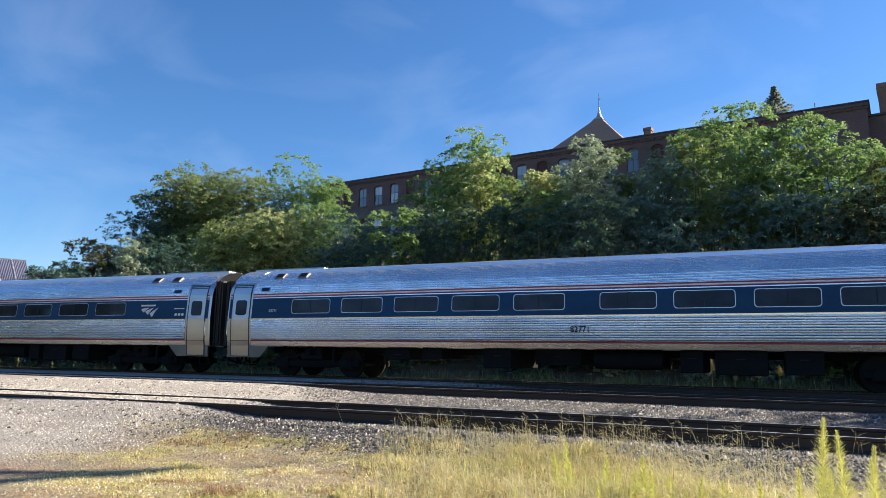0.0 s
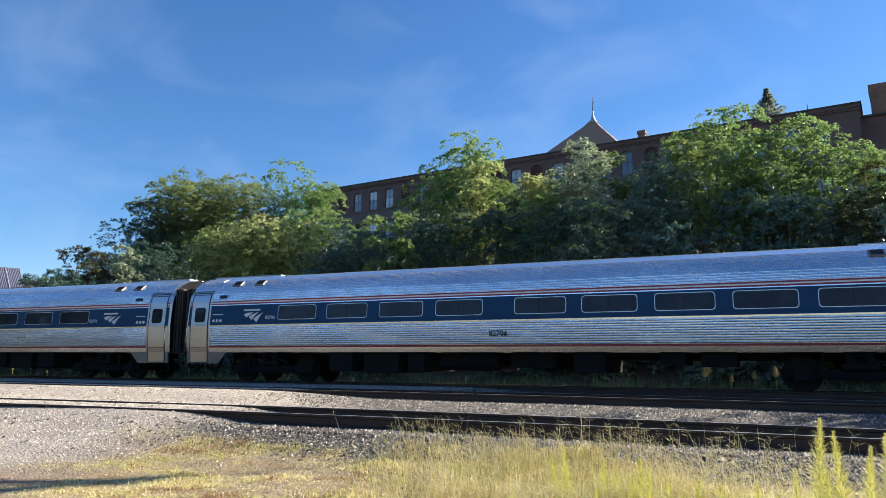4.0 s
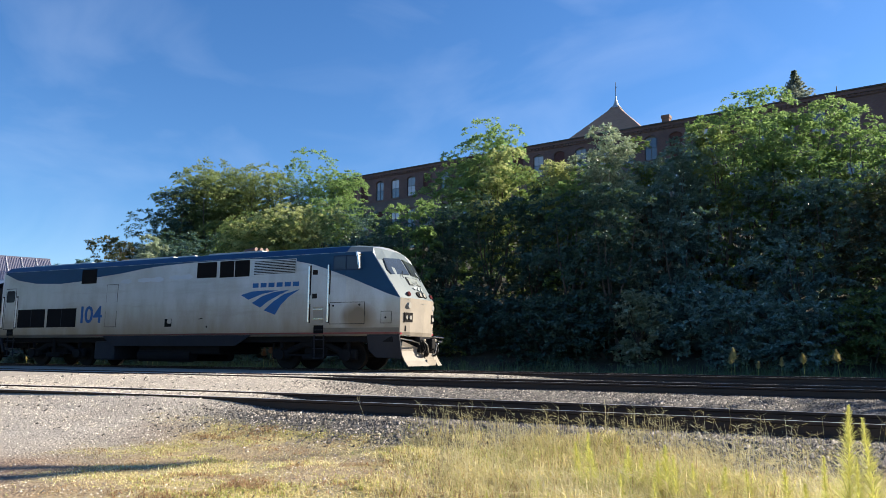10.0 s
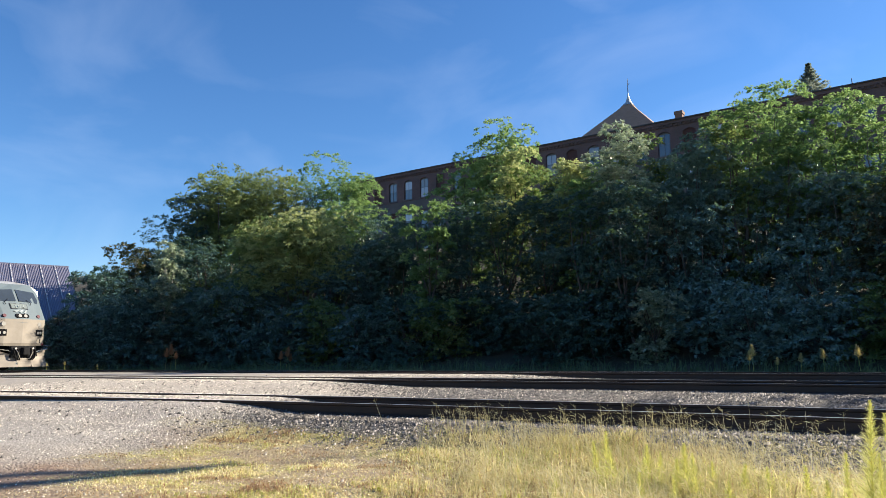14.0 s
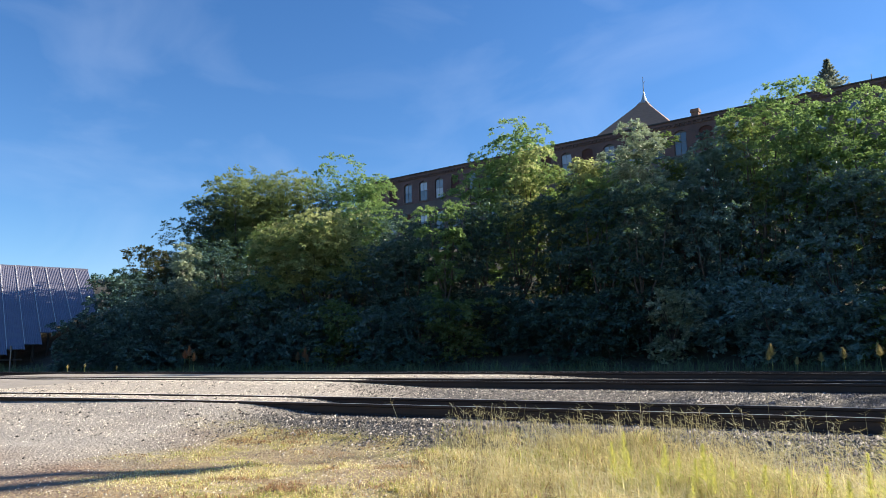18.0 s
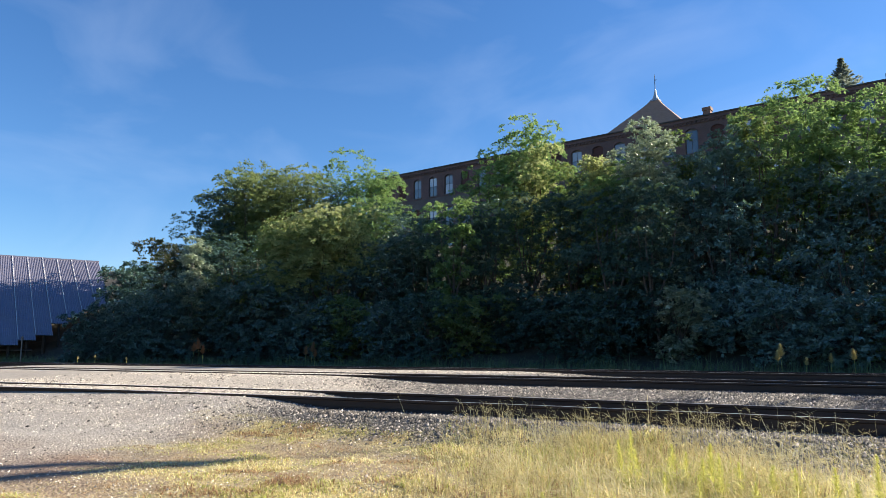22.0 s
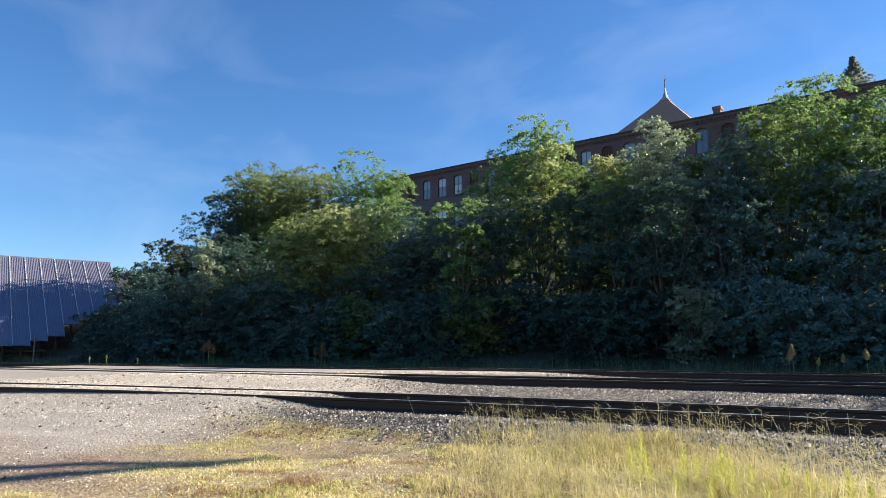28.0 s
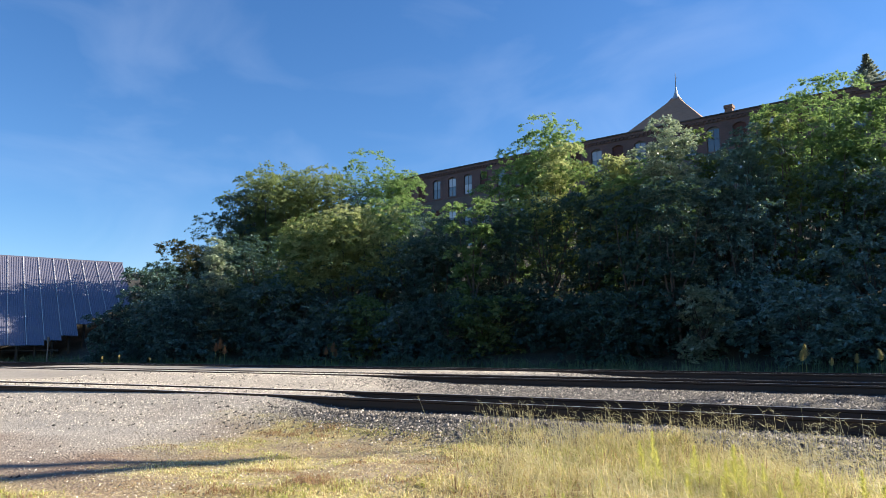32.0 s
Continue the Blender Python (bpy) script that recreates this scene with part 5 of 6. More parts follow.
def make_engine():
    ob = tagged(empty("locomotive"), "weathered silver and blue diesel locomotive", "locomotive", "cars of the train")
    root = ob
    C = 10.5

    def sk(x, z):
        return engine_skin(x + C, z)

    def at(pts):
        return [(x - C, z) for x, z in pts]
    ring = [(1.47, 1.15), (1.55, 1.28), (1.55, 2.42), (1.53, 4.02), (1.25, 4.25), (0.7, 4.36), (0, 4.39)]
    stations = []
    for x, k in ((0.56, 0.90), (0.62, 0.955), (0.8, 1.0), (6.0, 1.0), (12.0, 1.0), (18.6, 1.0)):
        stations.append([(x - C, y * k, 1.15 + (z - 1.15) * (0.985 if k < 1 else 1)) for y, z in ring])
    front = [(20.52, 1.225, 1.15), (20.56, 1.275, 1.28), (20.58, 1.285, 2.42), (19.56, 1.39, 3.98), (19.42, 1.13, 4.19), (19.38, 0.65, 4.28), (19.38, 0, 4.31)]
    stations.append([(x - C, y, z) for x, y, z in front])
    verts, faces = [], []
    k = len(ring)
    for st in stations:
        verts += [(x, -y, z) for x, y, z in st] + [(x, y, z) for x, y, z in st[-2::-1]]
    p = 2 * k - 1
    for i in range(len(stations) - 1):
        for j in range(p - 1):
            a = i * p + j
            faces.append((a, a + 1, a + 1 + p, a + p))
    faces.append(tuple(range(p)))
    b0 = (len(stations) - 1) * p
    # front: lower face, sloping hood, windscreen field and brow, bulging a little forward on the centre line
    mid = [(20.76, 1.15), (20.80, 1.28), (20.83, 2.42), (20.36, 3.13), (19.94, 3.78), (19.58, 4.17)]
    left, right = [], []
    edge_l = [(20.52, 1.225, 1.15), (20.56, 1.275, 1.28), (20.58, 1.285, 2.42), (20.10, 1.34, 3.13), (19.70, 1.385, 3.74), (19.42, 1.13, 4.19)]
    inner = [(x * 0.35 + m[0] * 0.65, 0.92 * y / 1.4, z) for (x, y, z), m in zip(edge_l, mid)]
    cols = [[(x, -y, z) for x, y, z in edge_l], [(x, -y, z) for x, y, z in inner], [(x, 0.0, z) for x, z in mid], [(x, y, z) for x, y, z in inner], [(x, y, z) for x, y, z in edge_l]]
    c0 = len(verts)
    for col in cols:
        verts += [(x - C, y, z) for x, y, z in col]
    for i in range(4):
        for j in range(5):
            a = c0 + i * 6 + j
            faces.append((a, a + 6, a + 7, a + 1))
    top = [c0 + i * 6 + 5 for i in range(5)]
    rim = [b0 + j for j in (4, 5, 6, 7, 8)]
    for i in range(4):
        faces.append((top[i], top[i + 1], rim[i + 1], rim[i]))
    for e, side_col in ((b0 + 3, 0), (b0 + p - 4, 4)):
        s = c0 + side_col * 6
        faces.append((s + 2, s + 3, s + 4, e))
        faces.append((s + 4, s + 5, (b0 + 4) if side_col == 0 else (b0 + 8), e))
    tint = [0] * len(faces)
    for i, fc in enumerate(faces):
        if min(fc) >= c0 and min(verts[q][2] for q in fc) > 2.4:
            tint[i] = 1
        elif min(fc) >= c0:
            tint[i] = 2
        elif i < (len(stations) - 1) * (p - 1) and 3 <= i % (p - 1) <= 8:
            tint[i] = 3 if i < (len(stations) - 2) * (p - 1) else 1
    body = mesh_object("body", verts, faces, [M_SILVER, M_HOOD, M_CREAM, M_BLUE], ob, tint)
    bm = bmesh.new()
    bm.from_mesh(body.data)
    bmesh.ops.remove_doubles(bm, verts=bm.verts, dist=0.002)
    bmesh.ops.recalc_face_normals(bm, faces=bm.faces)
    bm.to_mesh(body.data)
    bm.free()
    tagged(body, label="weathered silver-painted carbody")

    def nose(y, h):
        """A point of the front, y across, h up, and the slope of the face there."""
        zs = [m[1] for m in mid]
        xm = float(np.interp(h, zs, [m[0] for m in mid]))
        xe = float(np.interp(h, zs, [e[0] for e in edge_l]))
        xi = xe * 0.35 + xm * 0.65
        x = np.interp(abs(y), [0, 0.845, 1.285], [xm, xi, xe])
        return (float(x) - C, y, h)

    def nose_plate(name, pts, mat, off=0.012, label="", parent=None):
        k = len(pts)
        v = []
        for d in (off + 0.022, -0.03):
            for y, h in pts:
                x, yy, zz = nose(y, h)
                v.append((x + d, yy, zz + (d * 0.6 if h > 2.45 else 0)))
        f = [tuple(range(k))] + [(i, (i + 1) % k, k + (i + 1) % k, k + i) for i in range(k)]
        return tagged(mesh_object(name, v, f, mat, parent or ob), label=label)

    for s in (-1, 1):
        ws = nose_plate("windscreen", [(s * 0.08, 3.29), (s * 1.12, 3.22), (s * 1.20, 3.38), (s * 1.10, 3.78), (s * 0.08, 3.87)], M_SCREEN, 0.016, "sloping windscreen pane")
        bm = bmesh.new()
        hoop(bm, [nose(s * 0.62, 3.10), nose(s * 0.66, 3.20), nose(s * 0.46, 3.36)], 0.012)
        wp = part("wiper", bm, M_BLACK, ws)
        wp.location = (0.05, 0, 0.03)
        sq = nose_plate("headlight_recess", square(s * 0.93 - 0.19, s * 0.93 + 0.19, 1.62, 1.93), M_BLACK, 0.006)
        for q in (-0.075, 0.085):
            a = nose(s * 0.93 + q, 1.77)
            bm = bmesh.new()
            rod(bm, (a[0] - 0.02, a[1], a[2]), (a[0] + 0.028, a[1], a[2]), 0.07, None, 12)
            part("headlight", bm, M_LAMP, sq)
        a = nose(s * 0.90, 2.18)
        bm = bmesh.new()
        rod(bm, (a[0] - 0.03, a[1], a[2]), (a[0] + 0.03, a[1], a[2]), 0.12, 0.10, 14)
        part("ditch_lamp", bm, M_LAMP, ob)
        a = nose(s * 0.85, 2.56)
        bm = bmesh.new()
        rod(bm, (a[0] - 0.05, a[1], a[2] - 0.02), (a[0] + 0.05, a[1], a[2] + 0.02), 0.10, 0.085, 12)
        part("marker_lamp", bm, M_LAMP_RED, ob)
        bm = bmesh.new()
        box(bm, 20.42 - C, 20.66 - C, s * 0.98 - 0.09, s * 0.98 + 0.09, 1.30, 1.50, 0.02)
        part("step_pocket", bm, M_BLACK, ob)
        # plough blade, curved forward towards the middle
        n, rows, v, f = 7, 6, [], []
        for i in range(n):
            y = 0.34 + (1.32 - 0.34) * i / (n - 1)
            for j in range(rows):
                h = 0.16 + (0.98 - 0.16) * j / (rows - 1)
                cut = 0.30 * (1 - i / (n - 1)) if j > 3 else 0
                x = 20.70 + 0.30 * (1 - i / (n - 1)) + 0.22 * ((0.98 - h) / 0.82) ** 1.5 - 0.10 * math.sin(math.pi * j / (rows - 1))
                v.append((x - C, s * y, h - cut * (j - 3) / 2))
        m = len(v)
        v += [(x - 0.03, y, z) for x, y, z in v]
        for i in range(n - 1):
            for j in range(rows - 1):
                q = i * rows + j
                f += [(q, q + rows, q + rows + 1, q + 1), (m + q, m + q + 1, m + q + rows + 1, m + q + rows)]
        for j in range(rows - 1):
            for q in (j, (n - 1) * rows + j):
                f.append((q, q + 1, m + q + 1, m + q))
        for i in range(n - 1):
            for q in (i * rows, i * rows + rows - 1):
                f.append((q, q + rows, m + q + rows, m + q))
        mesh_object("plough_blade", v, f, M_CREAM, ob)
        bm = bmesh.new()
        hoop(bm, [(20.60 - C, s * 1.28, 1.06), (20.97 - C, s * 1.25, 1.0), (21.02 - C, s * 0.75, 0.92), (20.9 - C, s * 0.45, 0.78)], 0.022)
        hoop(bm, [(20.60 - C, s * 1.28, 1.18), (20.99 - C, s * 1.32, 1.13)], 0.02)
        part("pilot_grab_iron", bm, M_BRIGHT, ob)
        bm = bmesh.new()
        for q in range(3):
            y = s * (0.30 + 0.12 * q)
            hoop(bm, [(20.80 - C, y, 1.10), (21.08 - C, y, 0.92), (21.14 - C, y * 0.9, 0.62), (21.05 - C, y * 0.75, 0.48)], 0.03)
        part("brake_hose", bm, M_BLACK, ob)
    bm = bmesh.new()
    for s in (-1, 1):
        box(bm, 20.6 - C, 20.98 - C, s * 0.31 - 0.05, s * 0.31 + 0.05, 0.55, 1.14, 0.02)
    box(bm, 20.5 - C, 21.0 - C, -0.3, 0.3, 0.62, 0.80, 0.03)
    box(bm, 20.9 - C, 21.22 - C, -0.15, 0.15, 0.72, 1.08, 0.05)
    rod(bm, (21.1 - C, 0.14, 0.70), (21.1 - C, 0.14, 1.1), 0.09, None, 10)
    part("coupler", bm, M_DARK, ob, "dark cast coupler")
    bm = bmesh.new()
    box(bm, 20.80 - C, 20.99 - C, -0.62, 0.62, 0.60, 1.13, 0.03)
    for q in range(7):
        y = -0.58 + q * 0.19
        rod(bm, (20.95 - C, y, 1.08), (21.10 - C, y + 0.05, 0.66 + 0.05 * (q % 3)), 0.035, None, 6)
    part("pilot_casting", bm, M_DARK, ob, "dark castings and hoses over the plough")
    bm = bmesh.new()
    box(bm, 21.02 - C, 21.06 - C, -0.36, 0.36, 0.36, 0.58, 0.008)
    box(bm, 21.10 - C, 21.14 - C, -0.36, 0.36, 0.17, 0.372, 0.008)
    part("plough_centre", bm, M_CREAM, ob)
    for y in (-0.44, 0.40):
        bm = bmesh.new()
        hoop(bm, [(21.0 - C, y, 1.02), (21.16 - C, y * 0.9, 0.86), (21.15 - C, y * 0.6, 0.58), (21.08 - C, y * 0.4, 0.52)], 0.018)
        box(bm, 21.02 - C, 21.10 - C, y - 0.05, y + 0.05, 0.98, 1.06, 0.01)
        part("uncoupling_lever", bm, M_SMOOTH, ob)
    nose_plate("nose_stripe", square(-1.26, 1.26, 1.205, 1.262), M_RED, 0.006)
    nose_plate("number_board", square(-0.40, 0.40, 2.93, 3.15), M_BOARD_PALE, 0.014)
    nose_plate("board_rim", square(-0.43, 0.43, 2.90, 3.18), M_GREY, 0.004)
    a, b = nose(0, 2.97), nose(0, 3.11)
    back = math.degrees(math.atan2(a[0] - b[0], b[2] - a[2]))
    for y, digit in ((-0.25, "1"), (-0.08, "0"), (0.12, "4")):
        a = nose(y + 0.07, 2.955)
        lettering(digit, 0.15, M_EMBLEM, ob, pose(a[0] + 0.044, y, a[2] + 0.026, 90 - back, 0, 90), "white figure on the board", 1.2)
    nose_plate("chevron", [(-1.24, 2.44), (-0.95, 2.37), (0.0, 2.24), (0.95, 2.37), (1.24, 2.44)], M_HOOD, -0.012, "grey point of the hood paint")
    for q in range(3):
        nose_plate("emblem_blade", [(-0.36 + 0.24 * q, 2.79 - 0.03 * q), (-0.12 + 0.20 * q, 2.86), (0.0 + 0.17 * q, 2.865), (-0.24 + 0.22 * q, 2.74 - 0.04 * q)], M_EMBLEM, 0.010)
    nose_plate("headlight_recess", rounded(-0.34, 0.34, 2.47, 2.66, 0.08, 3), M_BLACK, 0.012)
    for q in (-0.14, 0.14):
        a = nose(q, 2.56)
        bm = bmesh.new()
        rod(bm, (a[0] - 0.04, a[1], a[2] - 0.02), (a[0] + 0.05, a[1], a[2] + 0.02), 0.085, None, 14)
        part("headlight", bm, M_LAMP, ob)

    for side in (-1, 1):
        low = [(0.85, 3.96), (1.71, 3.65), (2.89, 3.47), (4.41, 3.41), (5.62, 3.47), (6.65, 3.61), (7.96, 3.71), (9.26, 3.86), (10.28, 3.93), (11.96, 3.985), (14.6, 3.985), (15.6, 3.90), (16.57, 3.79), (17.25, 3.65), (18.04, 3.39), (18.6, 3.185), (18.87, 3.08), (19.54, 2.80)]
        high = [(x, 4.01) for x, z in low]
        band("blue_paint", at(high), at(low), sk, ob, M_BLUE, side, 0.004, "dark blue painted sweep")
        band("blue_paint", at([(19.54, 3.96), (19.76, 3.62), (20.1, 3.10), (20.56, 2.44)]), at([(19.54, 2.80), (19.76, 2.71), (20.1, 2.57), (20.56, 2.42)]), sk, ob, M_BLUE, side, 0.004)
        band("sill_stripe", at([(0.62, 1.275), (18.6, 1.275), (20.54, 1.275)]), at([(0.62, 1.225), (18.6, 1.225), (20.54, 1.225)]), sk, ob, M_RED_DULL, side, 0.006, "dull red stripe")
        band("sill_band", at([(0.62, 1.43), (18.6, 1.43), (20.54, 1.43)]), at([(0.62, 1.285), (18.6, 1.285), (20.54, 1.285)]), sk, ob, M_SILL, side, 0.003, "dirt-stained olive sill strip")
        for x0, x1 in ((1.89, 3.62), (3.77, 5.52)):
            g = plate("air_intake", at(square(x0, x1, 1.58, 2.36)), sk, ob, M_BLACK, side, 0.006, 0.02, "black intake grille")
            plate("divider", at(square((x0 + x1) / 2 - 0.012, (x0 + x1) / 2 + 0.012, 1.58, 2.36)), sk, g, M_GREY, side, 0.014, 0.02)
        for x0, x1, z0, z1 in ((5.70, 6.57, 3.36, 3.95), (11.95, 12.90, 3.36, 3.95), (13.06, 14.45, 3.34, 3.95)):
            g = plate("roof_vent", at(square(x0, x1, z0, z1)), sk, ob, M_BLACK, side, 0.010, 0.02, "black louvred vent")
            if x1 - x0 > 1.2:
                plate("divider", at(square((x0 + x1) / 2 - 0.015, (x0 + x1) / 2 + 0.015, z0, z1)), sk, g, M_SILVER, side, 0.018, 0.02)
        g = plate("louvre_frame", at(square(14.62, 16.53, 3.35, 3.90)), sk, ob, M_SILVER, side, 0.008, 0.02)
        plate("louvre_back", at(square(14.67, 16.49, 3.39, 3.87)), sk, g, M_BLACK, side, 0.012, 0.01)
        for q in range(8):
            z = 3.41 + q * 0.058
            plate("louvre_slat", at(square(14.67, 16.49, z, z + 0.026)), sk, g, M_SILVER, side, 0.028, 0.02)
        # access door with its outline
        for x0, x1, z0, z1 in ((7.21, 7.84, 1.56, 3.28), (19.89, 20.27, 1.57, 1.98)):
            g = plate("panel_gap", at(square(x0, x1, z0, z1)), sk, ob, M_DARK, side, 0.003, 0.02)
            plate("access_panel", at(square(x0 + 0.018, x1 - 0.018, z0 + 0.018, z1 - 0.018)), sk, g, M_SILVER, side, 0.008, 0.02)
        xs = [17.97, 18.6, 19.31]
        g = band("panel_gap", at([(x, 2.30) for x in xs]), at([(x, 1.55) for x in xs]), sk, ob, M_DARK, side, 0.004)
        xs = [17.988, 18.6, 19.292]
        band("access_panel", at([(x, 2.282) for x in xs]), at([(x, 1.568) for x in xs]), sk, g, M_SILVER, side, 0.008, "rust-stained access panel")
        for x, z in ((18.12, 2.18), (19.12, 2.20), (20.06, 1.76), (12.55, 1.52)):
            plate("latch", at(rounded(x - 0.035, x + 0.035, z - 0.035, z + 0.035, 0.03, 2)), sk, ob, M_BLACK, side, 0.012, 0.01)
        plate("fuel_port", at(square(10.45, 10.80, 1.54, 1.84)), sk, ob, M_BLACK, side, 0.006, 0.02)
        plate("fuel_cap", at(rounded(10.60, 10.80, 1.66, 1.84, 0.06, 3)), sk, ob, M_SILVER, side, 0.03, 0.03)
        plate("scuff", at([(12.15, 1.80), (12.35, 1.83), (12.33, 1.86), (12.13, 1.82)]), sk, ob, M_DARK, side, 0.004, 0.01)
        # pale bluish streaks below the blue sweep
        for x0, x1, z in ((7.95, 8.55, 3.36), (8.9, 10.25, 3.38), (10.55, 11.75, 3.42)):
            top = [(x0, z + 0.05), (x0 + 0.3, z + 0.11), ((x0 + x1) / 2, z + 0.07), (x1 - 0.2, z + 0.12), (x1, z + 0.04)]
            low_ = [(x0, z - 0.03), (x0 + 0.3, z - 0.08), ((x0 + x1) / 2, z - 0.05), (x1 - 0.2, z - 0.09), (x1, z - 0.02)]
            band("rubbed_streak", at(top), at(low_), sk, ob, M_PALE_SILVER, side, 0.0025)
        # rear door
        g = plate("door_gap", at(square(1.0, 1.68, 1.50, 3.30)), sk, ob, M_DARK, side, 0.004, 0.02)
        d = plate("door", at(square(1.025, 1.655, 1.525, 3.275)), sk, ob, M_SILVER, side, 0.010, 0.02, "rear side door")
        plate("door_window", at(rounded(1.07, 1.60, 2.69, 3.20, 0.09)), sk, d, M_GLASS, side, 0.016, 0.02)
        for x in (0.86, 1.76):
            g = plate("rail_recess", at(square(x - 0.055, x + 0.055, 1.56, 2.95)), sk, ob, M_BLACK, side, 0.004, 0.02)
            bm = bmesh.new()
            rod(bm, (x - C, side * 1.57, 1.6), (x - C, side * 1.57, 2.9), 0.032)
            part("handrail", bm, M_SMOOTH, ob)
        # cab door side: handrails, steps
        for x in (17.12, 17.92):
            plate("rail_recess", at(square(x - 0.06, x + 0.06, 1.60, 3.62)), sk, ob, M_DARK, side, 0.004, 0.02)
            bm = bmesh.new()
            rod(bm, (x - C, side * 1.585, 1.62), (x - C, side * 1.585, 3.6), 0.036)
            part("handrail", bm, M_BRIGHT, ob)
        for z in (2.45, 3.28):
            plate("hinge", at(square(17.24, 17.44, z, z + 0.17)), sk, ob, M_DARK, side, 0.008, 0.02)
        g = plate("step_recess", at(square(17.30, 17.72, 1.60, 2.16)), sk, ob, M_STAINED, side, 0.006, 0.02)
        for z in (1.72, 2.05):
            plate("tread", at(square(17.30, 17.72, z, z + 0.05)), sk, g, M_BRIGHT, side, 0.03, 0.03)
        for x0 in (1.26, 17.34):
            bm = bmesh.new()
            for x in (x0, x0 + 0.38):
                rod(bm, (x - C, side * 1.46, 0.36), (x - C, side * 1.5, 1.2), 0.022)
            lad = part("ladder", bm, M_GREY, ob)
            plate("ladder_recess", at(square(x0, x0 + 0.40, 1.24, 1.52)), sk, ob, M_BLACK, side, 0.008, 0.02)
            for z in (0.40, 0.72, 1.04, 1.36):
                bm = bmesh.new()
                box(bm, x0 - C, x0 + 0.38 - C, min(side * 1.42, side * 1.58), max(side * 1.42, side * 1.58), z - 0.012, z + 0.012, 0.004)
                part("rung", bm, M_GREY, lad)
        # cab window and mirror
        xs = [18.08, 18.6, 19.13]
        cw = band("cab_window", at([(x, 3.91) for x in xs]), at([(x, 3.39) for x in xs]), sk, ob, M_CAB_FRAME, side, 0.010)
        for x0, x1 in ((18.12, 18.585), (18.625, 19.09)):
            plate("pane", at(rounded(x0, x1, 3.43, 3.87, 0.04)), sk, cw, M_CAB_GLASS, side, 0.016, 0.01)
        bm = bmesh.new()
        box(bm, -0.035, 0.035, -0.11, 0.11, -0.30, 0.30, 0.02)
        mir = part("mirror", bm, M_BRIGHT, ob, "bright wing mirror")
        mir.matrix_local = pose(19.20 - C, side * 1.68, 3.68, 0, -10, 0)
        bm = bmesh.new()
        rod(bm, (19.16 - C, side * 1.52, 3.45), (19.18 - C, side * 1.68, 3.45), 0.014)
        rod(bm, (19.2 - C, side * 1.52, 3.9), (19.22 - C, side * 1.68, 3.9), 0.014)
        part("mirror_arm", bm, M_DARK, ob)
        # emblem: three blades and a bar row in blue
        blades = ([(14.11, 2.66), (14.6, 2.775), (15.2, 2.80), (15.78, 2.78), (15.1, 2.68), (14.45, 2.48)],
                  [(14.62, 2.36), (15.1, 2.60), (15.6, 2.73), (16.27, 2.79), (15.78, 2.60), (15.3, 2.38), (15.0, 2.18)],
                  [(15.17, 2.08), (15.6, 2.40), (16.05, 2.64), (16.72, 2.80), (16.25, 2.55), (15.9, 2.25), (15.67, 1.92)])
        for bl in blades:
            pts = bl if side < 0 else [(30.83 - x, z) for x, z in bl]
            plate("emblem_blade", at(pts), sk, ob, M_SIGN, side, 0.005, 0.01)
        for q in range(6):
            x = 14.63 + q * 0.355
            plate("emblem_bar", at(square(x, x + 0.26, 2.91, 3.07)), sk, ob, M_SIGN, side, 0.005, 0.01)
        for words, x in (("1", 5.62), ("04", 6.02)):
            lettering(words, 0.70, M_SIGN, ob, pose((x if side < 0 else 12.75 - x) - C, side * (1.553), 1.75, 90, 0, 0 if side < 0 else 180), "large blue number", 1.06, 0.014)
        # skirts, boxes
        plate("side_skirt", at([(7.13, 1.20), (7.55, 0.81), (13.8, 0.81), (14.6, 1.20)]), sk, ob, M_GREY, side, 0.0, 0.05)
        plate("front_skirt", at([(19.40, 1.20), (19.40, 0.70), (19.62, 0.44), (20.54, 0.40), (20.54, 1.20)]), sk, ob, M_GREY, side, 0.0, 0.05)
        plate("rear_bracket", at([(0.62, 1.18), (0.62, 0.55), (0.82, 0.55), (0.82, 1.18)]), sk, ob, M_GREY, side, -0.05, 0.05)
    bm = bmesh.new()
    box(bm, 6.5 - C, 7.6 - C, -1.35, 1.35, 0.26, 1.0, 0.05)
    part("equipment_box", bm, M_GREY, ob)
    bm = bmesh.new()
    for s in (-1, 1):
        rod(bm, (8.8 - C, s * 1.05, 0.45), (11.5 - C, s * 1.05, 0.45), 0.24, None, 16)
    box(bm, 8.8 - C, 12.9 - C, -1.2, 1.2, 0.5, 1.1, 0.08)
    part("fuel_tank", bm, M_DARK, ob)
    bm = bmesh.new()
    box(bm, 0.7 - C, 20.3 - C, -1.3, 1.3, 0.95, 1.2, 0.02)
    part("underframe", bm, M_DARK, ob)
    bm = bmesh.new()
    box(bm, 0.02 - C, 0.7 - C, -0.15, 0.15, 0.72, 1.0, 0.03)
    part("coupler", bm, M_DARK, ob)
    bm = bmesh.new()
    box(bm, 0.30 - C, 0.60 - C, -0.62, 0.62, 1.2, 3.4, 0.04)
    part("diaphragm", bm, M_BLACK, ob)
    for x0, x1, h, w in ((7.0, 9.9, 0.07, 0.75), (9.95, 10.9, 0.10, 0.6), (11.8, 14.4, 0.06, 0.8), (1.5, 5.2, 0.05, 0.7)):
        bm = bmesh.new()
        box(bm, x0 - C, x1 - C, -w, w, 4.33, 4.37 + h * 0.5, 0.02)
        part("roof_panel", bm, M_SILVER, ob)
    bm = bmesh.new()
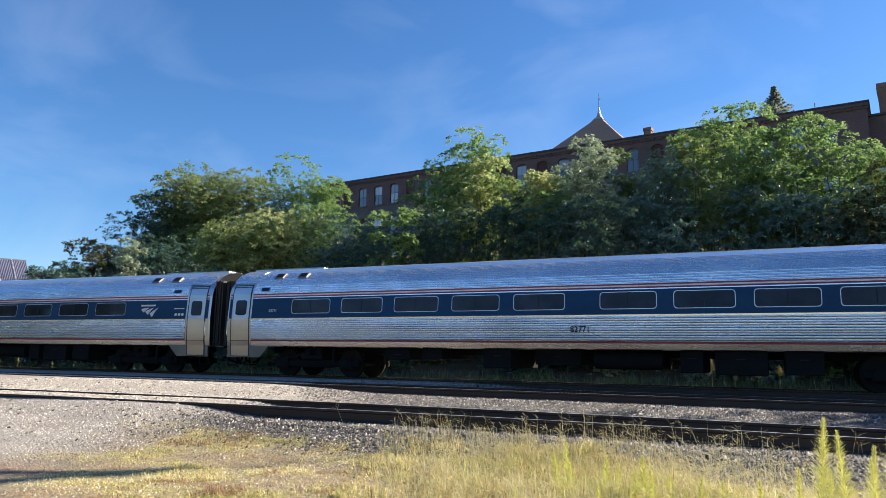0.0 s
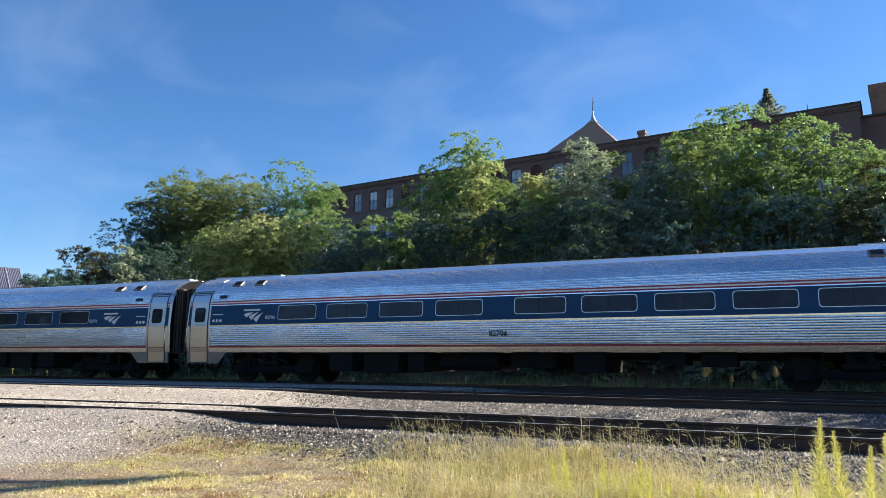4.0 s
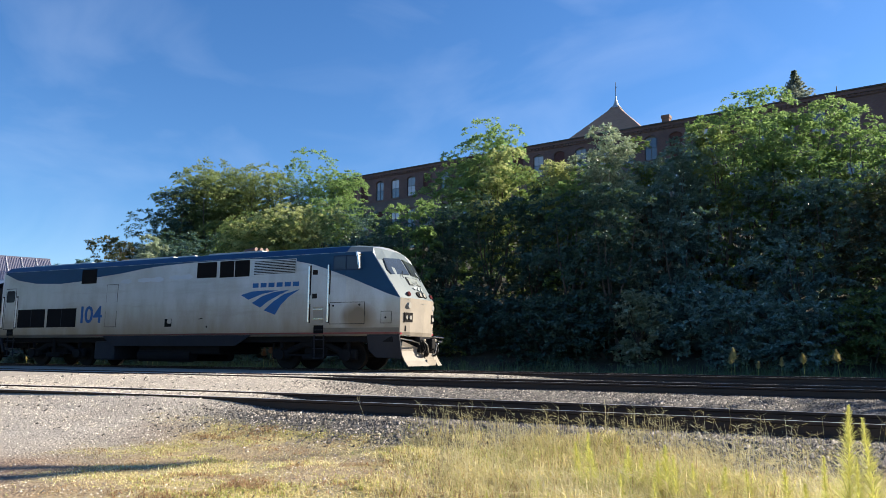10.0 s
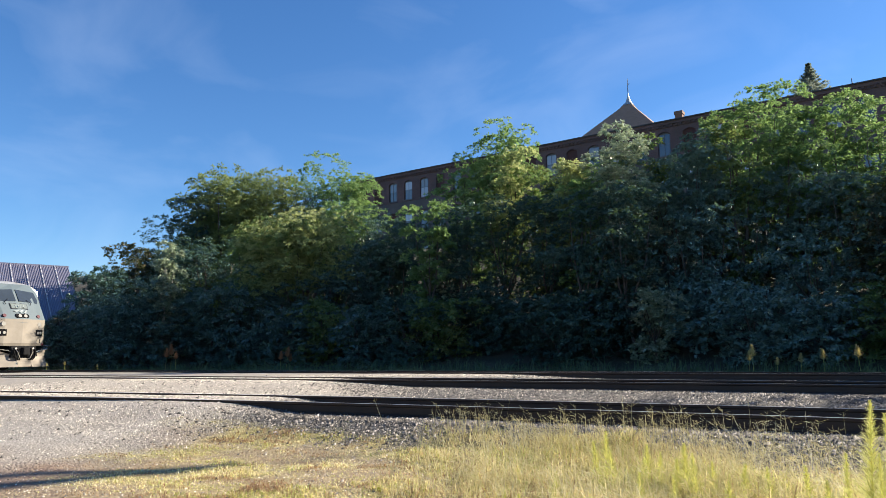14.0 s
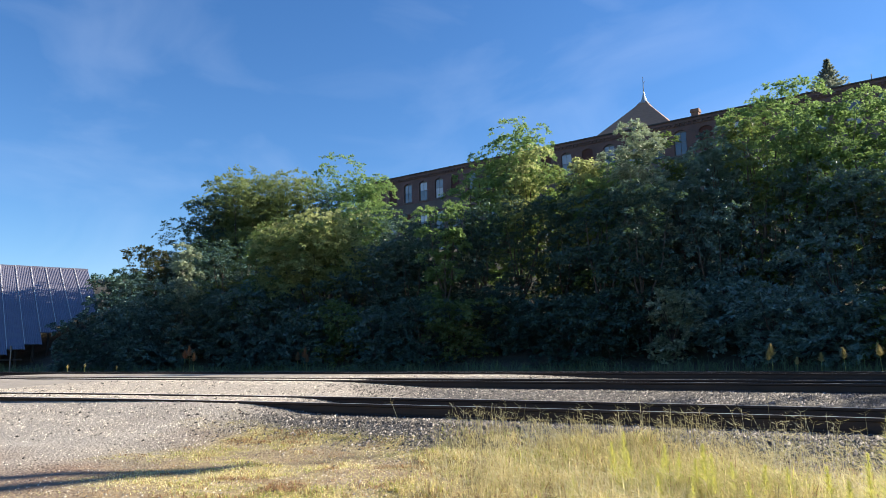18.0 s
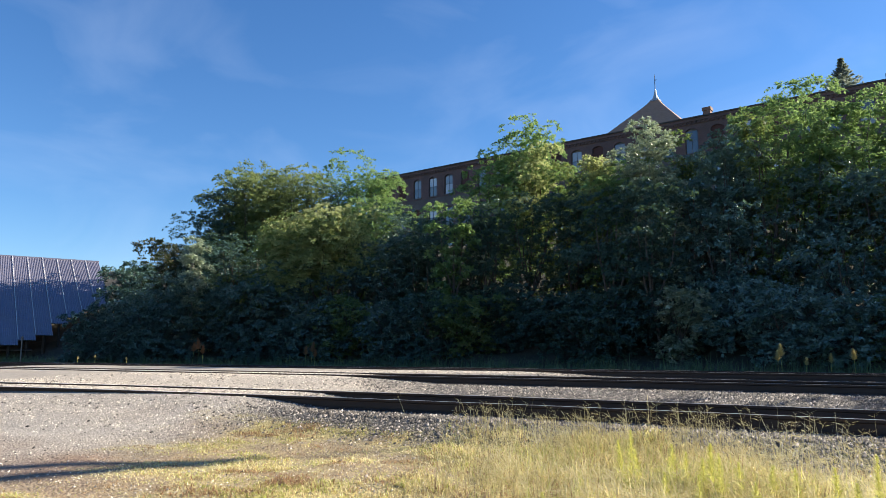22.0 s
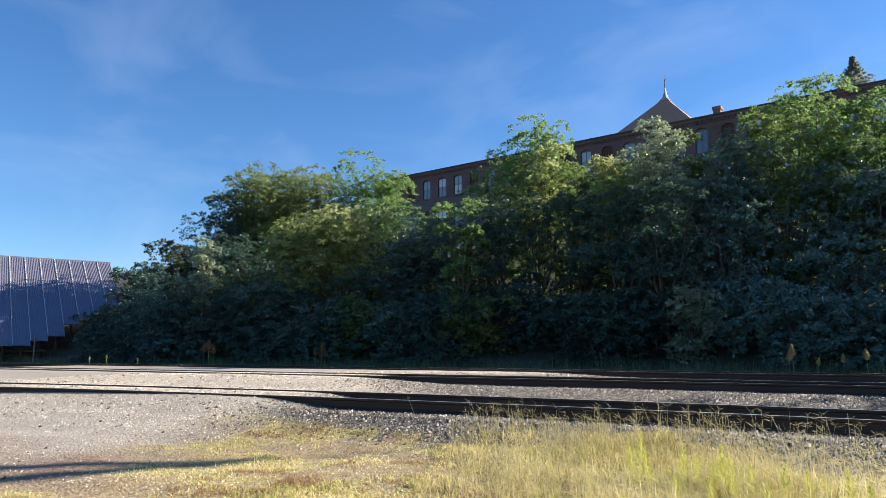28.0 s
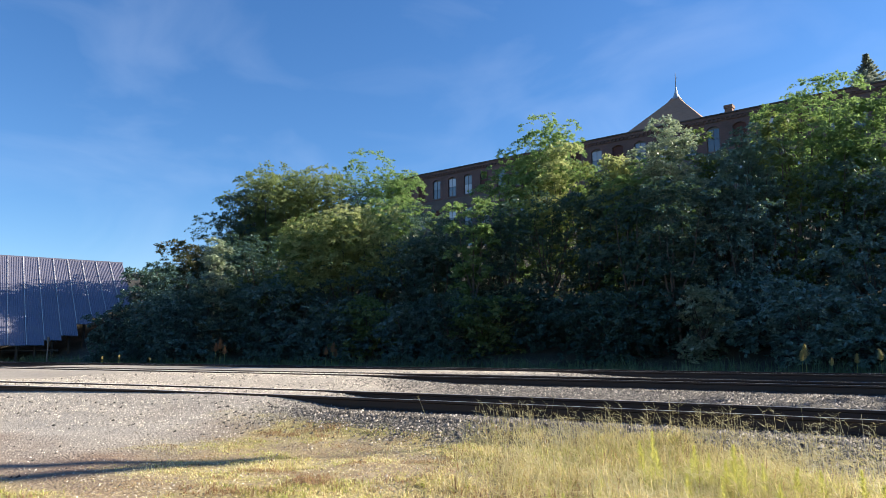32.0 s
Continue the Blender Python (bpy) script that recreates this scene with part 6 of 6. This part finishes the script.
    for q, y in enumerate((-0.35, -0.15, 0.05)):
        rod(bm, (13.2 + 0.12 * q - C, y, 4.5), (13.75 + 0.1 * q - C, y, 4.52), 0.05, 0.10, 10)
        rod(bm, (13.3 + 0.12 * q - C, y, 4.38), (13.3 + 0.12 * q - C, y, 4.5), 0.03)
    part("horn", bm, plain("horn_brown", (0.10, 0.05, 0.04), 0.6), ob)
    for x in (16.8, 18.3):
        bm = bmesh.new()
        rod(bm, (x - C, -0.4, 4.36), (x - C, -0.4, 4.58), 0.02, 0.012)
        part("antenna", bm, M_DARK, ob)
    truck_engine(ob, 4.0)
    truck_engine(ob, 17.12)
    return ob


engine = make_engine()
for ob, r, sign in ((coach_a, 0.457, 1), (coach_b, 0.457, 1), (coach_c, 0.457, -1), (engine, 0.508, 1)):
    wheels_of(ob, r, sign)


# ---- grass, weeds and stones ----
def blades(name, x, y, z, height, mat, rng, wide=0.0030, lean=1.7):
    n = len(x)
    a = rng.random(n) * 6.283
    d = np.stack([np.cos(a), np.sin(a), np.zeros(n)], 1)
    s = np.stack([-np.sin(a), np.cos(a), np.zeros(n)], 1) * (wide * (0.6 + 0.8 * rng.random(n)))[:, None]
    p0 = np.stack([x, y, z - 0.01], 1)
    k = lean * rng.random(n)
    up = np.array([0, 0, 1.0])
    p1 = p0 + up * (height * 0.55)[:, None] + d * (height * k * 0.25)[:, None]
    p2 = p0 + up * (height * (1 - 0.25 * k))[:, None] + d * (height * k)[:, None]
    q1 = np.stack([p0 - s, p0 + s, p1 + s * 0.8, p1 - s * 0.8], 1)
    q2 = np.stack([p1 - s * 0.8, p1 + s * 0.8, p2 + s * 0.12, p2 - s * 0.12], 1)
    return quads_object(name, np.stack([q1, q2], 1), mat, 4)


def make_grass():
    rng = np.random.default_rng(4)
    n = 470000
    r = 4.8 + 8.8 * rng.random(n) ** 0.8
    a = np.radians(-44 + 86 * rng.random(n))
    x, y = r * np.sin(a), r * np.cos(a)
    z, m, s, v = lie(x, y)
    g, dense = meadow(x, y, v)
    tuft = 0.25 + 0.75 * ease(lumps(x * 2.3 + 5, y * 2.1) + 0.5 * lumps(x * 6, y * 6.5), -0.35, 0.3)
    keep = rng.random(n) < np.clip(g, 0.0, 1) * np.maximum(tuft, 0.8 * dense) * 0.75
    x, y, z, v, g, dense, tuft = x[keep], y[keep], z[keep], v[keep], g[keep], dense[keep], tuft[keep]
    k = len(x)
    h = (0.022 + 0.035 * g + dense * (0.11 + 0.13 * ease(v, 13.4, 15.5)) * (0.55 + 0.6 * tuft)) * (0.35 + 1.0 * rng.random(k))
    low = rng.random(k) < 0.38
    h = np.where(low, 0.02 + 0.45 * h, h)
    green = np.clip(0.20 + 0.45 * ease(lumps(x * 0.8 + 1, y * 0.9 + 4) + 0.4 * lumps(x * 3, y * 3.4), -0.2, 0.45) + 0.25 * ease(v, 17.5, 19) * (1 - ease(x, -4.5, -2.5)), 0, 0.9)
    pale = rng.random(k) > green
    rust = (1 - dense) * ease(lumps(x * 1.1 + 7, y * 1.6 + 2) + 0.6 * lumps(x * 3.3, y * 2.9 + 1), 0.0, 0.45) * 0.95
    rust = rng.random(k) < np.maximum(rust, 0.13)
    for name, sel, mat, lb in (("russet_grass", rust, M_GRASS_RUSSET, "reddish-brown dead grass beside the gravel"), ("green_grass", ~pale & ~rust, M_GRASS_GREEN, "yellow-green grass beside the gravel"), ("dry_grass", pale & ~rust, M_GRASS, "dry straw-coloured grass beside the gravel")):
        tagged(blades(name, x[sel], y[sel], z[sel], h[sel], mat, rng, 0.0042, 2.3), lb, "grass", kind="stuff")
    # thin stalks with forked heads that stand over the grass and before the siding
    n = 42000
    r = 5.0 + 6.4 * rng.random(n)
    a = np.radians(-8 + 44 * rng.random(n))
    x, y = r * np.sin(a), r * np.cos(a)
    z, m, s, v = lie(x, y)
    g, dense = meadow(x, y, v)
    edge = ease(v, 12.9, 13.3) * (1 - ease(v, 13.9, 14.6)) * ease(x, -0.6, 0.4) * (1 - ease(x, 3.4, 4.6))
    keep = rng.random(n) < (0.26 * dense + 0.17 * edge) * (0.4 + 0.6 * ease(lumps(x * 2, y * 2), -0.2, 0.3))
    x, y, z = x[keep], y[keep], z[keep]
    k = len(x)
    h = 0.10 + 0.30 * rng.random(k) ** 1.3
    lean = np.stack([rng.normal(size=k) * 0.22, rng.normal(size=k) * 0.22, np.ones(k)], 1) * h[:, None]
    foot = np.stack([x, y, z], 1)
    tip = foot + lean
    s = np.array([0.0019, 0.0008, 0])
    q = [np.stack([foot - s, foot + s, tip + s * 0.7, tip - s * 0.7], 1)]
    for f in range(5):
        d = np.stack([rng.normal(size=k), rng.normal(size=k), 0.2 + 0.9 * rng.random(k)], 1)
        d *= (0.035 + 0.04 * rng.random(k) + 0.05 * (f < 3))[:, None] / np.linalg.norm(d, axis=1)[:, None]
        o = tip - lean * (0.12 * rng.random(k))[:, None]
        e = np.array([0.0012, 0.0005, 0.0016])
        q.append(np.stack([o, o + d * 0.5 + e, o + d, o + d * 0.5 - e], 1))
    tagged(quads_object("seed_stalks", np.concatenate(q), M_GRASS, 4), "thin dry stalks with forked seed heads", "grass", kind="stuff")
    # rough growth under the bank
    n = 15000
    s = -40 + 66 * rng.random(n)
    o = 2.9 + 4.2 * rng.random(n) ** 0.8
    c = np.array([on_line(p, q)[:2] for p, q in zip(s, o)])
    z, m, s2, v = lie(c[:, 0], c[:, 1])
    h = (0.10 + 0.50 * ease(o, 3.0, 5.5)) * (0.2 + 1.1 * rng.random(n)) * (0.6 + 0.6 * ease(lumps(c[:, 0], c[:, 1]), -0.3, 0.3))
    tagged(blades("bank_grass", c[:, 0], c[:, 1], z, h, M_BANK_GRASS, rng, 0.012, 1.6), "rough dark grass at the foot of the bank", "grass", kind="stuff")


def make_weed(x, y, h, bushy, label, seed, plume=None, name="weed"):
    rng = np.random.default_rng(seed)
    z = float(lie(np.array([x]), np.array([y]))[0][0])
    ob = tagged(empty(name, pose(x, y, z)), label, "weed", "weeds in the grass" if plume is None else "plumed weeds")
    bm = bmesh.new()
    tip = (rng.normal() * 0.05 * h, rng.normal() * 0.05 * h, h)
    rod(bm, (0, 0, -0.02), tip, 0.006, 0.003, 5)
    part("stem", bm, M_WEED, ob)
    n = int((760 if plume is None else 500) * h * bushy)
    t = rng.random(n) ** 0.8 if plume is None else 0.62 + 0.38 * rng.random(n)
    a = rng.random(n) * 6.283
    p = np.stack([tip[0] * t, tip[1] * t, h * (0.08 + 0.92 * t)], 1)
    reach = h * 0.135 * bushy * (1.04 - t ** 1.1) * (0.35 + 0.9 * rng.random(n)) + 0.012 if plume is None else 0.02 + 0.17 * h * np.clip((1.03 - t) / 0.41, 0, 1) ** 0.8 * (0.3 + 0.9 * rng.random(n))
    d = np.stack([np.cos(a), np.sin(a), 0.25 + 0.8 * rng.random(n)], 1)
    d /= np.linalg.norm(d, axis=1)[:, None]
    s = np.cross(d, np.array([0, 0, 1.0])) * (0.0034 if plume is None else 0.010)
    e = p + d * (reach * (0.5 + 0.8 * rng.random(n)))[:, None]
    mid_ = (p + e) / 2
    q = np.stack([p, mid_ + s, e, mid_ - s], 1)
    quads_object("foliage", q, plume or M_WEED, 4, ob)
    return ob


def make_stones():
    """Loose ballast lying on the bed."""
    rng = np.random.default_rng(9)
    oct_v = np.array([[1, 0, -0.45], [-1, 0, -0.45], [0, 1, -0.45], [0, -1, -0.45], [0, 0, 0.75]], float)
    oct_f = np.array([[0, 2, 4], [2, 1, 4], [1, 3, 4], [3, 0, 4]])
    n = 330000
    r = 7.0 + 17 * rng.random(n) ** 1.25
    a = np.radians(-44 + 84 * rng.random(n))
    x, y = r * np.sin(a), r * np.cos(a)
    z, m, s, v = lie(x, y)
    g, dense = meadow(x, y, v)
    chance = ease(v, -2.6, -1.8) * (1 - g) * (1 - ease(v + 0.6 * lumps(x, y), 13.6, 15.5) * 0.88) * (1 - 0.8 * ease(x + lumps(x, y), -5.0, -3.0) * ease(v, 13.4, 14.1))
    chance = np.maximum(chance, 0.16 * ease(v, 13.3, 14.2) * (1 - dense) * ease(lumps(x * 1.9 + 3, y * 1.7), -0.4, 0.3))
    keep = rng.random(n) < chance * np.where(m > 0.5, 0.62, 0.50)
    x, y, z, r, m, v = x[keep], y[keep], z[keep], r[keep], m[keep], v[keep]
    # Pale share drops to the right: sun and shade painted onto the ballast.
    pale = rng.random(len(x)) < np.clip(np.maximum.reduce([m, ease(v, 13.6, 14.4), 0.62 * (1 - ease(x + lumps(x, y), -1.0, 5.5)) * ease(v, 1.5, 2.5) * (1 - ease(v, 9.5, 11.5))]), 0.05, 0.97)
    for name, sel, mat, lb, small in (("ballast_stones", ~pale, M_STONE, "loose brown-grey ballast between the rails", 1.0), ("pad_gravel", pale, M_STONE_PALE, "pale crushed gravel of the level yard, and ballast painted sunlit", 0.47)):
        xs, ys, zs, rs = x[sel], y[sel], z[sel], r[sel]
        n = len(xs)
        size = (0.011 + 0.019 * rng.random(n) ** 1.6) * (0.85 + 0.022 * rs) * small
        jit = 0.5 + 1.0 * rng.random((n, 5, 3))
        ang = rng.random(n) * 6.283
        ca, sa = np.cos(ang), np.sin(ang)
        p = oct_v[None] * jit * size[:, None, None]
        p[:, :, 2] *= 0.85
        px = p[:, :, 0] * ca[:, None] - p[:, :, 1] * sa[:, None] + p[:, :, 2] * 0.5
        py = p[:, :, 0] * sa[:, None] + p[:, :, 1] * ca[:, None]
        pts = np.stack([px + xs[:, None], py + ys[:, None], p[:, :, 2] + zs[:, None] + size[:, None] * 0.25], 2)
        verts = pts.reshape(-1, 3).astype(np.float32)
        faces = (oct_f[None] + (np.arange(n) * 5)[:, None, None]).reshape(-1, 3)
        me = bpy.data.meshes.new(name)
        me.vertices.add(len(verts))
        me.vertices.foreach_set("co", verts.ravel())
        me.loops.add(faces.size)
        me.loops.foreach_set("vertex_index", faces.ravel().astype(np.int32))
        me.polygons.add(len(faces))
        me.polygons.foreach_set("loop_start", np.arange(0, faces.size, 3, dtype=np.int32))
        me.materials.append(mat)
        me.update()
        tagged(new(name, me), lb, "gravel", kind="stuff")


make_grass()
make_stones()

WEED = "tall yellow-green goldenrod in the dry grass"
for i, (az, r, h, bushy) in enumerate(((26.9, 5.6, 0.98, 1.7), (28.7, 5.5, 0.90, 1.6), (31.2, 5.3, 0.92, 1.5), (29.9, 5.9, 0.80, 1.7), (27.6, 5.2, 0.70, 1.6), (32.6, 5.6, 0.85, 1.7), (25.6, 5.9, 0.6, 1.6), (30.6, 4.9, 0.80, 1.5), (34.0, 5.2, 0.95, 1.6))):
    make_weed(r * math.sin(radians(az)), r * math.cos(radians(az)), h, bushy, WEED, 500 + i, name="goldenrod")
rng = random.Random(21)
for i, (az, r, tall) in enumerate(((9.5, 6.9, 0.60), (9.0, 7.1, 0.48), (10.1, 6.8, 0.44), (12.6, 6.6, 0.52), (13.3, 6.5, 0.46), (12.1, 6.7, 0.4), (15.2, 6.4, 0.54), (15.9, 6.2, 0.48), (14.6, 6.5, 0.42), (12.0, 5.8, 0.4), (14.4, 5.6, 0.42), (17.2, 6.1, 0.44), (19.0, 6.2, 0.42), (21.0, 6.0, 0.45), (3.0, 5.7, 0.26), (1.6, 6.0, 0.24), (23.4, 5.9, 0.5), (5.6, 6.4, 0.3), (18.2, 5.5, 0.4), (24.6, 5.5, 0.46))):
    make_weed(r * math.sin(radians(az)), r * math.cos(radians(az)), tall, rng.uniform(1.9, 2.6), "small yellow-green weed in the dry grass", 540 + i)
M_PLUME = leaf("plume", (0.42, 0.36, 0.16), (0.60, 0.52, 0.25), (0.78, 0.70, 0.38), 0.4, (0.75, 0.66, 0.32))
M_RUST = leaf("rusty_stalk", (0.30, 0.15, 0.10), (0.44, 0.23, 0.15), (0.55, 0.33, 0.22), 0.3)
for i, (az, r, h, mat) in enumerate(((20.3, 26.2, 1.15, M_PLUME), (20.0, 26.0, 0.95, M_PLUME), (23.4, 26.0, 0.85, M_PLUME), (24.9, 25.8, 1.0, M_PLUME), (27.1, 25.7, 1.1, M_PLUME), (21.8, 26.2, 0.7, M_PLUME), (-23.9, 36.2, 1.2, M_RUST), (-23.5, 36.0, 1.4, M_RUST), (-23.2, 36.1, 1.1, M_RUST), (-15.6, 33.2, 1.1, M_RUST), (-15.2, 33.0, 1.3, M_RUST), (-14.9, 33.1, 1.0, M_RUST), (-30.5, 39.5, 0.45, M_PLUME), (-31.6, 39.6, 0.4, M_PLUME), (-28.4, 38.8, 0.4, M_PLUME))):
    make_weed(r * math.sin(radians(az)), r * math.cos(radians(az)), h, 1.6, "pale plumed weed at the foot of the bank" if mat is M_PLUME else "rust-brown dry stalks at the foot of the bank", 600 + i, mat, "plumed_weed")


def make_post():
    """A slim pale post by the main track, before the shed."""
    ob = tagged(empty("marker_post", pose(-27.6, 39.3, -0.35)), "slim pale metal marker post beside the main track", "post")
    bm = bmesh.new()
    rod(bm, (0, 0, -0.3), (0, 0, 1.75), 0.04, 0.035, 8)
    part("pole", bm, M_SKIRT, ob)
    bm = bmesh.new()
    box(bm, -0.07, 0.07, -0.02, 0.02, 1.45, 1.72, 0.006)
    part("marker_plate", bm, M_SASH, ob)


make_post()


def make_shadow_mast():
    """An unseen mast, made up to cast the long forked shadow over the gravel and grass."""
    ob = tagged(empty("mast", pose(23.52, 16.85, -0.5)), "unseen forked mast, added to cast the long forked shadow", "mast")
    bm = bmesh.new()
    rod(bm, (0, 0, -0.5), (0, 0, 14.4), 0.05, 0.045, 10)
    part("shaft", bm, M_GREY, ob)
    bm = bmesh.new()
    rod(bm, (0, 0, 14.35), (0, 0, 19.2), 0.13, 0.27, 10)
    part("upright_arm", bm, M_TIE, ob)
    bm = bmesh.new()
    rod(bm, (0, 0, 14.35), (0.87, -2.4, 19.0), 0.14, 0.36, 10)
    part("leaning_arm", bm, M_TIE, ob)


make_shadow_mast()


# ---- what moves ----
def travelled(t):
    """Metres along the line of the middle coach's centre: it slows a little on the way."""
    c = min(t, 16.0)
    s = -2.53753522e-4 * c ** 4 + 9.54192675e-3 * c ** 3 - 4.18357974e-2 * c * c - 6.88399421 * c + 4.65464
    return s - (t - c) * 5.04


def motions():
    for ob, shift, back in ((coach_a, -26.0, 0), (coach_b, 0.0, 0), (coach_c, 26.0, 180), (engine, 49.5, 0)):
        rows = []
        for i in range(65):
            t = i * 0.5
            x, y, a = on_line(travelled(t) + shift)
            rows.append((t, pose(x, y, 0, 0, 0, math.degrees(a) + back)))
        walk(ob, rows)
    for w, x, r, sign in WHEELS:
        walk(w, [(i * 0.1, pose(x, 0, r, 0, math.degrees(sign * (travelled(i * 0.1) - travelled(0)) / r), 0)) for i in range(321)])


motions()
